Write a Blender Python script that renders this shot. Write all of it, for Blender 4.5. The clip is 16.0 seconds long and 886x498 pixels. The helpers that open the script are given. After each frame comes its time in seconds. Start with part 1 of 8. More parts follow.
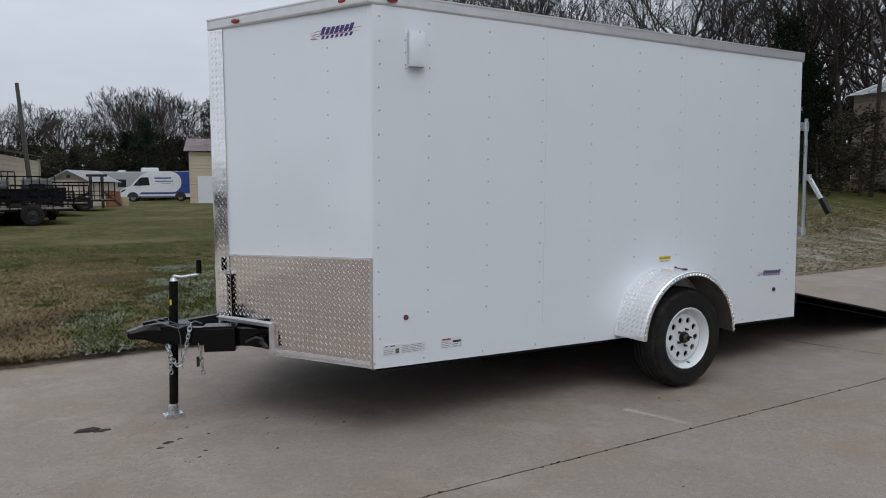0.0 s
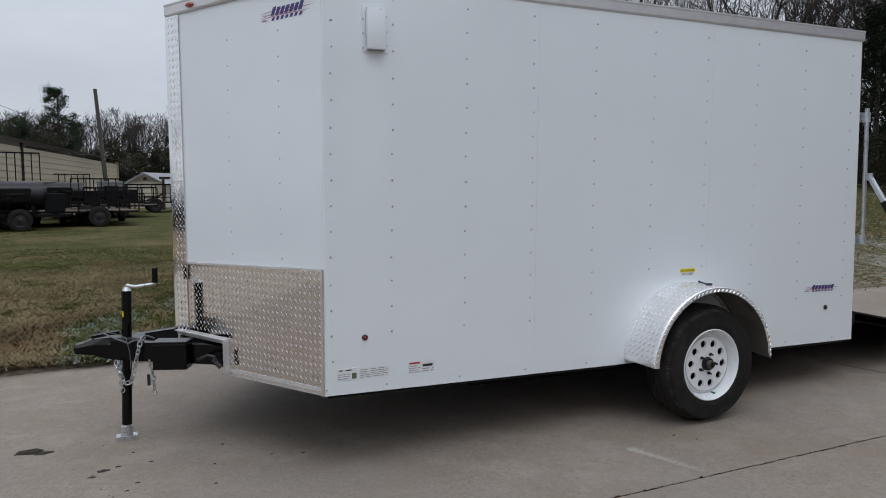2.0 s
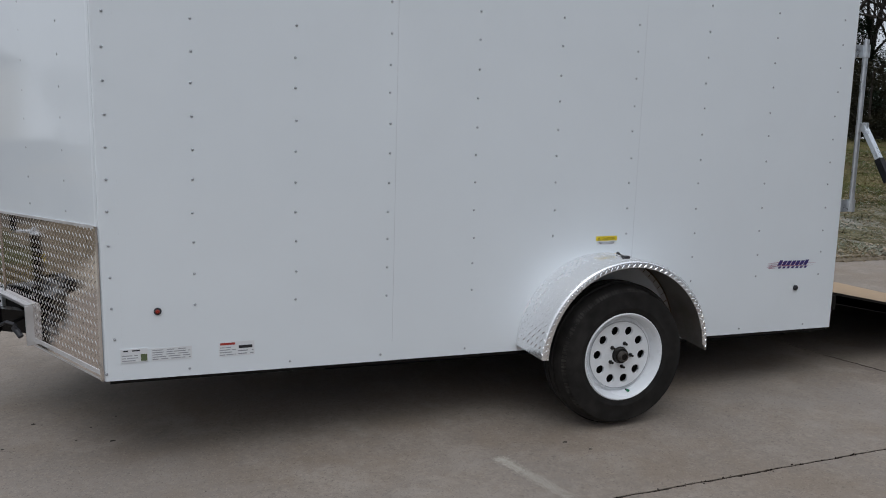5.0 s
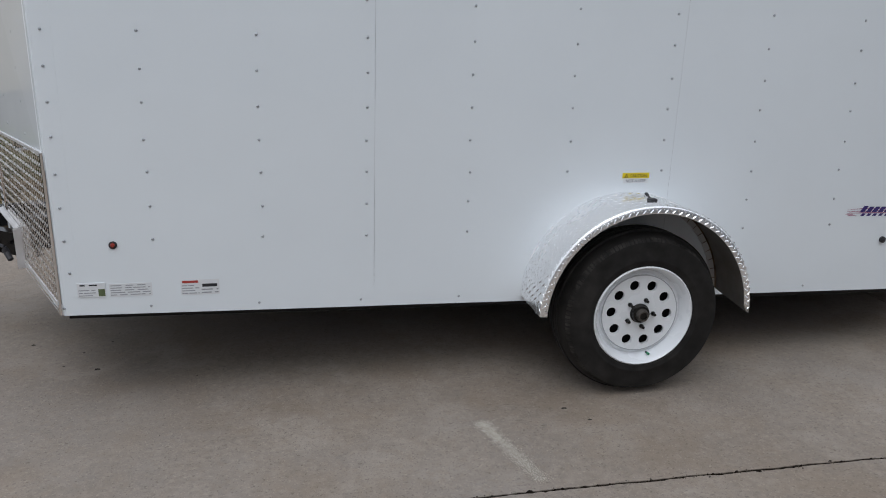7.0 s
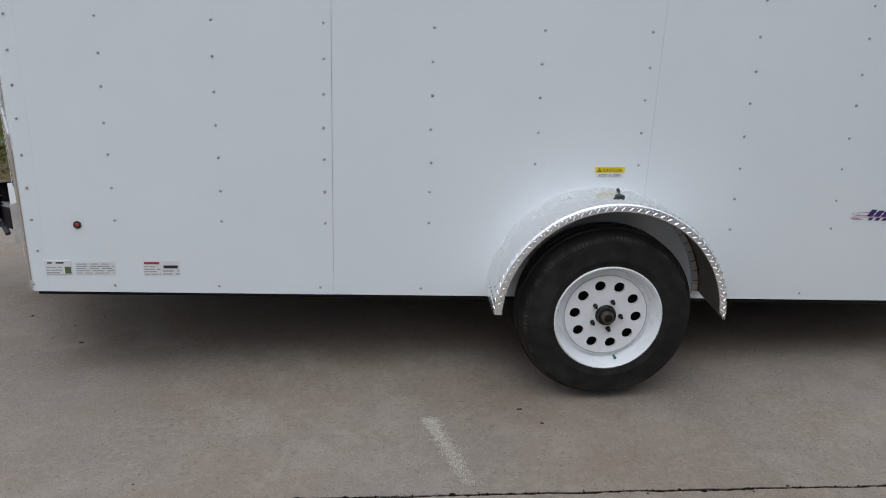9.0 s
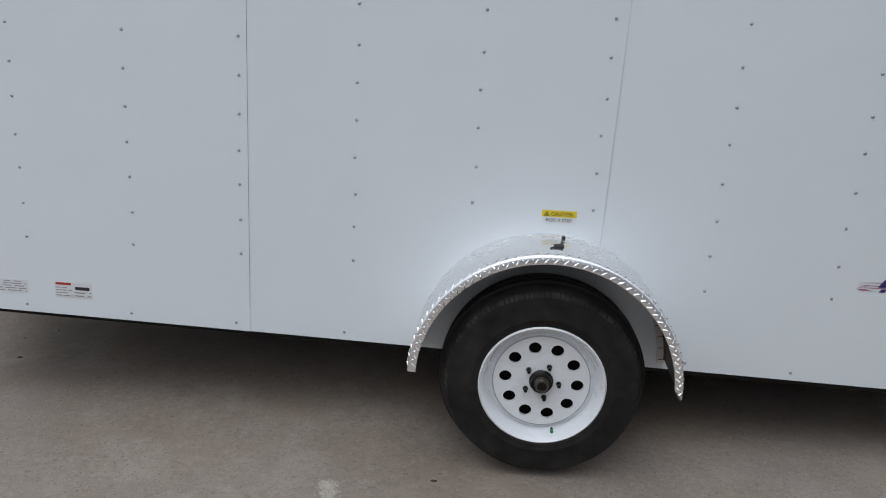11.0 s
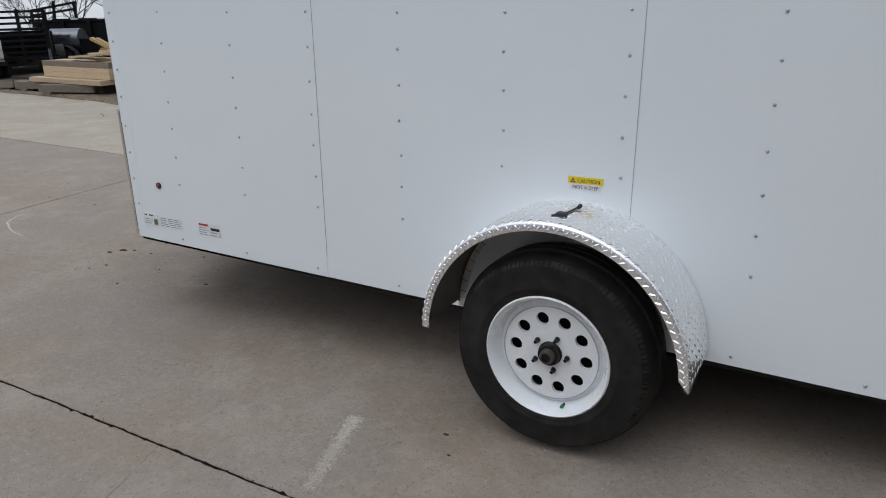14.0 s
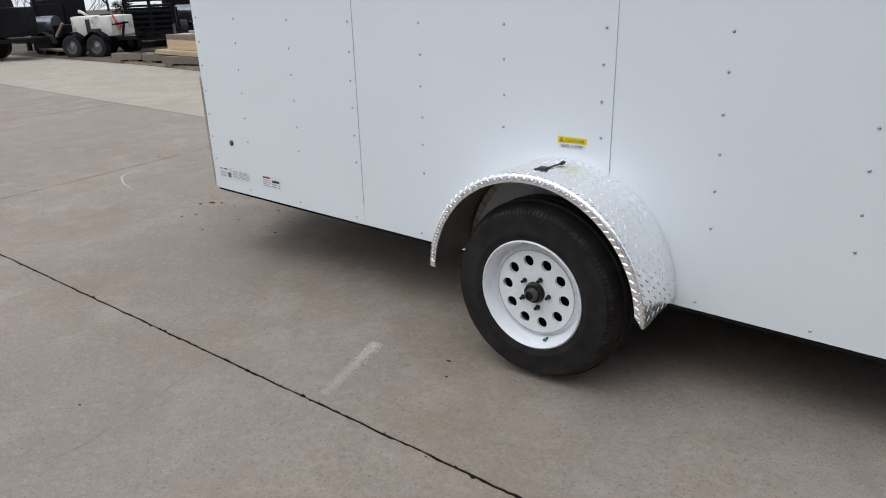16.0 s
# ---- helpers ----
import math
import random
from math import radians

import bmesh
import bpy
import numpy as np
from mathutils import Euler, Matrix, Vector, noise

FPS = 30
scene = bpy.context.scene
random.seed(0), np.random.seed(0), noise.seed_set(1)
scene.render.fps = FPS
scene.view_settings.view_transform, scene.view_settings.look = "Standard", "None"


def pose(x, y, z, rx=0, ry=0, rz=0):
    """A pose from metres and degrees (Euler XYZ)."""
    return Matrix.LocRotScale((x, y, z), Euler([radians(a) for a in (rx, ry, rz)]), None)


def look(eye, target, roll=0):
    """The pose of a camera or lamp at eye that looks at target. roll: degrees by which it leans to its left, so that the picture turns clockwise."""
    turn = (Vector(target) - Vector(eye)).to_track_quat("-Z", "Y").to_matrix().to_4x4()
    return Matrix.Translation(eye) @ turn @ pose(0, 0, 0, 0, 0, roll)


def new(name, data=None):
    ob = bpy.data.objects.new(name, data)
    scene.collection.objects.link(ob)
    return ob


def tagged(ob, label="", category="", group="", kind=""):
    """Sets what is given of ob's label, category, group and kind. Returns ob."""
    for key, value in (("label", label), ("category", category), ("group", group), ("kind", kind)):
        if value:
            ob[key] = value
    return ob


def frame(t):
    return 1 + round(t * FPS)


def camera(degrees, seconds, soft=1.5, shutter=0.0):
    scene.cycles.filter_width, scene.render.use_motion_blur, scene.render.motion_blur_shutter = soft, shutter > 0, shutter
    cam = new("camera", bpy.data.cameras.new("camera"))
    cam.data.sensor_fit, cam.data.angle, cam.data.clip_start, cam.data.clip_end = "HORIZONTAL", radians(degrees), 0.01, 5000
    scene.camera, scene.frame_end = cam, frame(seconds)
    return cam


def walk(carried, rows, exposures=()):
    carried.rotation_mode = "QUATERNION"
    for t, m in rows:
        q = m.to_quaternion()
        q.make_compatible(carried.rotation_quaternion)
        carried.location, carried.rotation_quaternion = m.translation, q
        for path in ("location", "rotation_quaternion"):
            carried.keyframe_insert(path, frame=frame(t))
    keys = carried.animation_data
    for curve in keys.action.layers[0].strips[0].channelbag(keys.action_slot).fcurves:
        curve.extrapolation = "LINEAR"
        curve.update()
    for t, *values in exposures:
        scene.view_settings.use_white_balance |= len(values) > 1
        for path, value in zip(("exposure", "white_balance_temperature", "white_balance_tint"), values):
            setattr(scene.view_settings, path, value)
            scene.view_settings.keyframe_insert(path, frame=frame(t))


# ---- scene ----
cam = camera(63.0, 16.0, soft=1.0)
PATH = [
    (0, (0.188, 0.012, 1.356), (1.195, 1.732, 1.191), -0.4),
    (0.5, (0.358, 0.156, 1.359), (1.37, 1.873, 1.193), -0.4),
    (1, (0.518, 0.216, 1.349), (1.534, 1.931, 1.191), -0.4),
    (1.5, (0.754, 0.21, 1.351), (1.644, 1.995, 1.207), -0.4),
    (2, (0.919, 0.239, 1.349), (1.747, 2.052, 1.191), -0.4),
    (2.5, (1.105, 0.302, 1.357), (1.935, 2.114, 1.192), -0.3),
    (3, (1.274, 0.325, 1.356), (2.106, 2.136, 1.191), -0.2),
    (3.5, (1.526, 0.342, 1.363), (2.329, 2.166, 1.189), -0.1),
    (4, (1.743, 0.363, 1.35), (2.468, 2.215, 1.14), -0.0),
    (4.5, (1.93, 0.453, 1.313), (2.639, 2.31, 1.091), 0.0),
    (5, (2.104, 0.555, 1.327), (2.778, 2.415, 1.03), 0.8),
    (5.2, (2.166, 0.593, 1.325), (2.82, 2.454, 0.994), 0.8),
    (7.5, (2.84, 0.844, 1.407), (3.129, 2.734, 0.818), 1.2),
    (8, (2.944, 0.866, 1.421), (3.197, 2.754, 0.812), 1.5),
    (8.5, (3.086, 0.859, 1.419), (3.27, 2.757, 0.816), 1.1),
    (9, (3.198, 0.825, 1.408), (3.322, 2.728, 0.806), 1.1),
    (9.5, (3.292, 0.827, 1.41), (3.38, 2.733, 0.812), 1.2),
    (10, (3.445, 0.961, 1.398), (3.539, 2.872, 0.815), 1.5),
    (10.2, (3.512, 1.008, 1.402), (3.593, 2.927, 0.847), 1.9),
    (12.3, (4.263, 1.331, 1.43), (3.653, 3.137, 0.827), 0.5),
    (12.5, (4.337, 1.361, 1.427), (3.68, 3.148, 0.816), 0.2),
    (13, (4.517, 1.455, 1.441), (3.685, 3.161, 0.809), -0.6),
    (13.5, (4.613, 1.433, 1.432), (3.696, 3.093, 0.797), -0.9),
    (14, (4.729, 1.377, 1.416), (3.777, 3.013, 0.769), -1.4),
    (14.5, (4.845, 1.343, 1.418), (3.817, 2.915, 0.732), -2.9),
    (15, (4.946, 1.299, 1.418), (3.855, 2.824, 0.724), -3.4),
    (15.5, (5.134, 1.299, 1.418), (3.97, 2.77, 0.725), -3.3),
    (16, (5.231, 1.272, 1.429), (4.048, 2.723, 0.726), -2.3),
]
walk(cam, [(t, look(eye, target, roll)) for t, eye, target, roll in PATH],
     exposures=[(0, -0.02, 6210, 10), (2.5, -0.06, 6220, 10), (4.5, -0.11, 6230, 10), (7.5, 0.07, 6260, 10), (9, 0.10, 6250, 10), (10.2, 0.11, 6230, 10), (12.5, -0.08, 6230, 10), (13, -0.13, 6230, 10), (13.5, -0.06, 6270, 10), (14.5, 0.19, 6280, 10), (15.5, 0.36, 6280, 10), (16, 0.39, 6310, 10)])

# ---- sky and light ----
world = bpy.data.worlds.new("overcast_sky")
scene.world = world
world.use_nodes = True
wn, wl = world.node_tree.nodes, world.node_tree.links
wn.clear()


def wnode(kind, **vals):
    n = wn.new(kind)
    for k, v in vals.items():
        n.inputs[k].default_value = v
    return n


w_out = wn.new("ShaderNodeOutputWorld")
w_bg = wnode("ShaderNodeBackground", Strength=1.0)
w_sky = wn.new("ShaderNodeTexSky")
w_sky.sky_type = "NISHITA"
w_sky.sun_disc = False
w_sky.sun_elevation, w_sky.sun_rotation = radians(38), radians(200)
w_sky.dust_density = 4.0
w_geo = wn.new("ShaderNodeTexCoord")
w_sep = wn.new("ShaderNodeSeparateXYZ")
w_ramp = wn.new("ShaderNodeValToRGB")
w_ramp.color_ramp.elements[0].position, w_ramp.color_ramp.elements[0].color = 0.0, (0.70, 0.728, 0.768, 1)
w_ramp.color_ramp.elements[1].position, w_ramp.color_ramp.elements[1].color = 1.0, (1.34, 1.40, 1.50, 1)
mid = w_ramp.color_ramp.elements.new(0.14)
mid.color = (0.62, 0.652, 0.70, 1)
half = w_ramp.color_ramp.elements.new(0.5)
half.color = (0.80, 0.838, 0.90, 1)
w_noise = wnode("ShaderNodeTexNoise", Scale=2.3, Detail=5.0, Roughness=0.55)
w_map = wn.new("ShaderNodeMapping")
w_map.inputs["Scale"].default_value = (1, 1, 3.5)
w_cl = wn.new("ShaderNodeMapRange")
w_cl.inputs[1].default_value, w_cl.inputs[2].default_value = 0.3, 0.7
w_cl.inputs[3].default_value, w_cl.inputs[4].default_value = 0.9, 1.1
w_mul = wn.new("ShaderNodeVectorMath")
w_mul.operation = "SCALE"
w_skys = wn.new("ShaderNodeVectorMath")
w_skys.operation = "SCALE"
w_skys.inputs[3].default_value = 0.06
w_mix = wn.new("ShaderNodeMix")
w_mix.data_type = "RGBA"
w_mix.inputs[0].default_value = 0.12
wl.new(w_geo.outputs["Generated"], w_sep.inputs[0])
wl.new(w_sep.outputs[2], w_ramp.inputs[0])
wl.new(w_geo.outputs["Generated"], w_map.inputs[0])
wl.new(w_map.outputs[0], w_noise.inputs["Vector"])
wl.new(w_noise.outputs["Fac"], w_cl.inputs[0])
wl.new(w_ramp.outputs[0], w_mul.inputs[0])
wl.new(w_cl.outputs[0], w_mul.inputs[3])
wl.new(w_sky.outputs[0], w_skys.inputs[0])
wl.new(w_mul.outputs[0], w_mix.inputs[6])
wl.new(w_skys.outputs[0], w_mix.inputs[7])
wl.new(w_mix.outputs[2], w_bg.inputs[0])
wl.new(w_bg.outputs[0], w_out.inputs[0])

sun = new("sun", bpy.data.lights.new("sun", "SUN"))
sun.data.energy, sun.data.angle, sun.data.color = 0.5, radians(40), (1.0, 0.97, 0.93)
sun.matrix_world = look((0, 0, 30), (2.5, 9, 12))


# ---- materials ----
def mat(name, base, rough=0.6, metal=0.0, vary=0.12, scale=6.0, bump=0.0, bscale=60.0, second=None, amount=0.5,
        sscale=1.2, coat=0.0, detail=6.0, lo=0.42, hi=0.62, spec=0.5, rvary=0.1, random_piece=0.0, stretch=(1, 1, 1)):
    """A surface with grain at a fine and a coarse scale, an optional second colour in patches, and fine relief."""
    m = bpy.data.materials.new(name)
    m.use_nodes = True
    n, l = m.node_tree.nodes, m.node_tree.links
    b = n["Principled BSDF"]
    b.inputs["Metallic"].default_value = metal
    b.inputs["Roughness"].default_value = rough
    b.inputs["Specular IOR Level"].default_value = spec
    b.inputs["Coat Weight"].default_value = coat
    b.inputs["Coat Roughness"].default_value = 0.12
    tc = n.new("ShaderNodeTexCoord")
    mp = n.new("ShaderNodeMapping")
    mp.inputs["Scale"].default_value = stretch
    l.new(tc.outputs["Object"], mp.inputs[0])
    fine = n.new("ShaderNodeTexNoise")
    fine.inputs["Scale"].default_value, fine.inputs["Detail"].default_value = scale, detail
    l.new(mp.outputs[0], fine.inputs["Vector"])
    ramp = n.new("ShaderNodeMapRange")
    ramp.inputs[1].default_value, ramp.inputs[2].default_value = 0.3, 0.7
    ramp.inputs[3].default_value, ramp.inputs[4].default_value = 1 - vary, 1 + vary
    l.new(fine.outputs["Fac"], ramp.inputs[0])
    col = n.new("ShaderNodeRGB")
    col.outputs[0].default_value = (*base, 1)
    out = col.outputs[0]
    if second:
        patch = n.new("ShaderNodeTexNoise")
        patch.inputs["Scale"].default_value, patch.inputs["Detail"].default_value = sscale, 7
        patch.inputs["Roughness"].default_value = 0.62
        l.new(mp.outputs[0], patch.inputs["Vector"])
        pr = n.new("ShaderNodeMapRange")
        pr.inputs[1].default_value, pr.inputs[2].default_value = lo, hi
        pr.inputs[4].default_value = amount
        l.new(patch.outputs["Fac"], pr.inputs[0])
        mx = n.new("ShaderNodeMix")
        mx.data_type = "RGBA"
        mx.inputs[7].default_value = (*second, 1)
        l.new(pr.outputs[0], mx.inputs[0])
        l.new(out, mx.inputs[6])
        out = mx.outputs[2]
    sc = n.new("ShaderNodeVectorMath")
    sc.operation = "SCALE"
    l.new(out, sc.inputs[0])
    l.new(ramp.outputs[0], sc.inputs[3])
    out = sc.outputs[0]
    if random_piece:
        oi = n.new("ShaderNodeObjectInfo")
        rr = n.new("ShaderNodeMapRange")
        rr.inputs[3].default_value, rr.inputs[4].default_value = 1 - random_piece, 1 + random_piece
        l.new(oi.outputs["Random"], rr.inputs[0])
        s2 = n.new("ShaderNodeVectorMath")
        s2.operation = "SCALE"
        l.new(out, s2.inputs[0])
        l.new(rr.outputs[0], s2.inputs[3])
        out = s2.outputs[0]
    l.new(out, b.inputs["Base Color"])
    rm = n.new("ShaderNodeMapRange")
    rm.inputs[1].default_value, rm.inputs[2].default_value = 0.3, 0.7
    rm.inputs[3].default_value, rm.inputs[4].default_value = max(0.02, rough - rvary), min(1, rough + rvary)
    l.new(fine.outputs["Fac"], rm.inputs[0])
    l.new(rm.outputs[0], b.inputs["Roughness"])
    if bump:
        bn = n.new("ShaderNodeTexNoise")
        bn.inputs["Scale"].default_value, bn.inputs["Detail"].default_value = bscale, 6
        l.new(mp.outputs[0], bn.inputs["Vector"])
        bp = n.new("ShaderNodeBump")
        bp.inputs["Strength"].default_value, bp.inputs["Distance"].default_value = 1.0, bump
        l.new(bn.outputs["Fac"], bp.inputs["Height"])
        l.new(bp.outputs[0], b.inputs["Normal"])
    return m


M_WHITE = mat("white_painted_aluminium", (0.80, 0.85, 0.885), 0.085, vary=0.012, scale=3, bump=0.0006, bscale=1.7, spec=0.5, rvary=0.03)
M_TRIM = mat("mill_aluminium_trim", (0.70, 0.695, 0.70), 0.45, metal=0.65, vary=0.06, scale=14, bump=0.0003, bscale=40)
# plate colour holds the concrete's tan reflection; bar colour is paler for caught sky
M_GUARD = mat("polished_stone_guard", (0.76, 0.71, 0.68), 0.085, metal=1.0, vary=0.05, scale=5, bump=0.0004, bscale=7, rvary=0.04)
M_GUARDBAR = mat("stone_guard_bars", (0.86, 0.83, 0.80), 0.25, metal=1.0, vary=0.04, scale=30)
M_PLATE = mat("polished_tread_plate", (0.90, 0.895, 0.89), 0.10, metal=1.0, vary=0.05, scale=5, bump=0.0005, bscale=7, rvary=0.05)
M_FENDER = mat("bright_tread_plate", (0.95, 0.95, 0.955), 0.26, metal=0.90, vary=0.03, scale=5, rvary=0.05)
M_FENDBAR = mat("bright_tread_bars", (0.98, 0.98, 0.98), 0.20, metal=1.0, vary=0.03, scale=20)
# inner fender faces: darker base than the outside, with random brown patches
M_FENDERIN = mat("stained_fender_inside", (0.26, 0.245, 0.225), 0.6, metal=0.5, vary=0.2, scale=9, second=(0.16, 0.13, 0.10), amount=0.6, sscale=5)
M_TREAD = mat("tread_plate_bars", (0.86, 0.85, 0.84), 0.26, metal=1.0, vary=0.04, scale=30)
M_RIVET = mat("zinc_rivet", (0.43, 0.45, 0.475), 0.35, metal=0.85, vary=0.1, scale=40)
M_MATT = mat("weathered_black_steel", (0.005, 0.005, 0.006), 0.55, vary=0.3, scale=6, spec=0.16, rvary=0.15)
M_DRUM = mat("oiled_black_drum", (0.005, 0.005, 0.0065), 0.3, vary=0.3, scale=6, spec=0.4, rvary=0.12)
M_BLACK = mat("black_painted_steel", (0.002, 0.002, 0.0025), 0.16, spec=0.26, vary=0.3, scale=8, bump=0.0002, bscale=60, rvary=0.06)
M_DARK = mat("dark_undercoat", (0.009, 0.009, 0.009), 0.8, spec=0.1, vary=0.3, scale=5)
M_DUSTY = mat("dusty_tread_rubber", (0.030, 0.028, 0.026), 0.75, vary=0.35, scale=18, bump=0.0006, bscale=90, second=(0.075, 0.069, 0.062), amount=0.5, sscale=9, spec=0.15)
M_RUBBER = mat("tyre_rubber", (0.016, 0.0152, 0.0146), 0.55, vary=0.35, scale=18, bump=0.0006, bscale=90, second=(0.030, 0.028, 0.026), amount=0.5, sscale=5, spec=0.18)
M_RIM = mat("white_enamelled_rim", (0.82, 0.845, 0.87), 0.26, vary=0.02, scale=9, coat=0.2)
M_ZINC = mat("zinc_plated_steel", (0.62, 0.65, 0.68), 0.33, metal=0.9, vary=0.12, scale=25, bump=0.0003, bscale=80)
M_HUB = mat("greasy_hub_steel", (0.012, 0.011, 0.010), 0.32, metal=0.3, spec=0.4, vary=0.3, scale=30)
M_SPINDLE = mat("bare_spindle_steel", (0.12, 0.11, 0.10), 0.42, metal=0.8, vary=0.25, scale=30)
M_SEAM = mat("rust_stained_sealant", (0.17, 0.12, 0.08), 0.85, vary=0.5, scale=22, spec=0.2)
M_SLOT = mat("shaded_vent_slots", (0.42, 0.44, 0.46), 0.5)
M_RED = mat("red_lens", (0.30, 0.028, 0.015), 0.15, vary=0.1, scale=30, coat=0.5)
M_GREEN = mat("green_valve_cap", (0.02, 0.22, 0.10), 0.4)
M_YELLOW = mat("yellow_label", (0.80, 0.62, 0.02), 0.4, vary=0.03)
M_LABEL = mat("white_label", (0.72, 0.74, 0.76), 0.4, vary=0.03)
M_INK = mat("black_ink", (0.02, 0.02, 0.025), 0.5)
M_LAP = mat("grey_lap_sealant", (0.17, 0.175, 0.18), 0.7, spec=0.2, vary=0.3, scale=30)
M_WIRE = mat("sheathed_steel_wire", (0.15, 0.155, 0.165), 0.4, metal=0.3)
M_GREYINK = mat("grey_print", (0.30, 0.31, 0.33), 0.5)
M_REDINK = mat("red_ink", (0.36, 0.04, 0.03), 0.5)
M_OLIVE = mat("olive_print", (0.10, 0.13, 0.06), 0.5)
M_PURPLE = mat("purple_blue_vinyl", (0.045, 0.03, 0.17), 0.4, vary=0.05)
M_PINK = mat("faded_red_vinyl", (0.42, 0.19, 0.27), 0.4, vary=0.05)
M_PLY = mat("plywood_deck", (0.40, 0.28, 0.17), 0.65, vary=0.14, scale=9, stretch=(1, 8, 1), bump=0.0006, bscale=30)
M_PINE = mat("sawn_pine", (0.47, 0.36, 0.235), 0.65, vary=0.12, scale=7, stretch=(1, 8, 8), bump=0.001, bscale=30, random_piece=0.16)
M_OCHREWOOD = mat("ochre_pine", (0.33, 0.225, 0.095), 0.65, vary=0.2, scale=7, stretch=(1, 8, 8), bump=0.001, bscale=30, random_piece=0.25)
M_SLEEPER = mat("grey_sleeper_timber", (0.16, 0.136, 0.112), 0.9, spec=0.2, vary=0.28, scale=9, stretch=(1, 8, 8), bump=0.0012, bscale=30, random_piece=0.25)
M_DARKWOOD = mat("dark_rotten_timber", (0.035, 0.030, 0.025), 0.9, spec=0.15, vary=0.3, scale=7, stretch=(1, 8, 8), bump=0.002, bscale=30, random_piece=0.3)
M_OLDWOOD = mat("weathered_timber", (0.20, 0.165, 0.13), 0.85, spec=0.25, vary=0.25, scale=7, stretch=(1, 8, 8), bump=0.002, bscale=30, random_piece=0.2)


def concrete(name, base, dark, pale):
    """Trowelled concrete: sandy speckle, brownish stains, paler worn patches, fine broom relief."""
    m = mat(name, base, 0.88, spec=0.22, vary=0.14, scale=40, bump=0.0012, bscale=140, second=dark, amount=0.75, sscale=0.8, detail=10, random_piece=0.02, lo=0.40, hi=0.66)
    n, l = m.node_tree.nodes, m.node_tree.links
    b = n["Principled BSDF"]
    src = b.inputs["Base Color"].links[0].from_socket
    tc = n.new("ShaderNodeTexCoord")
    def tone(k, r=1.0, b=1.0):
        return (min(1, base[0] * k * r), min(1, base[1] * k), min(1, base[2] * k * b))
    layers = ((3.4, 0.50, 0.63, 0.55, pale), (8.5, 0.49, 0.62, 0.45, tone(0.85)), (1.7, 0.48, 0.60, 0.55, tone(0.78, 1.08, 0.90)), (0.6, 0.47, 0.58, 0.5, tone(0.90, 0.95, 1.08)), (26.0, 0.54, 0.68, 0.40, tone(1.14)), (38.0, 0.53, 0.66, 0.35, tone(0.82, 1.06, 0.92)),
              (60.0, 0.60, 0.68, 0.45, tone(0.66)), (85.0, 0.62, 0.68, 0.60, tone(0.45)), (110.0, 0.61, 0.68, 0.38, tone(1.5)), (170.0, 0.60, 0.66, 0.45, tone(0.6)))
    for scale, lo, hi, amount, colour in layers:
        t = n.new("ShaderNodeTexNoise")
        t.inputs["Scale"].default_value, t.inputs["Detail"].default_value, t.inputs["Roughness"].default_value = scale, 8 if scale < 10 else 2, 0.65
        mp = n.new("ShaderNodeMapping")
        mp.inputs["Location"].default_value = (scale, scale * 0.7, 0)
        l.new(tc.outputs["Object"], mp.inputs[0])
        l.new(mp.outputs[0], t.inputs["Vector"])
        r = n.new("ShaderNodeMapRange")
        r.inputs[1].default_value, r.inputs[2].default_value, r.inputs[4].default_value = lo, hi, amount
        l.new(t.outputs["Fac"], r.inputs[0])
        mx = n.new("ShaderNodeMix")
        mx.data_type = "RGBA"
        mx.inputs[7].default_value = (*colour, 1)
        l.new(r.outputs[0], mx.inputs[0])
        l.new(src, mx.inputs[6])
        src = mx.outputs[2]
    l.new(src, b.inputs["Base Color"])
    return m


M_CONC = concrete("broom_finished_concrete", (0.282, 0.240, 0.201), (0.200, 0.166, 0.136), (0.352, 0.306, 0.262))
M_CONC2 = concrete("dusty_old_concrete", (0.365, 0.325, 0.268), (0.30, 0.267, 0.220), (0.44, 0.40, 0.338))
M_JOINT = mat("dirty_joint_filler", (0.016, 0.0125, 0.010), 0.95, spec=0.05, vary=0.4, scale=40, bump=0.004, bscale=90)
M_DIRT = mat("crumbled_dirt", (0.05, 0.045, 0.038), 0.95, spec=0.1, vary=0.35, scale=30, bump=0.003, bscale=60)
M_SCUFF = mat("pale_scuff", (0.455, 0.413, 0.355), 0.9, spec=0.2, vary=0.15, scale=60)
M_SIDING = mat("tan_metal_siding", (0.50, 0.43, 0.31), 0.55, vary=0.05, scale=2, second=(0.42, 0.36, 0.26), amount=0.5, sscale=0.5)
M_SHEDW = mat("faded_white_siding", (0.56, 0.53, 0.47), 0.6, vary=0.08, scale=2, second=(0.40, 0.33, 0.22), amount=0.6, sscale=0.7)
M_CLOSING = mat("grey_metal_cladding", (0.20, 0.208, 0.222), 0.55, vary=0.06, scale=2)
# tan siding whose colour is darkened for the shade of the trees
M_SIDING2 = mat("weathered_tan_siding", (0.165, 0.132, 0.092), 0.6, vary=0.12, scale=2, second=(0.10, 0.082, 0.060), amount=0.6, sscale=0.8)
M_ROOF = mat("dull_brown_metal_roof", (0.21, 0.185, 0.17), 0.5, vary=0.15, scale=3)
M_ROOFW = mat("galvanised_roof", (0.55, 0.56, 0.58), 0.45, metal=0.3, vary=0.1, scale=3)
M_ROOFR = mat("rust_streaked_roof", (0.36, 0.30, 0.30), 0.5, vary=0.15, scale=3, second=(0.17, 0.10, 0.09), amount=0.8, sscale=1.4)
M_CAMPER = mat("dull_white_camper", (0.36, 0.375, 0.39), 0.4, vary=0.04)
M_GRAVEL = mat("dark_wet_gravel", (0.085, 0.073, 0.057), 0.9, spec=0.2, vary=0.4, scale=18, bump=0.01, bscale=30, second=(0.12, 0.105, 0.085), amount=0.7, sscale=0.9)
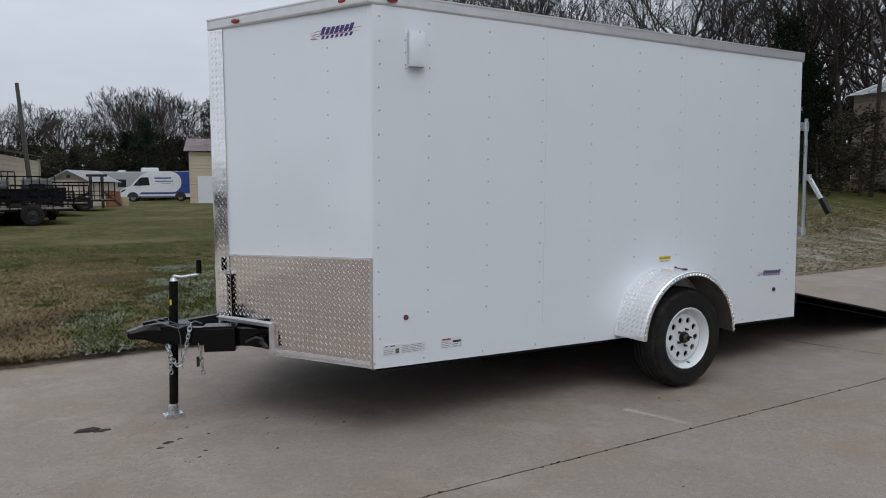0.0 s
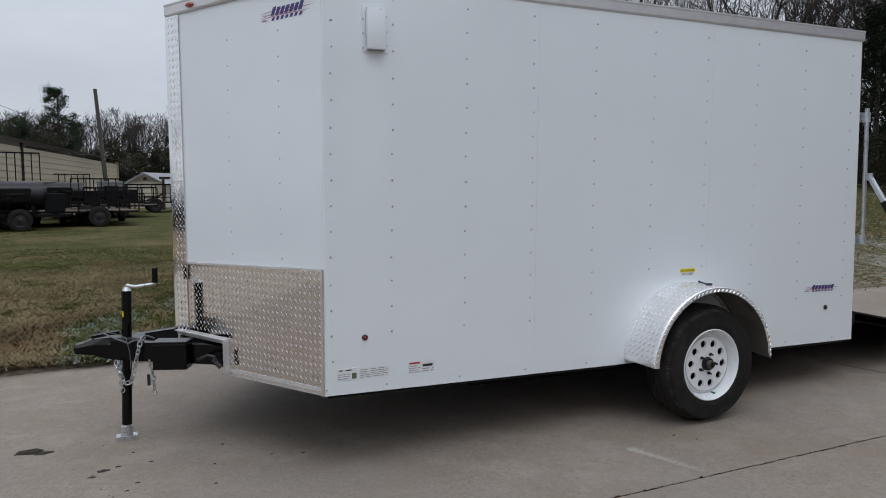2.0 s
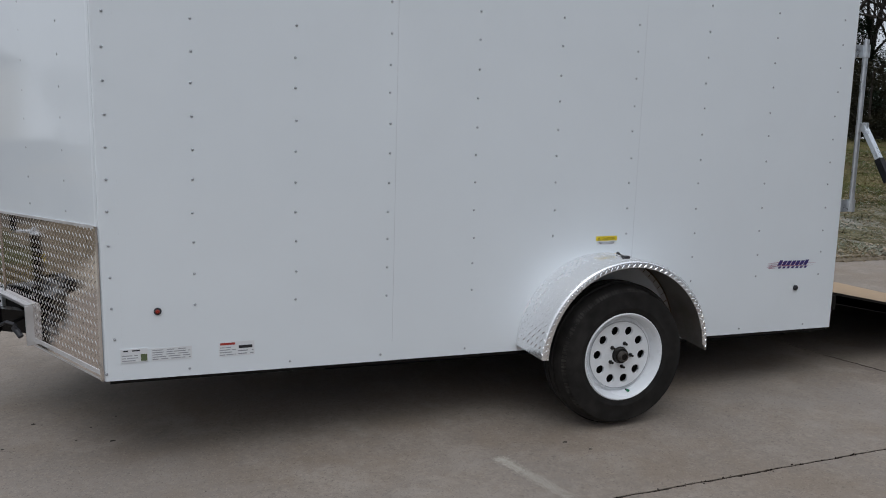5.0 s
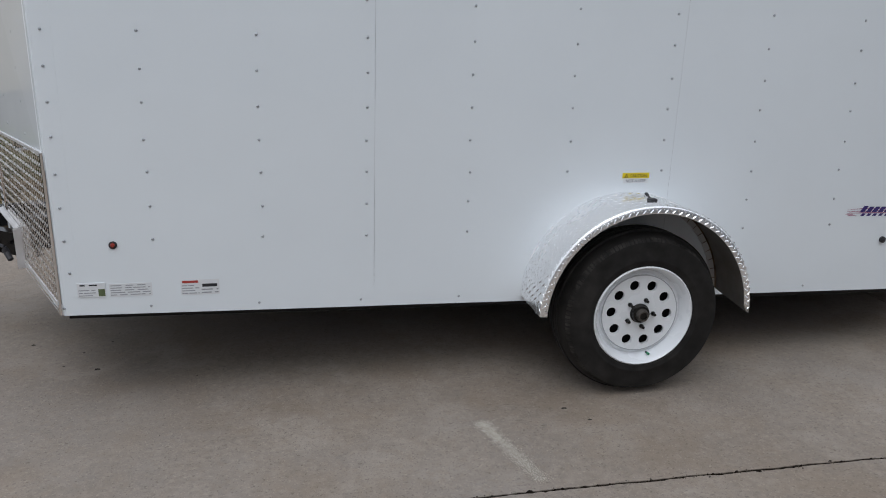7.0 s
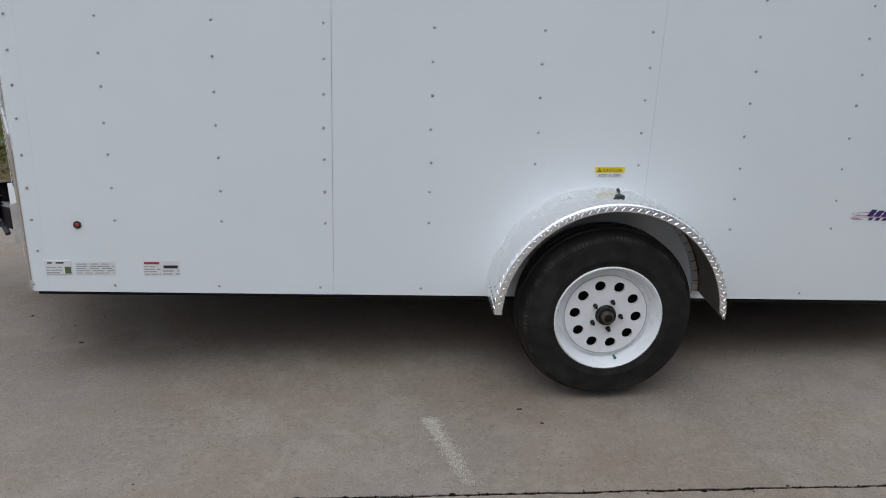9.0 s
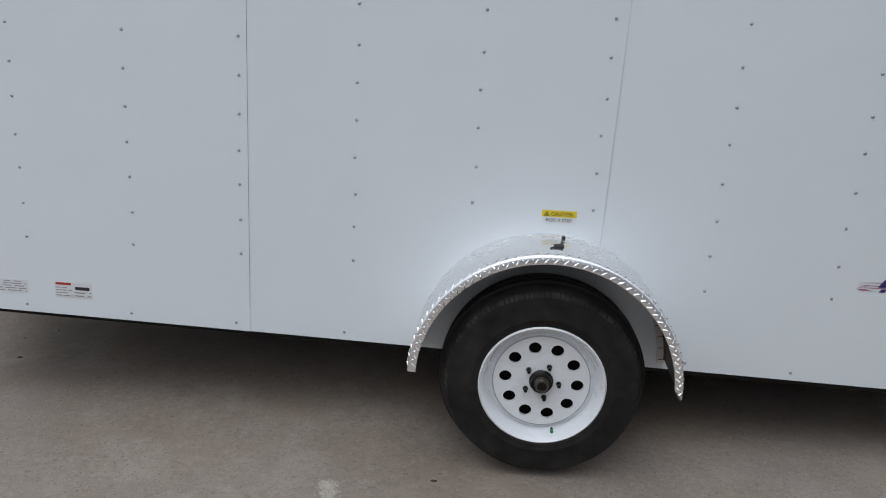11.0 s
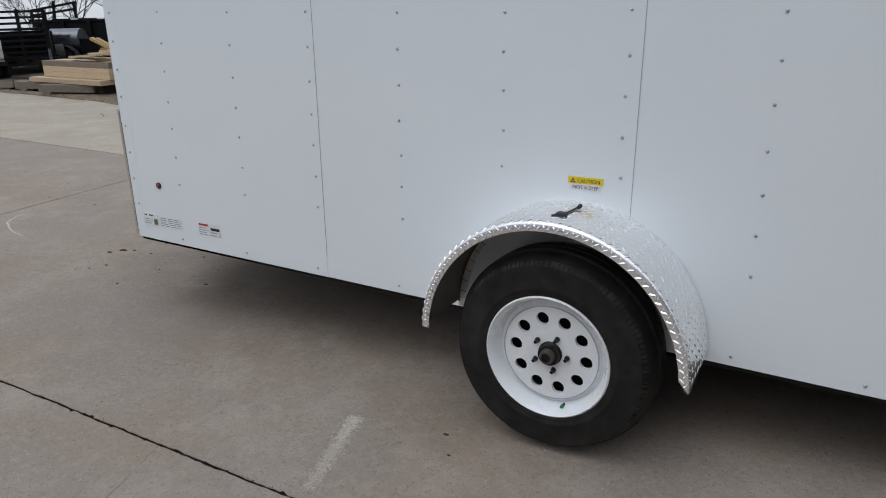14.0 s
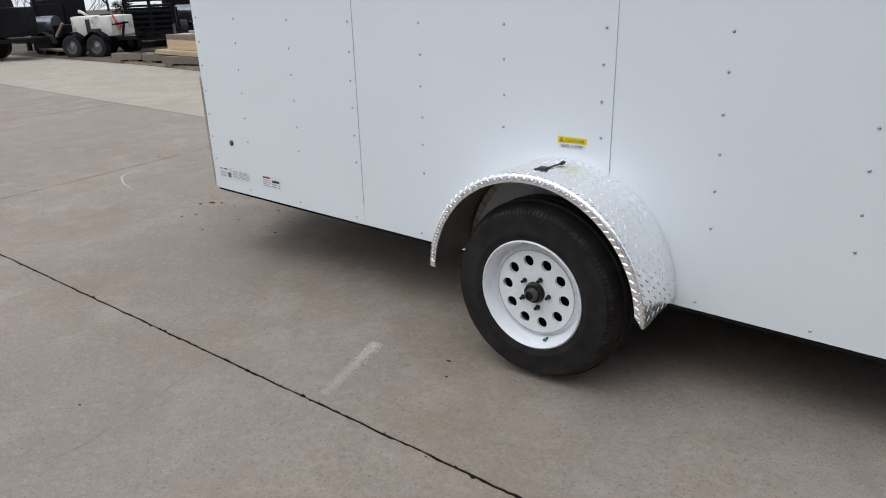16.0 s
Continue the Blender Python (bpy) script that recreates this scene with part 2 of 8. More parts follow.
M_SOIL = mat("bare_brown_soil", (0.155, 0.125, 0.090), 0.95, spec=0.1, vary=0.4, scale=14, bump=0.012, bscale=30, second=(0.17, 0.14, 0.10), amount=0.7, sscale=2.2)
M_HAIR = mat("hairline_shadow_dirt", (0.13, 0.112, 0.094), 0.95, spec=0.1, vary=0.3, scale=40)
M_VANW = mat("white_van_paint", (0.72, 0.74, 0.76), 0.3, vary=0.02)
M_VANB = mat("blue_van_vinyl", (0.02, 0.06, 0.26), 0.35, vary=0.05)
M_GLASS = mat("dark_glass", (0.012, 0.016, 0.02), 0.08, vary=0.05)
M_TANK = mat("rusty_white_tank", (0.64, 0.62, 0.58), 0.55, vary=0.1, scale=5, second=(0.22, 0.10, 0.05), amount=0.9, sscale=2.2, lo=0.52, hi=0.66)
M_OLDRIM = mat("dull_steel_rim", (0.032, 0.032, 0.034), 0.5, metal=0.5, vary=0.2, scale=9)
M_SILVER = mat("grey_galvanised_barrel", (0.16, 0.17, 0.19), 0.35, metal=0.7, vary=0.15, scale=4)
M_POLE = mat("creosote_pole", (0.066, 0.066, 0.055), 0.85, vary=0.2, scale=8, stretch=(1, 1, 0.1))
M_BARK = mat("winter_bark", (0.048, 0.040, 0.036), 0.9, spec=0.1, vary=0.3, scale=4, random_piece=0.3)
M_CEDAR = mat("cedar_foliage", (0.016, 0.024, 0.014), 0.9, spec=0.1, vary=0.4, scale=2, random_piece=0.3)
M_BRUSH = mat("winter_undergrowth", (0.033, 0.030, 0.019), 0.9, spec=0.1, vary=0.4, scale=2, random_piece=0.35)
M_PINEFOL = mat("pine_needles", (0.028, 0.045, 0.022), 0.9, spec=0.1, vary=0.4, scale=2, random_piece=0.2)
M_RUST = mat("rust_orange_drum", (0.26, 0.10, 0.045), 0.7, vary=0.3, scale=5)


def soil_material():
    """Winter turf: olive green with straw, brown and pale frosted patches, broken at several scales."""
    m = mat("winter_turf", (0.056, 0.062, 0.013), 0.95, spec=0.1, vary=0.45, scale=16, bump=0.02, bscale=26)
    n, l = m.node_tree.nodes, m.node_tree.links
    b = n["Principled BSDF"]
    src = b.inputs["Base Color"].links[0].from_socket
    tc = n.new("ShaderNodeTexCoord")
    for scale, lo, hi, amount, colour in ((0.30, 0.48, 0.60, 0.70, (0.150, 0.120, 0.055)), (0.55, 0.52, 0.62, 0.7, (0.034, 0.042, 0.009)), (1.3, 0.53, 0.64, 0.75, (0.105, 0.072, 0.038)), (2.8, 0.54, 0.66, 0.6, (0.15, 0.13, 0.07)),
                                          (6.5, 0.54, 0.68, 0.45, (0.026, 0.030, 0.009)), (13.0, 0.55, 0.70, 0.45, (0.17, 0.15, 0.09)), (34.0, 0.57, 0.70, 0.4, (0.20, 0.19, 0.14)), (48.0, 0.56, 0.68, 0.45, (0.018, 0.020, 0.008))):
        t = n.new("ShaderNodeTexNoise")
        t.inputs["Scale"].default_value, t.inputs["Detail"].default_value, t.inputs["Roughness"].default_value = scale, 6, 0.62
        mp = n.new("ShaderNodeMapping")
        mp.inputs["Location"].default_value = (scale * 1.3, scale * 0.7, 0)
        l.new(tc.outputs["Object"], mp.inputs[0])
        l.new(mp.outputs[0], t.inputs["Vector"])
        r = n.new("ShaderNodeMapRange")
        r.inputs[1].default_value, r.inputs[2].default_value, r.inputs[4].default_value = lo, hi, amount
        l.new(t.outputs["Fac"], r.inputs[0])
        mx = n.new("ShaderNodeMix")
        mx.data_type = "RGBA"
        mx.inputs[7].default_value = (*colour, 1)
        l.new(r.outputs[0], mx.inputs[0])
        l.new(src, mx.inputs[6])
        src = mx.outputs[2]
    l.new(src, b.inputs["Base Color"])
    return m


M_TURF = soil_material()
M_BLADE_G = mat("grass_blades_green", (0.056, 0.066, 0.013), 0.9, spec=0.1, vary=0.4, scale=1.1)
M_BLADE_S = mat("grass_blades_straw", (0.215, 0.168, 0.092), 0.9, spec=0.15, vary=0.3, scale=1.1)
M_LEAF = mat("fallen_leaves", (0.30, 0.245, 0.18), 0.9, spec=0.15, vary=0.35, scale=1.5)
M_LITTER = mat("straw_and_leaf_litter", (0.120, 0.108, 0.060), 0.95, spec=0.1, vary=0.5, scale=20, bump=0.03, bscale=22, second=(0.34, 0.33, 0.30), amount=0.65, sscale=1.7, lo=0.47, hi=0.60, stretch=(1, 0.4, 1))
M_BLADE_B = mat("grass_blades_brown", (0.150, 0.105, 0.060), 0.9, spec=0.1, vary=0.4, scale=1.1)
M_FROST = mat("frosted_clover", (0.235, 0.26, 0.205), 0.9, spec=0.2, vary=0.35, scale=2)


# ---- mesh helpers ----
def part(name, bm, material, parent=None, label="", smooth=False):
    """Links a bmesh as one mesh object, under a thing or a part."""
    me = bpy.data.meshes.new(name)
    bmesh.ops.recalc_face_normals(bm, faces=bm.faces)
    bm.to_mesh(me)
    bm.free()
    return mesh_part(name, me, material, parent, label, smooth)


def mesh_part(name, me, material, parent=None, label="", smooth=False):
    for m in (material if isinstance(material, (list, tuple)) else [material]):
        if m.name not in me.materials:
            me.materials.append(m)
    if smooth:
        for p in me.polygons:
            p.use_smooth = True
        me.set_sharp_from_angle(angle=radians(38))
    ob = new(name, me)
    if parent:
        ob.parent = parent
        ob.matrix_parent_inverse = parent_world(parent).inverted()
    if label:
        ob["label"] = label
    return ob


def parent_world(ob):
    m = ob.matrix_basis.copy()
    if ob.parent:
        m = parent_world(ob.parent) @ ob.matrix_parent_inverse @ m
    return m


def thing(name, at, label, category, group="", kind=""):
    """An Empty at the thing's base, to which parts given in world places are parented."""
    ob = new(name)
    ob.empty_display_size = 0.1
    ob.matrix_basis = at if isinstance(at, Matrix) else Matrix.Translation(at)
    return tagged(ob, label, category, group, kind)


def box(bm, lo, hi, m=None, bevel=0.0):
    made = bmesh.ops.create_cube(bm, size=1)
    vs = made["verts"]
    c = [(a + b) / 2 for a, b in zip(lo, hi)]
    s = [b - a for a, b in zip(lo, hi)]
    for v in vs:
        v.co = Vector([c[i] + v.co[i] * s[i] for i in range(3)])
        if m:
            v.co = m @ v.co
    if bevel:
        es = {e for v in vs for e in v.link_edges}
        bmesh.ops.bevel(bm, geom=list(es), offset=bevel, segments=2, affect="EDGES", profile=0.6)
    return bm


def boxed(lo, hi, m=None, bevel=0.0):
    return box(bmesh.new(), lo, hi, m, bevel)


def frame_of(p0, p1):
    d = (Vector(p1) - Vector(p0))
    return Matrix.Translation(p0) @ d.to_track_quat("Z", "Y").to_matrix().to_4x4(), d.length


def rod(bm, p0, p1, r0, r1=None, seg=10, caps=True):
    m, ln = frame_of(p0, p1)
    r1 = r0 if r1 is None else r1
    a = [bm.verts.new(m @ Vector((r0 * math.cos(2 * math.pi * i / seg), r0 * math.sin(2 * math.pi * i / seg), 0))) for i in range(seg)]
    b = [bm.verts.new(m @ Vector((r1 * math.cos(2 * math.pi * i / seg), r1 * math.sin(2 * math.pi * i / seg), ln))) for i in range(seg)]
    for i in range(seg):
        bm.faces.new((a[i], a[(i + 1) % seg], b[(i + 1) % seg], b[i]))
    if caps:
        bm.faces.new(a[::-1])
        bm.faces.new(b)
    return bm


def rodded(p0, p1, r0, r1=None, seg=12):
    return rod(bmesh.new(), p0, p1, r0, r1, seg)


def beam(bm, p0, p1, w, h):
    """A bar of section w across by h high from p0 to p1."""
    d = Vector(p1) - Vector(p0)
    x = d.normalized()
    y = Vector((0, 0, 1)).cross(x)
    y = y.normalized() if y.length > 1e-4 else Vector((0, 1, 0))
    z = x.cross(y)
    m = Matrix((x, y, z)).transposed().to_4x4()
    m.translation = p0
    return box(bm, (0, -w / 2, -h / 2), (d.length, w / 2, h / 2), m)


def beamed(p0, p1, w, h):
    return beam(bmesh.new(), p0, p1, w, h)


def sweep(bm, pts, r, seg=8):
    pts = [Vector(p) for p in pts]
    for a, b in zip(pts, pts[1:]):
        rod(bm, a, b, r, seg=seg)
    return bm


def lathe(profile, seg=48, axis_at=(0, 0, 0), close=False):
    """Turns a profile of (radius, y) about the y axis."""
    bm = bmesh.new()
    rings = []
    for r, y in profile:
        rings.append([bm.verts.new((axis_at[0] + r * math.cos(2 * math.pi * i / seg), axis_at[1] + y,
                                    axis_at[2] + r * math.sin(2 * math.pi * i / seg))) for i in range(seg)])
    pairs = list(zip(rings, rings[1:])) + ([(rings[-1], rings[0])] if close else [])
    for a, b in pairs:
        for i in range(seg):
            bm.faces.new((a[i], a[(i + 1) % seg], b[(i + 1) % seg], b[i]))
    return bm


def prism(points, lo, hi, axis=2):
    """A flat outline, in the two axes other than axis, given thickness from lo to hi."""
    bm = bmesh.new()

    def at(p, v):
        q = list(p)
        q.insert(axis, v)
        return bm.verts.new(q)
    a = [at(p, lo) for p in points]
    b = [at(p, hi) for p in points]
    bm.faces.new(a)
    bm.faces.new(b)
    k = len(points)
    for i in range(k):
        bm.faces.new((a[i], a[(i + 1) % k], b[(i + 1) % k], b[i]))
    return bm


def wall_plate(pts, thick, out):
    """A flat plate through pts, given thickness against the outward normal."""
    bm = bmesh.new()
    o = Vector(out).normalized()
    a = [bm.verts.new(Vector(p)) for p in pts]
    b = [bm.verts.new(Vector(p) - o * thick) for p in pts]
    bm.faces.new(a)
    bm.faces.new(b[::-1])
    k = len(pts)
    for i in range(k):
        bm.faces.new((a[i], b[i], b[(i + 1) % k], a[(i + 1) % k]))
    return bm


def wheel_parts(parent, cx, y_out, cz, r, width, rim_r, rim_mat, side=-1, seg=32, simple=True):
    """A plain trailer wheel for the vehicles far off: a tyre and a dished rim."""
    yi = y_out - side * width
    ty = lathe([(rim_r, y_out), (rim_r + (r - rim_r) * 0.5, y_out + side * 0.012), (r - 0.02, y_out), (r, y_out - side * 0.03),
                (r, yi + side * 0.03), (r - 0.02, yi), (rim_r, yi)], seg, (cx, 0, cz), close=True)
    tyre = part("wheel", ty, M_RUBBER, parent, smooth=True)
    rm = lathe([(rim_r + 0.004, y_out - side * 0.002), (rim_r - 0.02, y_out - side * 0.02), (rim_r - 0.05, y_out - side * 0.06),
                (rim_r * 0.45, y_out - side * 0.045), (rim_r * 0.4, y_out - side * 0.02), (0.001, y_out - side * 0.015)], 24, (cx, 0, cz))
    part("rim", rm, rim_mat, tyre, smooth=True)
    return tyre


def text_mesh(words, size, m):
    cu = bpy.data.curves.new("lettering", "FONT")
    cu.body, cu.size, cu.extrude = words, size, 0.0002
    cu.align_x = "CENTER"
    ob = new("lettering", cu)
    me = bpy.data.meshes.new_from_object(ob.evaluated_get(bpy.context.evaluated_depsgraph_get()))
    bpy.data.objects.remove(ob)
    bpy.data.curves.remove(cu)
    me.transform(m)
    return me


# ---- ground ----
def smooth01(a, b, v):
    t = min(1, max(0, (v - a) / (b - a)))
    return t * t * (3 - 2 * t)


def slab_edge(x):
    """How far the concrete reaches in y, before the turf."""
    if x > -1.2:
        return 6.58
    if x > -7:
        return 6.58 + 2.65 * smooth01(-1.2, -7, x) ** 0.6
    return 9.23 + 0.1 * min(2.0, -7 - x)


def land(x, y):
    """The height of the land: level yard, a gentle rise of the field, a bank on the far right."""
    e = max(0.0, y - slab_edge(x))
    field = 0.04 - 0.055 * smooth01(-1.5, -4.5, x) + 0.0125 * min(e, 34)
    bank = smooth01(5.0, 15.0, x - 0.5 * max(0.0, y - 8)) * 1.35 * smooth01(0.0, 10.5, e) * (1.0 - 0.45 * smooth01(20, 60, e))
    dip = -3.6 * smooth01(17, 60, -x) - 0.07 * max(0.0, -x - 50)
    roll = 0.05 * noise.noise((x * 0.35, y * 0.35, 0)) * smooth01(0.2, 3, e)
    return field + bank + dip + roll


def yard(x):
    """The height of the concrete, which falls gently towards the trailer's nose."""
    return -0.022 + 0.011 * min(6.02, max(-0.8, x))


def build_ground():
    xs = sorted(set([-400, -250, -160, -110, -80, -60, -45, -36, -30, -26, -22] + [round(-20 + 0.4 * i, 2) for i in range(126)] + [32, 35, 38, 42, 48, 56, 70, 100, 160, 250, 400]))
    ys = sorted(set([-400, -200, -100, -60, -40, -30, -24, -12, -4, 0, 4, 6.2, 6.5, 6.58] + [round(6.7 + 0.3 * i, 2) for i in range(50)] + [round(22 + 1.2 * i, 2) for i in range(40)] + [75, 85, 100, 130, 180, 260, 400]))
    bm = bmesh.new()
    grid = []
    for y in ys:
        row = []
        for x in xs:
            yy = y + (slab_edge(x) - 6.58) * smooth01(-4, 6.2, y) * (1 - smooth01(7, 28, y))
            e = yy - slab_edge(x)
            z = land(x, yy) if e > 0.02 else yard(x) - 0.02 if e > -0.1 else -0.10
            row.append(bm.verts.new((x, yy, z)))
        grid.append(row)
    for r0, r1 in zip(grid, grid[1:]):
        for i in range(len(xs) - 1):
            bm.faces.new((r0[i], r0[i + 1], r1[i + 1], r1[i]))
    g = part("ground", bm, M_TURF, smooth=True)
    tagged(g, "mottled winter turf of green and straw-coloured grass", "ground", kind="structure")
    return g


build_ground()


def lay(bm):
    for v in bm.verts:
        v.co.z += yard(v.co.x)
    return bm



def strips(xs, y0, y1, lo, hi):
    """Boxes side by side between the given x, as one mesh."""
    bm = bmesh.new()
    for a, c in zip(xs, xs[1:]):
        box(bm, (a, y0, lo), (c, y1, hi))
    return bm


def apron_joint(x):
    """The joint between the yard and the older apron, which runs a little askew."""
    return 6.236 - 0.042 * (max(-9.0, x) + 2)


def build_pavement():
    bed = part("pavement", lay(strips([-46, -0.8, 6.02, 46], -40, 6.5, -0.12, -0.0028)), M_JOINT)
    tagged(bed, "concrete yard of square slabs with dark open joints", "pavement", kind="structure")
    back = [(x, slab_edge(x) + 0.03 * noise.noise((x * 1.7, slab_edge(x), 3))) for x in (-46, -30, -20, -14, -11, -9, -7.5, -6.5, -5.5, -4.8, -4.1, -3.4, -2.8, -2.2, -1.6, -1.2, -0.965)]
    front = [(x, apron_joint(x) + 0.006) for x in (-0.965, -9.0, -46)]
    part("old_slab", lay(prism(back + front, -0.06, -0.0008)), M_CONC2, bed, "paler dusty concrete apron")
    rng = random.Random(4)
    xs = [-46, -28, -19.2, -15.6, -12.0, -8.3, -4.6, -0.8, 6.02, 9.6, 13.2, 16.8, 24, 46]
    ys = [-40, -22, -12, -8.4, -4.7, -1.0, 2.69, 6.35]
    ends = {-4.6: 0.007}
    for i in range(len(xs) - 1):
        for j in range(len(ys) - 1):
            near = -9 < xs[i] < 14 and ys[j] > -5
            gx, gy = 0.0045, 0.0045
            last = j == len(ys) - 2
            x0, x1 = xs[i] + ends.get(xs[i], gx), xs[i + 1] - ends.get(xs[i + 1], gx)
            y0, y1 = ys[j] + (0.0056 if ys[j] == 2.69 else gy), ys[j + 1] - (0.0056 if ys[j + 1] == 2.69 else 0.010 if ys[j + 1] > 6 else gy)
            outline = []
            step = 0.022 if near and 2.69 in (ys[j], ys[j + 1]) else 0.06 if near else 2.0
            for a, b in (((x0, y0), (x1, y0)), ((x1, y0), (x1, y1)), ((x1, y1), (x0, y1)), ((x0, y1), (x0, y0))):
                k = max(1, int(math.dist(a, b) / step))
                for s in range(k):
                    f = s / k
                    px, py = a[0] + (b[0] - a[0]) * f, a[1] + (b[1] - a[1]) * f
                    amp = 0.0085 if near else 0
                    py += 0.014 * (5 - max(-4.6, min(9, px))) * max(0.0, 1 - abs(py - 2.69) / 2.5)
                    if last:
                        py += smooth01(4.0, 6.3, py) * (0.205 if xs[i] > -1 else apron_joint(px) - 6.35)
                    if abs(px - 6.02) < 0.02:
                        px -= 0.17 * max(-0.3, min(1.3, py - 2.69))
                    if abs(px + 0.8) < 0.02:
                        px -= 0.07 * max(-0.5, min(2.0, py - 4))
                    if a[1] == b[1]:
                        py += amp * (noise.noise((px * 7, py * 3, 1)) + (0.85 if step == 0.022 else 0.5) * rng.uniform(-1, 1) * rng.random()) * (0.6 if s else 0)
                    else:
                        px += amp * (noise.noise((px * 3, py * 7, 2)) * 0.5 + 0.2 * rng.uniform(-1, 1)) * (0.6 if s else 0)
                    outline.append((px, py))
            part("slab", lay(prism(outline, -0.05, rng.uniform(-0.0006, 0.0008))), M_CONC, bed)
    return bed


build_pavement()


def build_closing_walls():
    """Plain unseen building, added behind the camera to close the yard and block light."""
    for name, lo, hi in (("wall_east", (7.6, -12.0, -0.1), (7.8, 0.5, 4.6)), ("wall_south", (7.8, 0.3, -0.1), (20.0, 0.5, 4.6)), ("roof_closing", (7.3, -12.2, 4.6), (20.2, 0.8, 4.8)), ("wall_rear", (-26.0, -14.2, -0.1), (7.6, -14.0, 5.6))):
        tagged(part(name, boxed(lo, hi), M_CLOSING), "plain grey building part, unseen, added to block light", "wall", kind="structure")


build_closing_walls()

# ---- the cargo trailer ----
MID_Y, SIDE_Y = 4.585, 3.517
X_FRONT, X_REAR = 1.796, 5.477
NOSE_A, NOSE_B = Vector((X_FRONT, SIDE_Y, 0)), Vector((1.232, MID_Y, 0))
NOSE_D = (NOSE_B - NOSE_A).normalized()
NOSE_N = Vector((-NOSE_D.y, NOSE_D.x, 0))
NOSE_N = NOSE_N if NOSE_N.y < 0 else -NOSE_N


def z_bot(x):
    return 0.389 - 0.0625 * (x - X_FRONT) / (X_REAR - X_FRONT)


def z_cap(x):
    return 2.316 + 0.002 * (x - X_FRONT) / (X_REAR - X_FRONT)


def side(x, h, out=0.0):
    """A place on the near side wall: x along, h of the way from the lower edge to the roof rail."""
    return Vector((x, SIDE_Y - out, z_bot(x) + h * (z_cap(x) - z_bot(x))))


def corner_lean(z):
    """How far the front corner leans back, the body standing nose up."""
    return 0.0098 * (z - 0.389)


def nose(u, z, out=0.0):
    """A place on the near face of the wedge-shaped front, u metres from the corner."""
    p = NOSE_A + NOSE_D * u + NOSE_N * out
    return Vector((p.x + corner_lean(z) * (1 - u / 1.207), p.y, z))


trailer = thing("cargo_trailer", (3.6, MID_Y, yard(3.6)),
                "white wedge-nosed enclosed cargo trailer with its rear ramp lowered", "trailer")


def tread_bars(place, nu, nv, du, dv, keep=None, high=0.0018):
    """Raised lens-shaped bars, turned alternately, on a surface given by place(u, v, out)."""
    verts, faces = [], []
    for i in range(nu):
        for j in range(nv):
            u, v = (i + (0.25 if j % 2 else 0.75)) * du, (j + 0.5) * dv
            if keep and not keep(u, v):
                continue
            a = radians(46 if j % 2 else -46)
            c, s = math.cos(a), math.sin(a)
            k = len(verts)
            for lu, lw, lo in ((-0.0125, 0, 0), (-0.006, -0.0029, 0), (0.006, -0.0029, 0), (0.0125, 0, 0), (0.006, 0.0029, 0), (-0.006, 0.0029, 0),
                               (-0.007, 0, high), (0.007, 0, high)):
                verts.append(place(u + lu * c - lw * s, v + lu * s + lw * c, 0.0003 + lo))
            for f in ((0, 1, 6), (1, 2, 7, 6), (2, 3, 7), (3, 4, 7), (4, 5, 6, 7), (5, 0, 6)):
                faces.append([k + q for q in f])
    me = bpy.data.meshes.new("tread_relief")
    me.from_pydata(verts, [], faces)
    return me


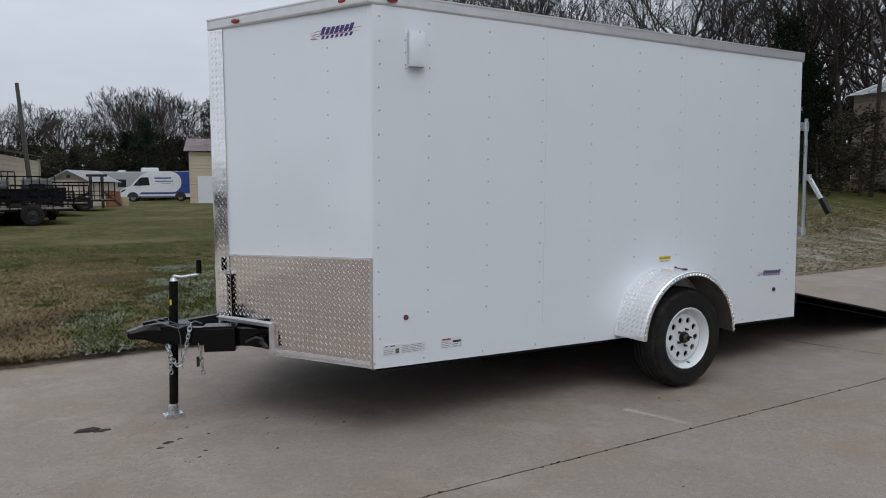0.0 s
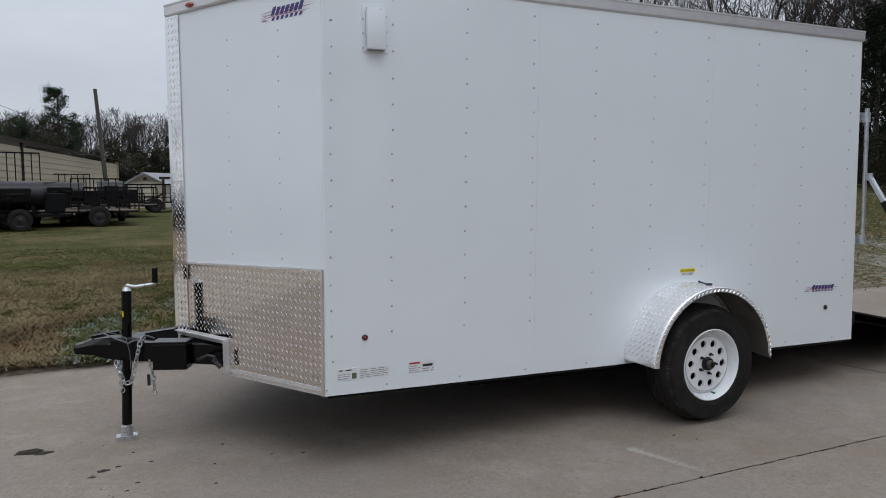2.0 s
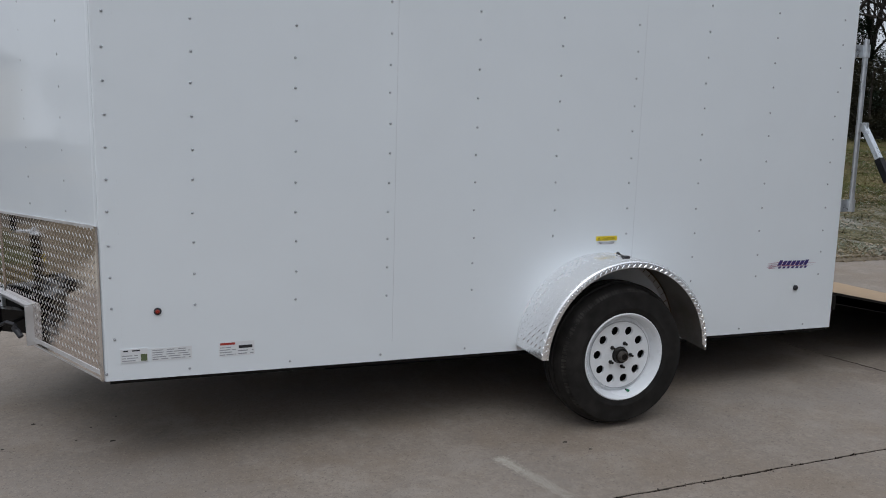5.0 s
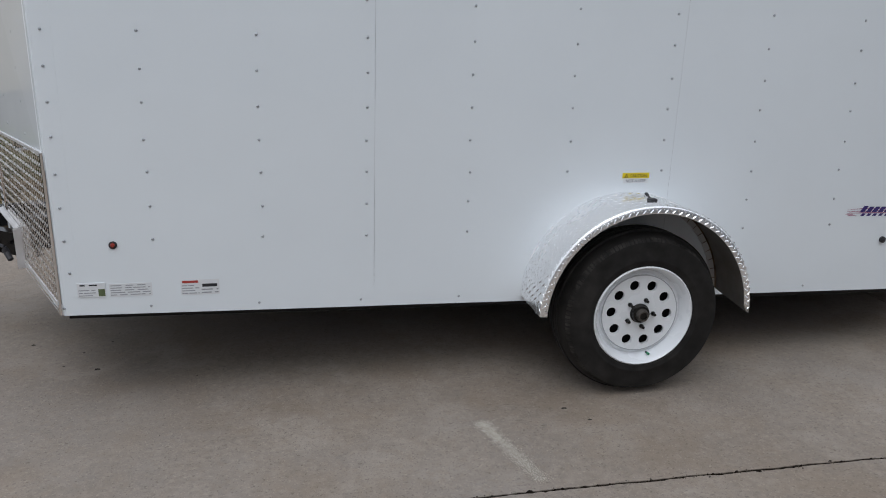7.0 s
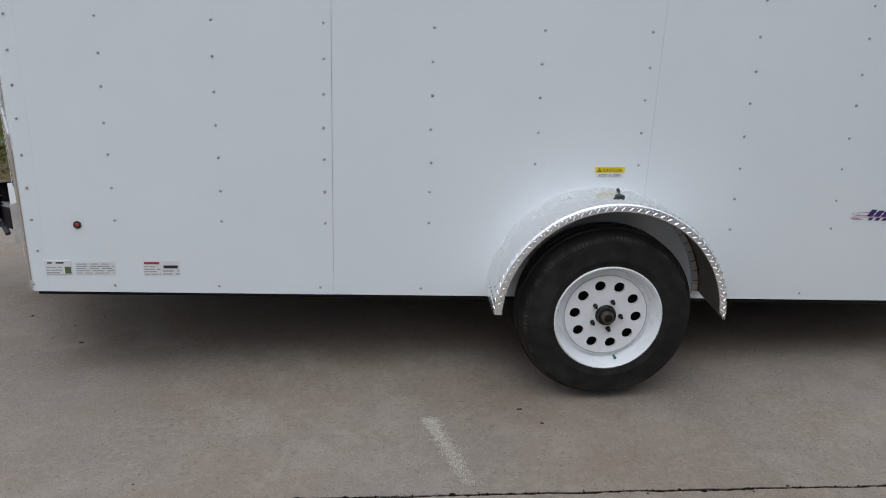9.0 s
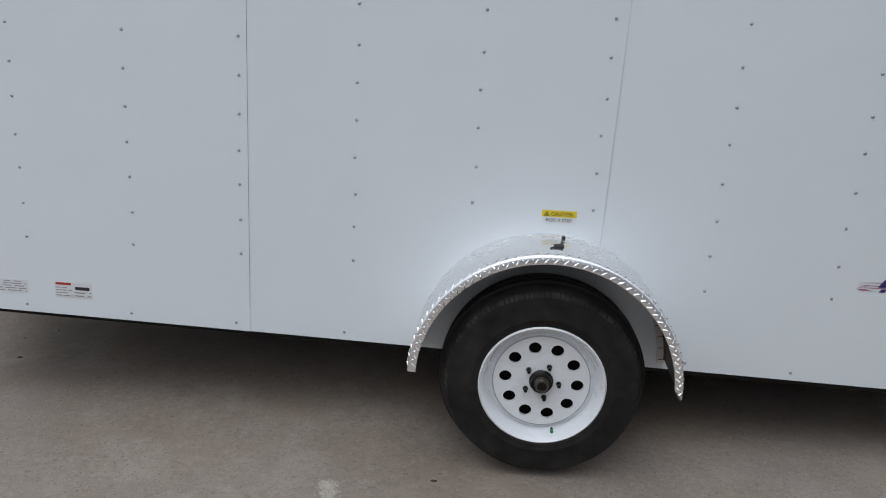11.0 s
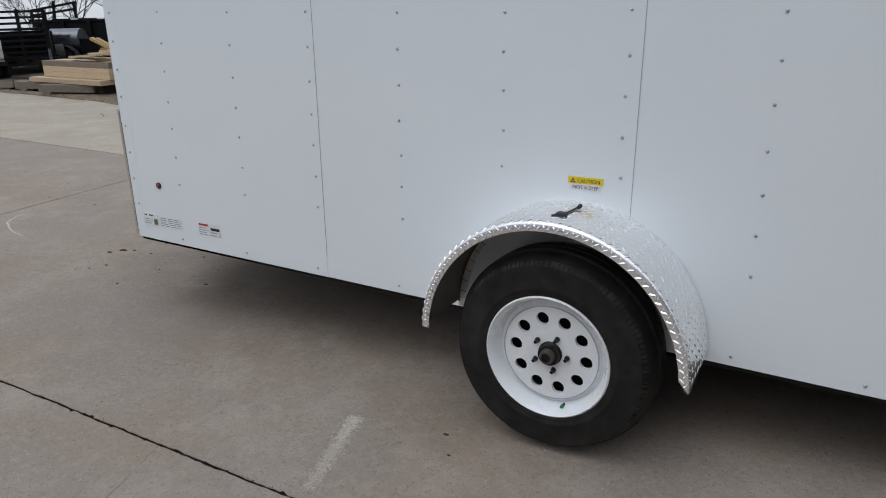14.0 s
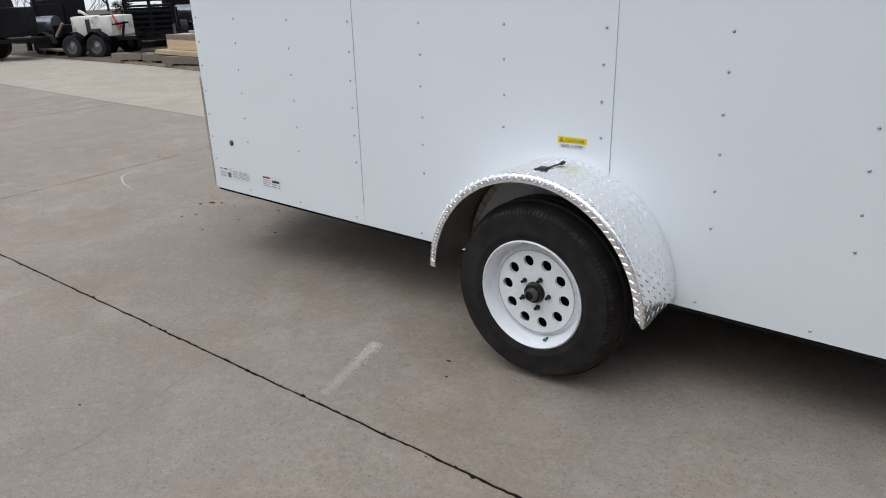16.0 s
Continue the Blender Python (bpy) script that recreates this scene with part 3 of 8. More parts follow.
def build_trailer_body():
    far_y = 2 * MID_Y - SIDE_Y
    # inner core, dark inside, that the skins cover
    t = 0.02
    core = bmesh.new()
    ring = [(X_FRONT + t, SIDE_Y + t), (X_REAR - 0.01, SIDE_Y + t), (X_REAR - 0.01, far_y - t), (X_FRONT + t, far_y - t), (NOSE_B.x + 0.03, MID_Y)]
    lo = [core.verts.new((x, y, z_bot(x) + 0.01)) for x, y in ring]
    hi = [core.verts.new((x, y, z_cap(x) + 0.05)) for x, y in ring]
    core.faces.new(lo)
    core.faces.new(hi)
    for i in range(5):
        if i == 1:
            continue
        core.faces.new((lo[i], lo[(i + 1) % 5], hi[(i + 1) % 5], hi[i]))
    part("body_frame", core, M_DARK, trailer, "dark floor and framing")
    # side skins in three lapped sheets, each a little proud of the next
    cuts = [(X_FRONT, 2.957, 0.0036), (2.940, 4.160, 0.0018), (4.140, X_REAR, 0.0)]
    for x0, x1, out in cuts:
        a0, a1 = (0.018 if x0 > 2 else 0.0), (0.018 if x1 < 5 else 0.0)
        low, top = (x0 - 0.75 * a0, x0 + 1.2 * a0) if x0 > 2 else (x0 + 0.008, x0 + 0.027)
        part("side_panel", wall_plate([side(low, 0, out), side(x1 - 0.75 * a1, 0, out), side(x1 + 1.2 * a1, 1.02, out), side(top, 1.02, out)], 0.012, (0, -1, 0)), M_WHITE, trailer)
    # dark strips over the lap steps draw the shadow line of each edge
    for x, o in ((2.957, 0.0018), (4.160, 0.0)):
        part("lap_joint", wall_plate([side(x - 0.0119, 0.045, o + 0.0016), side(x - 0.0114, 0.045, o + 0.0016), side(x + 0.0214, 1, o + 0.0016), side(x + 0.0209, 1, o + 0.0016)], 0.0016, (0, -1, 0)), M_LAP, trailer)
    # front corner flashing that folds round onto the side
    fl = bmesh.new()
    rows = []
    for h in (0.0, 1.0):
        z = side(X_FRONT, h).z
        x = X_FRONT + corner_lean(z)
        row = [Vector((x + 0.066 + corner_lean(z), SIDE_Y - 0.0032, z)), Vector((x + 0.066 + corner_lean(z), SIDE_Y - 0.0042, z))]
        row += [Vector((x + q, SIDE_Y - 0.0046 + o, z)) for q, o in ((0.016, 0.0004), (0.0155, 0.0004), (0.0075, 0.0014), (0.0028, 0.0042), (0.0006, 0.0085))]
        row.append(nose(0.022, z, 0.002))
        rows.append([fl.verts.new(p) for p in row])
    for i in range(len(rows[0]) - 1):
        fl.faces.new((rows[0][i], rows[0][i + 1], rows[1][i + 1], rows[1][i])).smooth = i > 1
    part("corner_flashing", fl, M_WHITE, trailer)
    # far side, rear frame and the two faces of the nose
    part("side_panel", wall_plate([(X_FRONT, far_y, z_bot(X_FRONT)), (X_REAR, far_y, z_bot(X_REAR)), (X_REAR, far_y, z_cap(X_REAR) + 0.02), (X_FRONT, far_y, z_cap(X_FRONT) + 0.02)], 0.012, (0, 1, 0)), M_WHITE, trailer)
    zc, zb = z_cap(X_FRONT) + 0.02, z_bot(X_FRONT)
    part("nose_panel", wall_plate([nose(0.0, 0.93), nose(1.2, 0.93), nose(1.2, zc), nose(0.0, zc)], 0.012, NOSE_N), M_WHITE, trailer)
    mirror = Matrix.Translation((0, 2 * MID_Y, 0)) @ Matrix.Diagonal((1, -1, 1, 1))
    bm = wall_plate([nose(0.0, zb), nose(1.2, zb), nose(1.2, zc), nose(0.0, zc)], 0.012, NOSE_N)
    bmesh.ops.transform(bm, matrix=mirror, verts=bm.verts)
    part("nose_panel", bm, M_WHITE, trailer)
    # rear door frame
    for y0, y1 in ((SIDE_Y, SIDE_Y + 0.07), (far_y - 0.07, far_y)):
        part("rear_post", boxed((X_REAR - 0.05, y0 + 0.004, z_bot(X_REAR)), (X_REAR + 0.006, y1, z_cap(X_REAR) + 0.04)), M_TRIM, trailer)
    part("rear_header", boxed((X_REAR - 0.05, SIDE_Y + 0.07, z_cap(X_REAR) - 0.12), (X_REAR + 0.006, far_y - 0.07, z_cap(X_REAR) + 0.04)), M_TRIM, trailer)
    # roof: a shallow crown
    bm = bmesh.new()
    prof = [(SIDE_Y, 0.045), (SIDE_Y + 0.25, 0.085), (MID_Y, 0.12), (far_y - 0.25, 0.085), (far_y, 0.045)]
    rows = []
    for x in (X_FRONT, X_REAR):
        rows.append([bm.verts.new((x, y, z_cap(x) + h)) for y, h in prof])
    for i in range(4):
        bm.faces.new((rows[0][i], rows[0][i + 1], rows[1][i + 1], rows[1][i]))
    tip = bm.verts.new((NOSE_B.x, MID_Y, z_cap(X_FRONT) + 0.05))
    for i in range(4):
        bm.faces.new((rows[0][i + 1], rows[0][i], tip))
    part("roof", bm, M_TRIM, trailer, "unpainted aluminium roof sheet", smooth=True)
    # roof rail on the near side and round the nose
    rail = bmesh.new()
    h0, h1, o = 0.0, 0.068, 0.010

    def rail_profile(p, n):
        return [p + n * 0.0 + Vector((0, 0, h0)), p + n * (o * 0.6) + Vector((0, 0, h0 + 0.003)), p + n * o + Vector((0, 0, h0 + 0.012)), p + n * o + Vector((0, 0, h1 - 0.012)),
                p + n * (o + 0.003) + Vector((0, 0, h1 - 0.008)), p + n * (o + 0.003) + Vector((0, 0, h1)), p - n * 0.05 + Vector((0, 0, h1 + 0.006))]
    ny = Vector((0, -1, 0))
    miter = (ny + NOSE_N).normalized() / math.cos(ny.angle(NOSE_N) / 2)
    path = [(Vector((X_REAR + 0.014, SIDE_Y, z_cap(X_REAR))), ny), (Vector((X_FRONT, SIDE_Y, z_cap(X_FRONT))), miter),
            (Vector((NOSE_B.x, MID_Y, z_cap(X_FRONT))), Vector((-1.0, 0, 0)))]
    prev = None
    for p, n in path:
        cur = [rail.verts.new(q) for q in rail_profile(p, n)]
        if prev:
            for i in range(len(cur) - 1):
                rail.faces.new((prev[i], prev[i + 1], cur[i + 1], cur[i]))
        else:
            rail.faces.new(cur)
        prev = cur
    part("roof_rail", rail, M_TRIM, trailer, "mill-finish aluminium roof rail")
    # underside: sills, cross members and axle
    for y in (SIDE_Y + 0.03, far_y - 0.03):
        part("chassis_rail", beamed((X_FRONT + 0.02, y, z_bot(X_FRONT) + 0.03), (X_REAR - 0.02, y, z_bot(X_REAR) + 0.03), 0.05, 0.09), M_BLACK, trailer)
    for i in range(9):
        x = X_FRONT + 0.2 + i * 0.41
        part("cross_member", boxed((x - 0.02, SIDE_Y + 0.30, z_bot(x) - 0.045), (x + 0.02, far_y - 0.06, z_bot(x) + 0.02)), M_DARK, trailer)
    for y, x0 in ((SIDE_Y + 0.30, 2.7), (far_y - 0.16, X_FRONT + 0.3), (far_y - 0.36, X_FRONT + 0.3)):
        part("chassis_rail", beamed((x0, y, z_bot(x0) - 0.045), (5.44, y, z_bot(5.44) - 0.045), 0.06, 0.125), M_DARK, trailer)
    part("axle", rodded((3.985, SIDE_Y - 0.02, 0.36), (3.985, far_y + 0.02, 0.36), 0.035), M_DARK, trailer)


def build_tread_plates():
    """Stone guard with its notch for the tongue, the wrapped nose strip, and their bars and edgings."""
    lo, hi, notch = 0.424, 0.987, 0.578
    pts = [nose(0.006, lo, 0.003), nose(0.735, lo - 0.006, 0.003), nose(0.735, notch - 0.012, 0.003), nose(1.19, notch, 0.003), nose(1.19, 0.962, 0.003), nose(0.006, hi, 0.003)]
    guard = part("stone_guard", wall_plate(pts, 0.004, NOSE_N), M_GUARD, trailer, "polished aluminium tread plate")
    me = tread_bars(lambda u, v, o: nose(0.012 + u, lo + 0.006 + v, 0.003 + o), 31, 30, 0.0340, 0.0186,
                    lambda u, v: (u < 0.71 or v > 0.165) and v < 0.553 - 0.022 * u, 0.0013)
    tagged(mesh_part("tread_relief", me, M_GUARDBAR, guard), kind="stuff")
    part("edging", wall_plate([nose(-0.002, z_bot(X_FRONT) + 0.003, 0.006), nose(0.735, z_bot(X_FRONT) - 0.006, 0.006), nose(0.735, lo - 0.002, 0.006), nose(-0.002, lo + 0.005, 0.006)], 0.012, NOSE_N), M_TRIM, trailer)
    part("edging", wall_plate([nose(0.0, hi - 0.006, 0.006), nose(1.085, 0.96, 0.006), nose(1.085, 0.970, 0.006), nose(0.0, hi + 0.006, 0.006)], 0.006, NOSE_N), M_TRIM, trailer)
    part("edging", wall_plate([nose(-0.004, z_bot(X_FRONT) + 0.002, 0.010), nose(0.011, z_bot(X_FRONT) + 0.002, 0.010), nose(0.011, hi + 0.004, 0.010), nose(-0.004, hi + 0.004, 0.010)], 0.007, NOSE_N), M_PLATE, trailer)
    part("edging", wall_plate([nose(0.011, z_bot(X_FRONT) + 0.014, 0.0085), nose(0.735, z_bot(X_FRONT) + 0.006, 0.0085), nose(0.735, z_bot(X_FRONT) + 0.017, 0.0085), nose(0.011, z_bot(X_FRONT) + 0.025, 0.0085)], 0.002, NOSE_N), M_PLATE, trailer)
    # angle trims round the notch
    part("edging", wall_plate([nose(0.725, z_bot(X_FRONT), 0.034), nose(0.737, z_bot(X_FRONT), 0.034), nose(0.737, notch - 0.01, 0.034), nose(0.725, notch - 0.01, 0.034)], 0.032, NOSE_N), M_TRIM, trailer)
    part("edging", wall_plate([nose(0.735, z_bot(X_FRONT), 0.006), nose(0.765, z_bot(X_FRONT), 0.006), nose(0.765, notch - 0.012, 0.006), nose(0.735, notch - 0.012, 0.006)], 0.006, NOSE_N), M_TRIM, trailer)
    for a, b, w in ((-0.010, -0.004, 0.030), (-0.030, -0.002, 0.012)):
        part("edging", wall_plate([nose(0.73, notch + a, w), nose(1.19, notch + a + 0.006, w), nose(1.19, notch + b + 0.006, w), nose(0.73, notch + b, w)], w - 0.004, NOSE_N), M_TRIM, trailer)
    # nose strip, wrapped round the apex
    zl, zh = notch + 0.004, z_cap(X_FRONT)
    strip = bmesh.new()
    line = [nose(1.085, 0, 0.007), nose(1.15, 0, 0.007), nose(1.185, 0, 0.008)]
    tipx = line[-1].x - 0.012
    plan = [(p.x, p.y) for p in line] + [(tipx, MID_Y)] + [(p.x, 2 * MID_Y - p.y) for p in reversed(line)]
    a = [strip.verts.new((x, y, zl)) for x, y in plan]
    b = [strip.verts.new((x, y, zh)) for x, y in plan]
    for i in range(len(plan) - 1):
        strip.faces.new((a[i], a[i + 1], b[i + 1], b[i]))
    back_a, back_b = strip.verts.new((plan[0][0] + 0.004, plan[0][1] + 0.007, zl)), strip.verts.new((plan[0][0] + 0.004, plan[0][1] + 0.007, zh))
    strip.faces.new((a[0], b[0], back_b, back_a))
    st = part("nose_strip", strip, M_PLATE, trailer, "polished tread plate wrapped round the nose", smooth=True)
    me = tread_bars(lambda u, v, o: nose(1.085 + u, zl + v, 0.0075 + o), 3, 93, 0.0340, 0.0186)
    tagged(mesh_part("tread_relief", me, M_TREAD, st), kind="stuff")
    for i in range(15):
        z = zl + 0.06 + i * 0.118
        r = rodded(nose(1.095, z, 0.007), nose(1.095, z, 0.0105), 0.004, 0.0025, 8)
        part("rivet", r, M_RIVET, trailer)


def rivet_mesh(r=0.0054, h=0.0038):
    bm = bmesh.new()
    rings = [[bm.verts.new((q * r * math.cos(2 * math.pi * i / 8), -o * h, q * r * math.sin(2 * math.pi * i / 8))) for i in range(8)] for q, o in ((1, 0), (0.88, 0.6), (0.5, 0.95))]
    for a, b in zip(rings, rings[1:]):
        for i in range(8):
            bm.faces.new((a[i], a[(i + 1) % 8], b[(i + 1) % 8], b[i]))
    bm.faces.new(rings[-1])
    me = bpy.data.meshes.new("rivet")
    bm.to_mesh(me)
    bm.free()
    for p in me.polygons:
        p.use_smooth = True
    return me


def build_rivets():
    me = rivet_mesh()
    rng = random.Random(8)
    inv = parent_world(trailer).inverted()

    def put(p, turn=0.0):
        me.materials.append(M_RIVET) if not me.materials else None
        ob = new("rivet", me)
        ob.parent, ob.matrix_parent_inverse = trailer, inv
        ob.matrix_basis = Matrix.Translation(p) @ Matrix.Rotation(turn, 4, "Z")
    for n, x in enumerate((1.840, 2.143, 2.538, 2.928, 3.323, 3.722, 4.119, 4.523, 4.937, 5.372)):
        skin = 0.0056 if n == 0 else 0.0038 if x < 2.95 else 0.002 if x < 4.15 else 0.0002
        for k in range(14):
            z = z_bot(x) + 0.289 + 0.0045 * (x - 1.84) + 0.1218 * k + rng.uniform(-0.005, 0.005)
            if z > z_cap(x) - 0.02 or (3.52 < x < 4.45 and z < 0.80):
                continue
            put(Vector((x + 0.018 * (z - 1.1) + rng.uniform(-0.003, 0.003), SIDE_Y - skin, z)))
        if not 3.55 < x < 4.42:
            put(Vector((x - (0.035 if x < 4.7 else 0.09), SIDE_Y - skin, z_bot(x) + 0.030)))
        if n == 0:
            put(Vector((x, SIDE_Y - skin, z_bot(x) + 0.165)))
    turn = math.atan2(NOSE_N.x, -NOSE_N.y)
    for u in (0.29, 0.68):
        for k in range(10):
            put(nose(u + rng.uniform(-0.003, 0.003), 1.03 + 0.1215 * k + rng.uniform(-0.005, 0.005), 0.0002), turn)


def build_fender():
    cx, cz, r = 3.983, 0.370, 0.438
    y0, y1 = SIDE_Y - 0.001, 3.250
    a0, a1 = radians(1), radians(177.5)
    seg = 56
    bm = bmesh.new()

    def at(a, rr, y):
        return Vector((cx + rr * math.cos(a), y, cz + rr * math.sin(a)))
    prof = [(r, y0), (r, y1 + 0.012), (r - 0.003, y1 + 0.004), (r - 0.009, y1), (r - 0.030, y1), (r - 0.030, y1 + 0.004), (r - 0.010, y1 + 0.005), (r - 0.006, y1 + 0.013), (r - 0.005, y0)]
    rings = []

    def first(k, y):
        """Where the plate ends at the rear: lower at the outer edge, the lip trimmed back to a rounded corner."""
        if k in (3, 4, 5):
            return radians((0.2, 3.6, 3.6)[k - 3])
        return a0 - radians(2.6) * (y0 - y) / (y0 - y1)
    for i in range(seg + 1):
        rings.append([bm.verts.new(at(first(k, p[1]) + (a1 - first(k, p[1])) * i / seg, *p)) for k, p in enumerate(prof)])
    for p, q in zip(rings, rings[1:]):
        for i in range(len(prof) - 1):
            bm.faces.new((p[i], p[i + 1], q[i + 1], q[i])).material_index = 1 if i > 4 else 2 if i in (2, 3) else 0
    bm.faces.new(rings[0])
    bm.faces.new(rings[-1][::-1])
    f = part("fender", bm, M_FENDER, trailer, "rounded tread-plate fender with a rolled lip", smooth=True)
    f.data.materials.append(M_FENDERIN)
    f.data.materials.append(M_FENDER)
    me = tread_bars(lambda u, v, o: at(a0 + u / r, r + o, y1 + 0.008 + v), int(r * (a1 - a0) / 0.034), 13, 0.034, 0.0192, None, 0.0017)
    tagged(mesh_part("tread_relief", me, M_FENDBAR, f), kind="stuff")
    # bars that fold over the lip
    def over(u, v, o):
        """From the face of the lip, round its fold, on to the top of the arch."""
        if v < 0.018:
            return at(a0 + u / r, r - 0.027 + v, y1 - o)
        w = min(1.0, (v - 0.018) / 0.012)
        return at(a0 + u / r, r - 0.009 + 0.009 * w + o * w, y1 + 0.012 * w - o * (1 - w))
    me = tread_bars(over, int(r * (a1 - a0) / 0.031), 3, 0.031, 0.0115, None, 0.0034)
    tagged(mesh_part("tread_relief", me, M_FENDBAR, f), kind="stuff")
    # inner arch behind the wheel, and its welded flange
    bm = bmesh.new()
    prev = None
    for i in range(25):
        a = radians(0) + radians(180) * i / 24
        cur = [bm.verts.new(at(a, 0.405, SIDE_Y - 0.012)), bm.verts.new(at(a, 0.43, SIDE_Y - 0.012)), bm.verts.new(at(a, 0.43, SIDE_Y - 0.003)), bm.verts.new(at(a, 0.405, SIDE_Y - 0.003))]
        if prev:
            for k in range(4):
                bm.faces.new((prev[k], prev[(k + 1) % 4], cur[(k + 1) % 4], cur[k]))
        prev = cur
    part("fender_flange", bm, M_TRIM, trailer, smooth=True)
    # rust-stained sealant where the arch meets the wall, with its row of stitch marks
    bm = bmesh.new()
    for i in range(60):
        a, b = radians(2 + 2.93 * i), radians(2 + 2.93 * (i + 1))
        rod(bm, at(a, 0.4285, SIDE_Y - 0.016), at(b, 0.4285, SIDE_Y - 0.016), 0.0035, seg=5, caps=False)
        if i % 2 == 0:
            q = 0.408 + 0.005 * math.sin(i * 3.1)
            rod(bm, at(a, q, SIDE_Y - 0.014), at(a, 0.427, SIDE_Y - 0.014), 0.0014, seg=5)
    part("sealant_seam", bm, M_SEAM, trailer, "rust-stained sealant seam inside the arch")
    # clearance lamp wiring stub on top of the fender
    stub = bmesh.new()
    sweep(stub, [(4.022, 3.440, 0.816), (4.019, 3.420, 0.813), (4.014, 3.395, 0.812), (4.006, 3.352, 0.811)], 0.0032, 8)
    rod(stub, (4.022, 3.436, 0.815), (4.020, 3.420, 0.813), 0.007, 0.006, 8)
    box(stub, (3.984, 3.322, 0.806), (4.016, 3.350, 0.818), None, 0.004)
    rod(stub, (3.992, 3.330, 0.810), (3.974, 3.318, 0.809), 0.006, 0.004, 8)
    part("wiring_stub", stub, M_INK, trailer, "short black capped wire end")


def build_wheel():
    cx, cz, R, rim = 3.982, 0.3575, 0.3365, 0.204
    yo, yi = 3.280, 3.474

    # dished rim with ten round holes
    face_y = yo + 0.039
    bm = bmesh.new()
    edges = []

    def loop(px, pz, r, n, y=face_y):
        vs = [bm.verts.new((px + r * math.cos(2 * math.pi * i / n), y, pz + r * math.sin(2 * math.pi * i / n))) for i in range(n)]
        return vs, [bm.edges.new((vs[i], vs[(i + 1) % n])) for i in range(n)]
    outer, e = loop(cx, cz, 0.158, 60)
    edges += e
    centre, e = loop(cx, cz, 0.040, 24)
    edges += e
    holes = []
    for k in range(10):
        a = radians(-4 + 36 * k)
        vs, e = loop(cx + 0.118 * math.cos(a), cz + 0.118 * math.sin(a), 0.0208, 16)
        holes.append(vs)
        edges += e
    bmesh.ops.triangle_fill(bm, edges=edges, use_beauty=True, use_dissolve=False)
    for vs in holes + [centre]:
        back = [bm.verts.new(v.co + Vector((0, 0.012, 0))) for v in vs]
        for i in range(len(vs)):
            bm.faces.new((vs[i], vs[(i + 1) % len(vs)], back[(i + 1) % len(vs)], back[i]))
    prof = [(0.158, face_y), (0.161, face_y + 0.004), (0.164, face_y + 0.014), (0.176, face_y + 0.015), (0.184, face_y - 0.002), (0.191, yo - 0.002 + 0.012), (0.197, yo + 0.002),
            (rim - 0.003, yo - 0.003), (rim + 0.002, yo + 0.001), (rim, yo + 0.008), (0.192, yo + 0.02), (0.186, yo + 0.16), (0.2, yi - 0.01)]
    prev = outer
    for r, y in prof[1:]:
        cur = [bm.verts.new((cx + r * math.cos(2 * math.pi * i / 60), y, cz + r * math.sin(2 * math.pi * i / 60))) for i in range(60)]
        for i in range(60):
            bm.faces.new((prev[i], prev[(i + 1) % 60], cur[(i + 1) % 60], cur[i]))
        prev = cur
    wheel = part("wheel", bm, M_RIM, trailer, "white steel wheel with ten round holes", smooth=True)
    # raised grey ring paints the shade line of the step round the face
    part("rim_groove", lathe([(0.1565, face_y - 0.0012), (0.1600, face_y - 0.0012), (0.1600, face_y + 0.004), (0.1565, face_y + 0.004)], 60, (cx, 0, cz), close=True), M_SLOT, wheel)
    part("brake_drum", lathe([(0.001, yo + 0.076), (0.15, yo + 0.076), (0.15, yo + 0.15), (0.001, yo + 0.15)], 32, (cx, 0, cz)), M_DARK, wheel)
    # tyre: bulged side wall, ribbed tread with shoulder notches
    bm = bmesh.new()
    seg = 144
    prof = [(rim - 0.004, yo + 0.010), (rim + 0.006, yo - 0.002), (rim + 0.02, yo - 0.004), (rim + 0.024, yo - 0.0065), (rim + 0.03, yo - 0.0065), (rim + 0.034, yo - 0.005), (rim + 0.07, yo - 0.008), (rim + 0.10, yo - 0.004),
            (R - 0.040, yo + 0.003), (R - 0.028, yo + 0.011), (R - 0.018, yo + 0.024), (R - 0.010, yo + 0.042), (R - 0.005, yo + 0.058), (R - 0.008, yo + 0.060), (R - 0.008, yo + 0.066), (R + 0.001, yo + 0.068),
            (R + 0.001, yo + 0.096), (R - 0.008, yo + 0.098), (R - 0.008, yo + 0.105), (R + 0.001, yo + 0.107), (R + 0.001, yi - 0.068), (R - 0.008, yi - 0.066), (R - 0.008, yi - 0.06), (R, yi - 0.058),
            (R - 0.002, yi - 0.042), (R - 0.007, yi - 0.024), (R - 0.034, yi - 0.004), (rim + 0.06, yi + 0.004), (rim, yi - 0.006)]
    rings = []
    for i in range(seg):
        a = 2 * math.pi * i / seg
        cut = 0.0006 if i % 2 == 0 else 0.0
        flat = max(0.0, -math.sin(a) - 0.985) * 0.12
        rings.append([bm.verts.new((cx + (r - (cut if k in (9, 10, 11, 24, 25) else 0)) * math.cos(a), y, cz + (r - (cut if k in (9, 10, 11, 24, 25) else 0) - (flat if r > R - 0.05 else 0)) * math.sin(a)))
                      for k, (r, y) in enumerate(prof)])
    for i in range(seg):
        p, q = rings[i], rings[(i + 1) % seg]
        for k in range(len(prof) - 1):
            bm.faces.new((p[k], p[k + 1], q[k + 1], q[k]))
    tyre = part("tyre", bm, M_RUBBER, wheel, "black rubber tyre", smooth=True)
    # dusty shoulder blocks of the tread
    bm = bmesh.new()
    count = 120
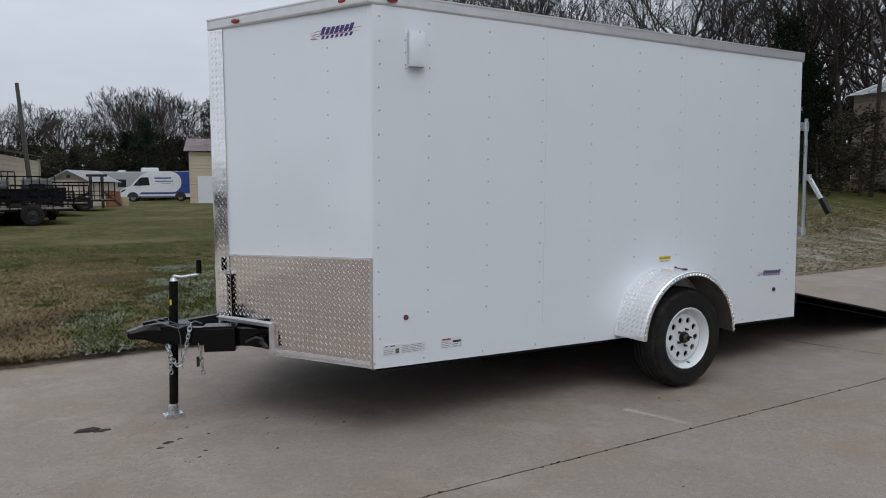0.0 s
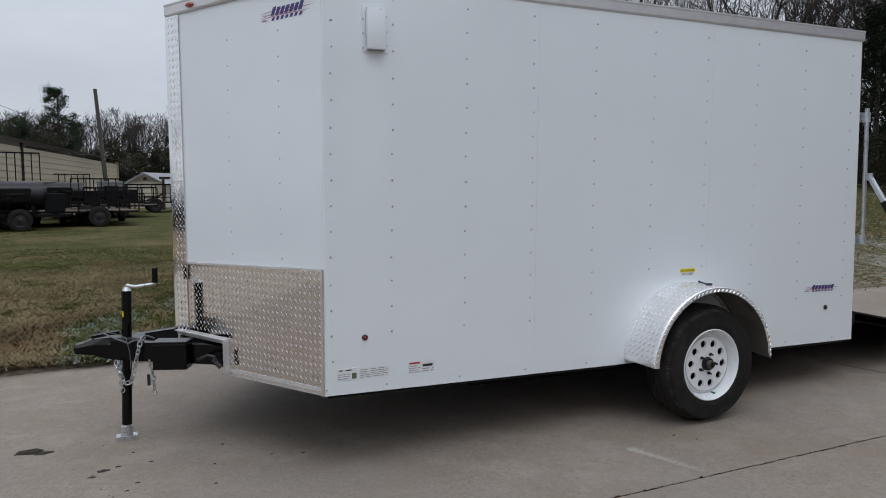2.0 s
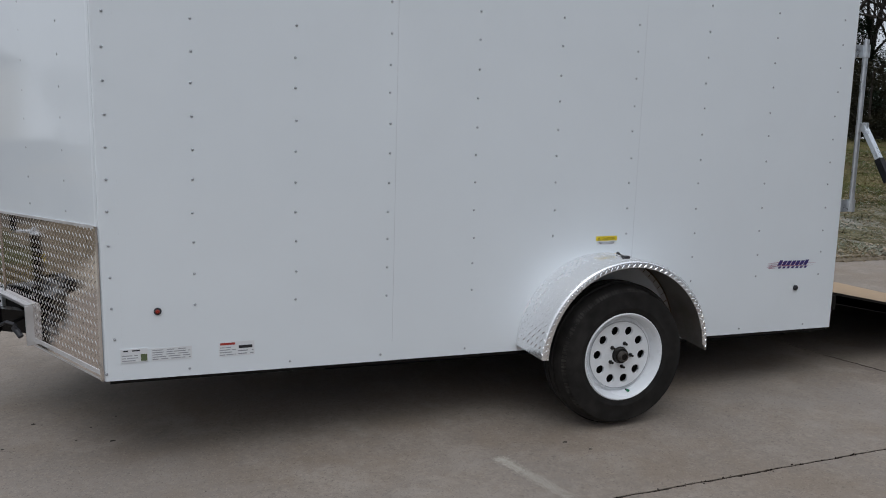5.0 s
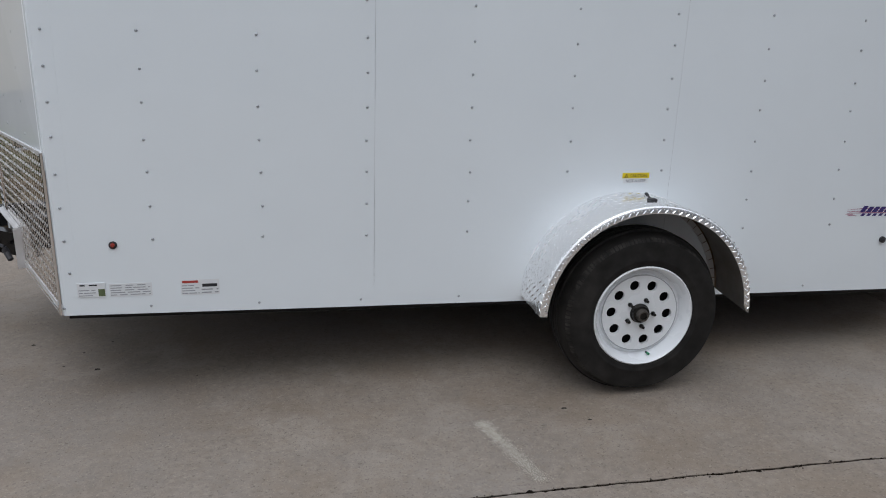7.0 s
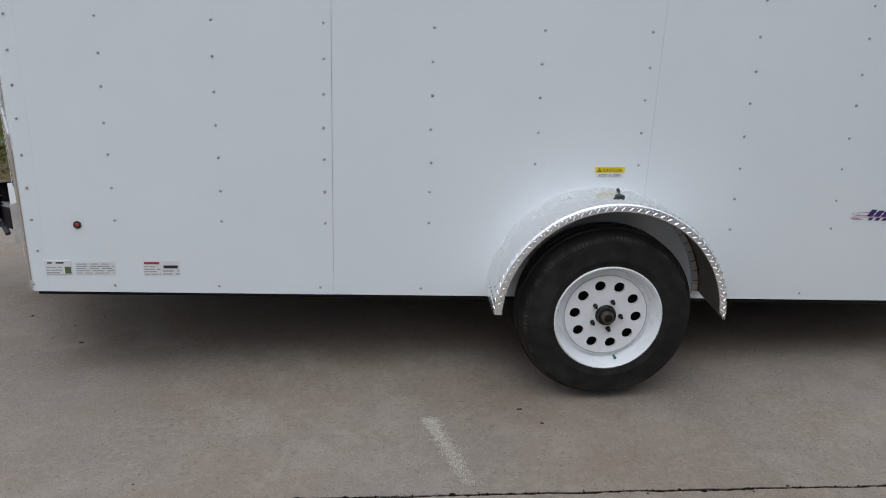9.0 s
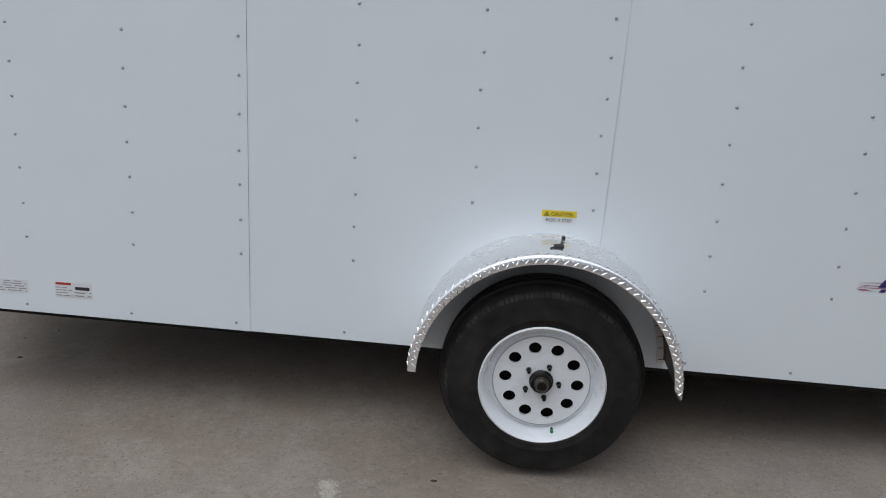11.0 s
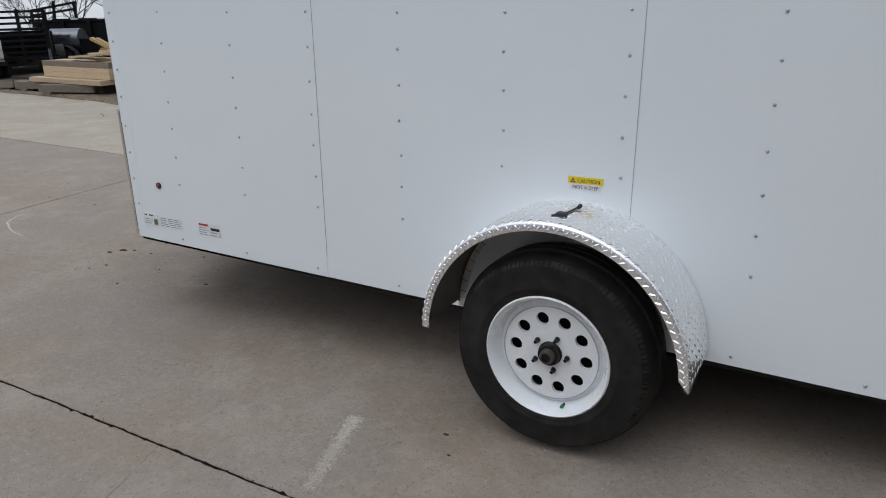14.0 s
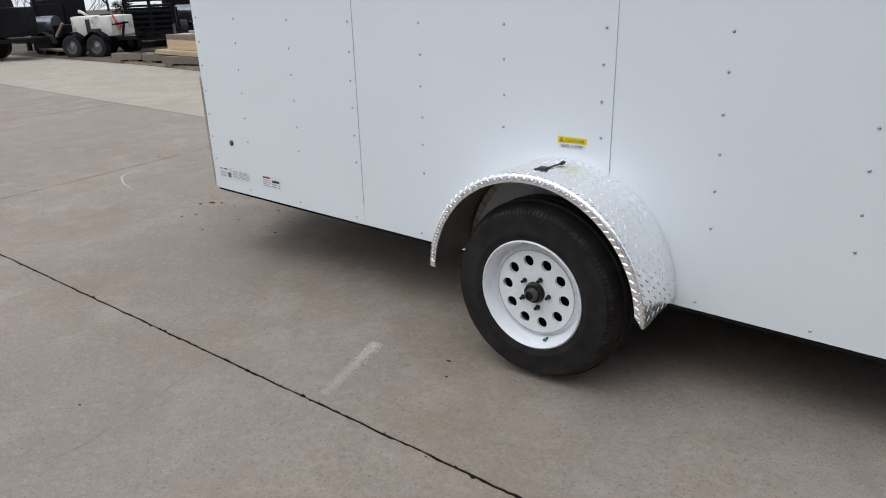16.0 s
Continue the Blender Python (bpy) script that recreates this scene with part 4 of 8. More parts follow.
    for i in range(count):
        rows = []
        worn = 0.18 * math.sin(i * 2.3) * math.sin(i * 0.7)
        for f in (0.10 + worn * 0.5, 0.45, 0.78 + worn):
            a = 2 * math.pi * (i + f) / count
            flat = max(0.0, -math.sin(a) - 0.985) * 0.12
            rows.append([bm.verts.new((cx + r * math.cos(a), y, cz + (r - flat) * math.sin(a))) for r, y in ((R - 0.037, yo + 0.0042), (R - 0.032, yo + 0.0058), (R - 0.027, yo + 0.0090), (R - 0.0225, yo + 0.0145), (R - 0.0205, yo + 0.0190), (R - 0.026, yo + 0.020))])
        for p, q in zip(rows, rows[1:]):
            for k in range(5):
                bm.faces.new((p[k], p[k + 1], q[k + 1], q[k]))
        bm.faces.new(rows[0][::-1])
        bm.faces.new(rows[-1])
    tagged(part("tread_relief", bm, M_DUSTY, tyre), kind="stuff")
    hub = lathe([(0.026, yo + 0.016), (0.034, yo + 0.018), (0.0355, yo + 0.030), (0.039, yo + 0.033), (0.042, yo + 0.060)], 28, (cx, 0, cz))
    hub = part("hub", hub, M_HUB, wheel, "greasy black steel hub", smooth=True)
    sleeve = lathe([(0.015, yo - 0.002), (0.0205, yo - 0.002), (0.0225, yo + 0.001), (0.0225, yo + 0.012), (0.0265, yo + 0.018)], 28, (cx, 0, cz))
    part("spindle_sleeve", sleeve, M_SPINDLE, hub, "bare brownish steel sleeve", smooth=True)
    part("spindle_end", lathe([(0.001, yo + 0.003), (0.0155, yo + 0.003), (0.0155, yo + 0.010)], 20, (cx, 0, cz)), M_HUB, hub, smooth=True)
    for k in range(5):
        a = radians(-5 + 72 * k)
        x, z = cx + 0.0572 * math.cos(a), cz + 0.0572 * math.sin(a)
        bm = rodded((x, face_y, z), (x, face_y - 0.009, z), 0.0095, 0.0085, 6)
        rod(bm, (x, face_y - 0.010, z), (x, face_y - 0.022, z), 0.0062, 0.0058, 8)
        part("lug_nut", bm, M_HUB, wheel)
    bm = rodded((4.032, yo + 0.060, 0.180), (4.0305, yo + 0.034, 0.1835), 0.0055, 0.005, 10)
    part("valve_stem", bm, M_INK, wheel)
    part("valve_cap", rodded((4.0305, yo + 0.035, 0.1835), (4.030, yo + 0.022, 0.185), 0.0056, 0.005, 10), M_GREEN, wheel, "green valve cap")
    # the wheel on the far side
    far_y = 2 * MID_Y
    wheel_parts(trailer, cx, far_y - yo, cz, R, 0.2, rim, M_RIM, side=1)


def chain(points, parent, link=0.030, wire=0.0034):
    """Welded links strung along points, every other one turned."""
    pts = [Vector(p) for p in points]
    total = sum((b - a).length for a, b in zip(pts, pts[1:]))
    bm = bmesh.new()
    n = max(1, int(total / (link * 0.74)))

    def on(d):
        for a, b in zip(pts, pts[1:]):
            s = (b - a).length
            if d <= s:
                return a + (b - a) * (d / s), (b - a).normalized()
            d -= s
        return pts[-1], (pts[-1] - pts[-2]).normalized()
    for i in range(n):
        c, d = on((i + 0.5) * total / n)
        m = Matrix.Translation(c) @ d.to_track_quat("X", "Z").to_matrix().to_4x4() @ Matrix.Rotation(radians(90 * (i % 2) + 30), 4, "X")
        loop = []
        for k in range(10):
            a = 2 * math.pi * k / 10
            loop.append(m @ Vector((math.cos(a) * link * 0.32 + math.copysign(link * 0.2, math.cos(a)), math.sin(a) * link * 0.34, 0)))
        for p, q in zip(loop, loop[1:] + loop[:1]):
            rod(bm, p, q, wire, seg=5, caps=False)
    return part("safety_chain", bm, M_ZINC, parent, "zinc-plated safety chain", smooth=True)


def build_tongue():
    # two rails of the A frame, on into the chassis
    part("tongue_rail", beamed((0.90, MID_Y - 0.045, 0.500), (1.60, 4.116, 0.480), 0.05, 0.104), M_BLACK, trailer)
    part("tongue_rail", beamed((0.90, MID_Y + 0.045, 0.500), (1.60, 2 * MID_Y - 4.116, 0.480), 0.05, 0.104), M_BLACK, trailer)
    part("tongue_plate", prism([(0.88, MID_Y - 0.075), (1.05, MID_Y - 0.14), (1.05, MID_Y + 0.14), (0.88, MID_Y + 0.075)], 0.546, 0.553), M_BLACK, trailer)
    # coupler: a tapered channel and a rounded ball socket
    bm = bmesh.new()
    secs = [(0.702, 0.030, 0.498, 0.532), (0.712, 0.040, 0.490, 0.538), (0.745, 0.044, 0.488, 0.545), (0.79, 0.046, 0.480, 0.560), (0.86, 0.050, 0.452, 0.566), (0.95, 0.066, 0.446, 0.562), (1.06, 0.10, 0.446, 0.556)]
    prev = None
    for x, hw, z0, z1 in secs:
        q = 0.35
        cur = [bm.verts.new((x, MID_Y + sy * hw * w, z)) for sy, w, z in ((-1, 1, z0), (-1, 1, z0 + (z1 - z0) * 0.7), (-1, 0.7, z1), (1, 0.7, z1), (1, 1, z0 + (z1 - z0) * 0.7), (1, 1, z0))]
        if prev:
            for i in range(6):
                bm.faces.new((prev[i], prev[(i + 1) % 6], cur[(i + 1) % 6], cur[i]))
        else:
            bm.faces.new(cur)
        prev = cur
    bm.faces.new(prev)
    coup = part("coupler", bm, M_BLACK, trailer, "black ball coupler")
    part("latch", beamed((0.79, MID_Y - 0.01, 0.572), (0.93, MID_Y - 0.01, 0.590), 0.032, 0.016), M_BLACK, coup)
    # jack
    jx, jy = 0.974, MID_Y - 0.005
    fx, fz = 0.946, yard(0.946)
    jack = part("jack", rodded((fx + 0.003, jy, 0.065), (jx, jy, 0.815), 0.0265, seg=20), M_BLACK, trailer, "black tube swivel jack", smooth=True)
    part("jack_leg", rodded((fx, jy, fz + 0.02), (fx + 0.004, jy, 0.075), 0.022, seg=16), M_ZINC, jack)
    part("jack_top", rodded((jx, jy, 0.815), (jx, jy, 0.835), 0.024, 0.014, 16), M_ZINC, jack)
    bm = boxed((fx - 0.055, jy - 0.055, fz), (fx + 0.055, jy + 0.055, fz + 0.008))
    rod(bm, (fx, jy, fz + 0.006), (fx + 0.001, jy, 0.055), 0.034, 0.029, 14)
    box(bm, (fx - 0.055, jy - 0.056, fz + 0.004), (fx + 0.055, jy - 0.050, fz + 0.022))
    part("jack_foot", bm, M_ZINC, jack, "zinc-plated jack foot")
    bm = bmesh.new()
    sweep(bm, [(jx, jy, 0.833), (jx, jy, 0.846), (jx + 0.045, jy - 0.01, 0.836), (jx + 0.145, jy - 0.015, 0.847), (jx + 0.147, jy - 0.015, 0.862)], 0.0085)
    part("crank", bm, M_ZINC, jack, "zinc-plated crank", smooth=True)
    part("crank_grip", rodded((jx + 0.147, jy - 0.015, 0.853), (jx + 0.148, jy - 0.015, 0.936), 0.0165, 0.0155, 14), M_BLACK, jack, smooth=True)
    part("label_tag", boxed((jx - 0.0285, jy - 0.022, 0.672), (jx - 0.020, jy + 0.004, 0.704)), M_YELLOW, jack, "yellow warning label")
    # breakaway battery box on the near rail
    m = Matrix.Translation((1.18, 4.33, 0)) @ Matrix.Rotation(radians(-22), 4, "Z")
    bb = part("battery_box", boxed((-0.085, -0.055, 0.414), (0.095, 0.055, 0.556), m, 0.008), M_BLACK, trailer, "black breakaway battery box")
    part("box_lid", boxed((-0.089, -0.059, 0.554), (0.099, 0.059, 0.566), m, 0.004), M_BLACK, bb)
    part("electric_plug", rodded((1.375, 4.165, 0.475), (1.405, 4.135, 0.435), 0.014, 0.012, 10), M_INK, trailer)
    bm = bmesh.new()
    sweep(bm, [(1.30, 4.21, 0.47), (1.345, 4.165, 0.50), (1.38, 4.15, 0.49), (1.385, 4.15, 0.465)], 0.008, 6)
    part("wiring_loop", bm, M_INK, trailer)
    chain([(1.035, 4.42, 0.575), (1.02, 4.415, 0.52), (0.995, 4.42, 0.40), (0.975, 4.43, 0.335), (0.945, 4.44, 0.33), (0.915, 4.45, 0.40), (0.905, 4.47, 0.45)], trailer)
    chain([(1.075, 4.41, 0.45), (1.085, 4.41, 0.38), (1.09, 4.405, 0.31), (1.093, 4.405, 0.265)], trailer)
    chain([(0.93, MID_Y - 0.05, 0.44), (0.925, MID_Y - 0.06, 0.38), (0.93, MID_Y - 0.055, 0.30), (0.935, MID_Y - 0.05, 0.26)], trailer)
    part("chain_hook", boxed((1.056, 4.395, 0.315), (1.072, 4.405, 0.375)), M_INK, trailer)
    bm = bmesh.new()
    sweep(bm, [(0.82, 4.50, 0.625), (0.90, 4.47, 0.60), (0.96, 4.45, 0.575), (0.975, 4.44, 0.50), (0.98, 4.44, 0.36), (0.985, 4.44, 0.30)], 0.0022, 5)
    sweep(bm, [(0.84, MID_Y - 0.05, 0.60), (0.90, 4.50, 0.57), (0.97, 4.45, 0.545), (1.06, 4.42, 0.585), (1.10, 4.43, 0.565)], 0.0045, 5)
    part("breakaway_cable", bm, M_WIRE, trailer)


def bars(parent, x0, x1, z0, z1, rows, material, seed, out=0.0016, thick=0.0003, name="print_line"):
    """Rows of plain bars that stand for small print."""
    rng = random.Random(seed)
    bm = bmesh.new()
    h = (z1 - z0) / rows
    for k in range(rows):
        x = x0
        while x < x1 - 0.004:
            w = min(rng.uniform(0.012, 0.05), x1 - x)
            zz = z0 + (k + 0.28) * h
            box(bm, (x, SIDE_Y - out - thick, zz), (x + w, SIDE_Y - out, zz + h * 0.36))
            x += w + rng.uniform(0.003, 0.016)
    return part(name, bm, material, parent)


def emblem(place, w, h, parent):
    """A maker's emblem drawn as plain slanted blocks with swooshes, not lettered."""
    bm = bmesh.new()
    n, gap = 7, 0.02
    cw = (0.585 - gap * (n - 1)) / n

    def quad(b, pts, o):
        vs = [b.verts.new(place(u * w, v * h, o)) for u, v in pts]
        b.faces.new(vs)
    mark = None
    for i in range(n):
        u = 0.205 + i * (cw + gap)
        hh = 0.90 if i in (0, n - 1) else 0.84
        for pts in ([(u, 0.40), (u + cw, 0.40), (u + cw + 0.05, hh), (u + 0.05, hh)], [(u + cw * 0.2, 0.10), (u + cw * 0.95, 0.10), (u + cw * 0.95 + 0.025, 0.30), (u + cw * 0.2 + 0.025, 0.30)]):
            bm = bmesh.new()
            quad(bm, pts, 0.0010)
            if mark:
                part("block", bm, M_PURPLE, mark)
            else:
                mark = part("maker_emblem", bm, M_PURPLE, parent, "purple-blue block emblem with red swooshes")
    bm = bmesh.new()
    for base, lift, end in ((0.62, 0.10, 1.0), (0.34, 0.04, 0.93), (0.52, -0.02, 0.97)):
        prev = None
        for k in range(9):
            u = 0.02 + (end - 0.02) * k / 8
            v = base + lift * math.sin(u * 5) + 0.10 * (u - 0.5)
            t = 0.035 * math.sin(math.pi * min(1, 0.08 + k / 8 * 0.9))
            cur = (bm.verts.new(place(u * w, (v - t) * h, 0.0006)), bm.verts.new(place(u * w, (v + t) * h, 0.0006)))
            if prev:
                bm.faces.new((prev[0], cur[0], cur[1], prev[1]))
            prev = cur
    quad(bm, [(0.0, 0.22), (0.06, 0.12), (0.17, 0.14), (0.10, 0.24)], 0.0008)
    quad(bm, [(0.03, 0.36), (0.10, 0.46), (0.18, 0.50), (0.09, 0.40)], 0.0008)
    part("swoosh", bm, M_PINK, mark)


def build_trailer_details():
    # side vent hood
    bm = boxed((2.022, SIDE_Y - 0.042, 2.010), (2.116, SIDE_Y, 2.194), None, 0.010)
    vent = part("side_vent", bm, M_WHITE, trailer, "white plastic flow-through vent", smooth=True)
    bm = boxed((2.006, SIDE_Y - 0.008, 2.002), (2.132, SIDE_Y - 0.001, 2.206), None, 0.002)
    part("vent_flange", bm, M_WHITE, vent)
    # slots are grey strips on the hood, their shade put into the colour
    bm = bmesh.new()
    for k in range(16):
        z = 2.026 + k * 0.0104
        box(bm, (2.0205, SIDE_Y - 0.030, z), (2.0225, SIDE_Y - 0.014, z + 0.005))
    part("vent_slots", bm, M_SLOT, vent)
    for x, z in ((2.0105, 2.020), (2.0105, 2.085), (2.0105, 2.15), (2.1265, 2.035), (2.1265, 2.10), (2.1265, 2.17), (2.03, 2.202), (2.10, 2.202)):
        part("screw", rodded((x, SIDE_Y - 0.008, z), (x, SIDE_Y - 0.0115, z), 0.0045, 0.003, 8), M_RIVET, vent)
    # grey sheet painted as the shade of the opening below the hood
    part("vent_mouth", boxed((2.030, SIDE_Y - 0.037, 2.0085), (2.108, SIDE_Y - 0.008, 2.0105)), M_GREYINK, vent)
    # clearance lamps on the roof rail and the round side lamps
    for p, n in ((nose(0.966, z_cap(X_FRONT) + 0.030, 0.010), NOSE_N), (nose(0.17, z_cap(X_FRONT) + 0.036, 0.010), NOSE_N), (Vector((1.935, SIDE_Y - 0.010, z_cap(X_FRONT) + 0.034)), Vector((0, -1, 0)))):
        bm = bmesh.new()
        d = Vector((-n.y, n.x, 0))
        prev = None
        for o, s in ((0.0, 1.0), (0.010, 0.95), (0.018, 0.75), (0.021, 0.4)):
            cur = [bm.verts.new(p + n * o + d * (0.033 * s * math.cos(2 * math.pi * i / 16)) + Vector((0, 0, 0.014 * s * math.sin(2 * math.pi * i / 16)))) for i in range(16)]
            if prev:
                for i in range(16):
                    bm.faces.new((prev[i], prev[(i + 1) % 16], cur[(i + 1) % 16], cur[i]))
            prev = cur
        bm.faces.new(prev)
        part("clearance_lamp", bm, M_RED, trailer, "red-amber oval marker lamp", smooth=True)
    for x, z in ((1.998, 0.654), (5.205, 0.566)):
        ring = part("side_lamp", lathe([(0.0085, SIDE_Y - 0.001), (0.0142, SIDE_Y - 0.001), (0.0142, SIDE_Y - 0.009), (0.0085, SIDE_Y - 0.010)], 20, (x, 0, z)), M_INK, trailer, "round marker lamp in a black grommet", smooth=True)
        part("lens", lathe([(0.0090, SIDE_Y - 0.006), (0.0085, SIDE_Y - 0.011), (0.006, SIDE_Y - 0.014), (0.0005, SIDE_Y - 0.015)], 16, (x, 0, z)), M_RED if x < 3 else M_INK, ring, smooth=True)

    def label(x0, x1, z0, z1, material, text):
        return part("sticker", boxed((x0, SIDE_Y - (0.0066 if x0 < 1.9 else 0.0046 if x0 < 2.9 else 0.0028), z0), (x1, SIDE_Y - 0.0005, z1)), material, trailer, text)
    a = label(1.858, 1.955, 0.458, 0.512, M_LABEL, "white rating sticker with black heading")
    bars(a, 1.868, 1.928, 0.497, 0.512, 1, M_INK, 1, 0.0066, name="heading_bar")
    bars(a, 1.862, 1.920, 0.460, 0.490, 3, M_GREYINK, 2, 0.0066)
    part("code_patch", boxed((1.930, SIDE_Y - 0.0072, 0.461), (1.953, SIDE_Y - 0.0066, 0.488)), M_OLIVE, a)
    b = label(1.968, 2.118, 0.455, 0.506, M_LABEL, "white certification sticker with small grey print")
    bars(b, 1.972, 2.112, 0.458, 0.503, 5, M_GREYINK, 3, 0.0046)
    c = label(2.220, 2.360, 0.450, 0.509, M_LABEL, "white warning sticker with red heading")
    part("heading_block", boxed((2.226, SIDE_Y - 0.0052, 0.497), (2.284, SIDE_Y - 0.0046, 0.506)), M_REDINK, c)
    bars(c, 2.224, 2.286, 0.452, 0.492, 4, M_GREYINK, 4, 0.0046)
    part("heading_block", boxed((2.298, SIDE_Y - 0.0052, 0.480), (2.352, SIDE_Y - 0.0046, 0.492)), M_INK, c)
    bars(c, 2.294, 2.356, 0.452, 0.476, 2, M_GREYINK, 5, 0.0046)
    d = label(3.951, 4.066, 0.8635, 0.8855, M_YELLOW, "yellow and white caution sticker")
    part("lower_label", boxed((3.956, SIDE_Y - 0.0028, 0.843), (4.061, SIDE_Y - 0.0005, 0.8632)), M_LABEL, d)
    flat = Matrix.Rotation(radians(90), 4, "X")
    mesh_part("lettering", text_mesh("CAUTION", 0.0165, Matrix.Translation((4.0185, SIDE_Y - 0.0034, 0.8680)) @ flat), M_INK, d)
    mesh_part("lettering", text_mesh("NOT A STEP", 0.0155, Matrix.Translation((4.0085, SIDE_Y - 0.0034, 0.8475)) @ flat), M_INK, d)
    bm = bmesh.new()
    v = [bm.verts.new((x, SIDE_Y - 0.0034, z)) for x, z in ((3.958, 0.8665), (3.976, 0.8665), (3.967, 0.882))]
    w = [bm.verts.new((x, SIDE_Y - 0.0034, z)) for x, z in ((3.9625, 0.8690), (3.9715, 0.8690), (3.967, 0.877))]
    for i in range(3):
        bm.faces.new((v[i], v[(i + 1) % 3], w[(i + 1) % 3], w[i]))
    part("warning_triangle", bm, M_INK, d)
    emblem(lambda u, q, o: Vector((4.998 + u, SIDE_Y - 0.0006 - o, 0.6725 + q - 0.02 * u)), 0.345, 0.056, trailer)
    emblem(lambda u, q, o: nose(0.415 - u, 2.165 + q, 0.0004 + o), 0.37, 0.080, trailer)


def build_rear():
    bx, by = 5.545, SIDE_Y - 0.006
    lock = part("lock_bar", rodded((bx, by, 0.975), (bx, by, 1.885), 0.0135, seg=14), M_ZINC, trailer, "zinc-plated cam lock bar", smooth=True)
    for z in (1.005, 1.825):
        bm = boxed((X_REAR + 0.006, by + 0.004, z - 0.032), (bx + 0.012, by + 0.022, z + 0.032))
        rod(bm, (bx, by, z - 0.032), (bx, by, z + 0.032), 0.020, seg=14)
        part("bracket", bm, M_ZINC, lock)
    bm = boxed((bx - 0.008, by - 0.055, 1.405), (bx + 0.008, by + 0.01, 1.452), None, 0.004)
    part("handle_hub", bm, M_ZINC, lock)
    a, b, c = Vector((bx, by - 0.035, 1.43)), Vector((bx, by - 0.142, 1.262)), Vector((bx, by - 0.212, 1.146))
    part("handle", beamed(a, b, 0.03, 0.024), M_ZINC, lock)
    part("handle_grip", beamed(b, c, 0.034, 0.034), M_BLACK, lock, "black rubber grip")
    # ramp lowered onto the slab
    y0, y1 = SIDE_Y + 0.075, 2 * MID_Y - SIDE_Y - 0.075
    p0, p1 = Vector((X_REAR + 0.045, 0, 0.505)), Vector((7.52, 0, yard(7.5) + 0.055))
    d = (p1 - p0).normalized()
    up = Vector((-d.z, 0, d.x))

    def slab(s0, s1, lo, hi, ya, yb):
        bm = bmesh.new()
        vs = []
        for s in (s0, s1):
            for y in (ya, yb):
                for o in (lo, hi):
                    q = p0 + d * s + up * o
                    vs.append(bm.verts.new((q.x, y, q.z)))
        for f in ((0, 1, 3, 2), (4, 6, 7, 5), (0, 4, 5, 1), (2, 3, 7, 6), (0, 2, 6, 4), (1, 5, 7, 3)):
            bm.faces.new([vs[i] for i in f])
        return bm
    ln = (p1 - p0).length
    ramp = part("ramp_door", slab(0, ln, -0.052, -0.006, y0, y1), M_BLACK, trailer, "lowered rear ramp with a plywood deck")
    part("deck", slab(0.02, ln - 0.02, -0.006, 0.004, y0 + 0.03, y1 - 0.03), M_PLY, ramp)
    for ya in (y0, y1 - 0.03):
        part("edge_trim", slab(0, ln, -0.056, 0.008, ya, ya + 0.03), M_BLACK, ramp)
    fl = bmesh.new()
    a = [fl.verts.new(q) for q in ((p1.x, y0, p1.z + 0.002), (p1.x, y1, p1.z + 0.002), (p1.x + 0.36, y1, yard(7.8) + 0.012), (p1.x + 0.36, y0, yard(7.8) + 0.012))]
    b = [fl.verts.new(v.co - Vector((0, 0, 0.010))) for v in a]
    fl.faces.new(a)
    fl.faces.new(b[::-1])
    for i in range(4):
        fl.faces.new((a[i], b[i], b[(i + 1) % 4], a[(i + 1) % 4]))
    part("ramp_flap", fl, M_PLY, ramp)
    part("sill", boxed((X_REAR - 0.02, y0 - 0.06, 0.42), (X_REAR + 0.05, y1 + 0.06, 0.50)), M_BLACK, trailer)


build_trailer_body()
build_tread_plates()
build_fender()
build_wheel()
build_tongue()
build_trailer_details()
build_rear()
build_rivets()


# ---- trees ----
def tube_into(verts, faces, p0, p1, r0, r1, seg):
    d = p1 - p0
    if d.length < 1e-5:
        return
    q = d.to_track_quat("Z", "Y")
    k = len(verts)
    for p, r in ((p0, r0), (p1, r1)):
        for i in range(seg):
            a = 2 * math.pi * i / seg
            verts.append(p + q @ Vector((r * math.cos(a), r * math.sin(a), 0)))
    for i in range(seg):
        faces.append((k + i, k + (i + 1) % seg, k + seg + (i + 1) % seg, k + seg + i))


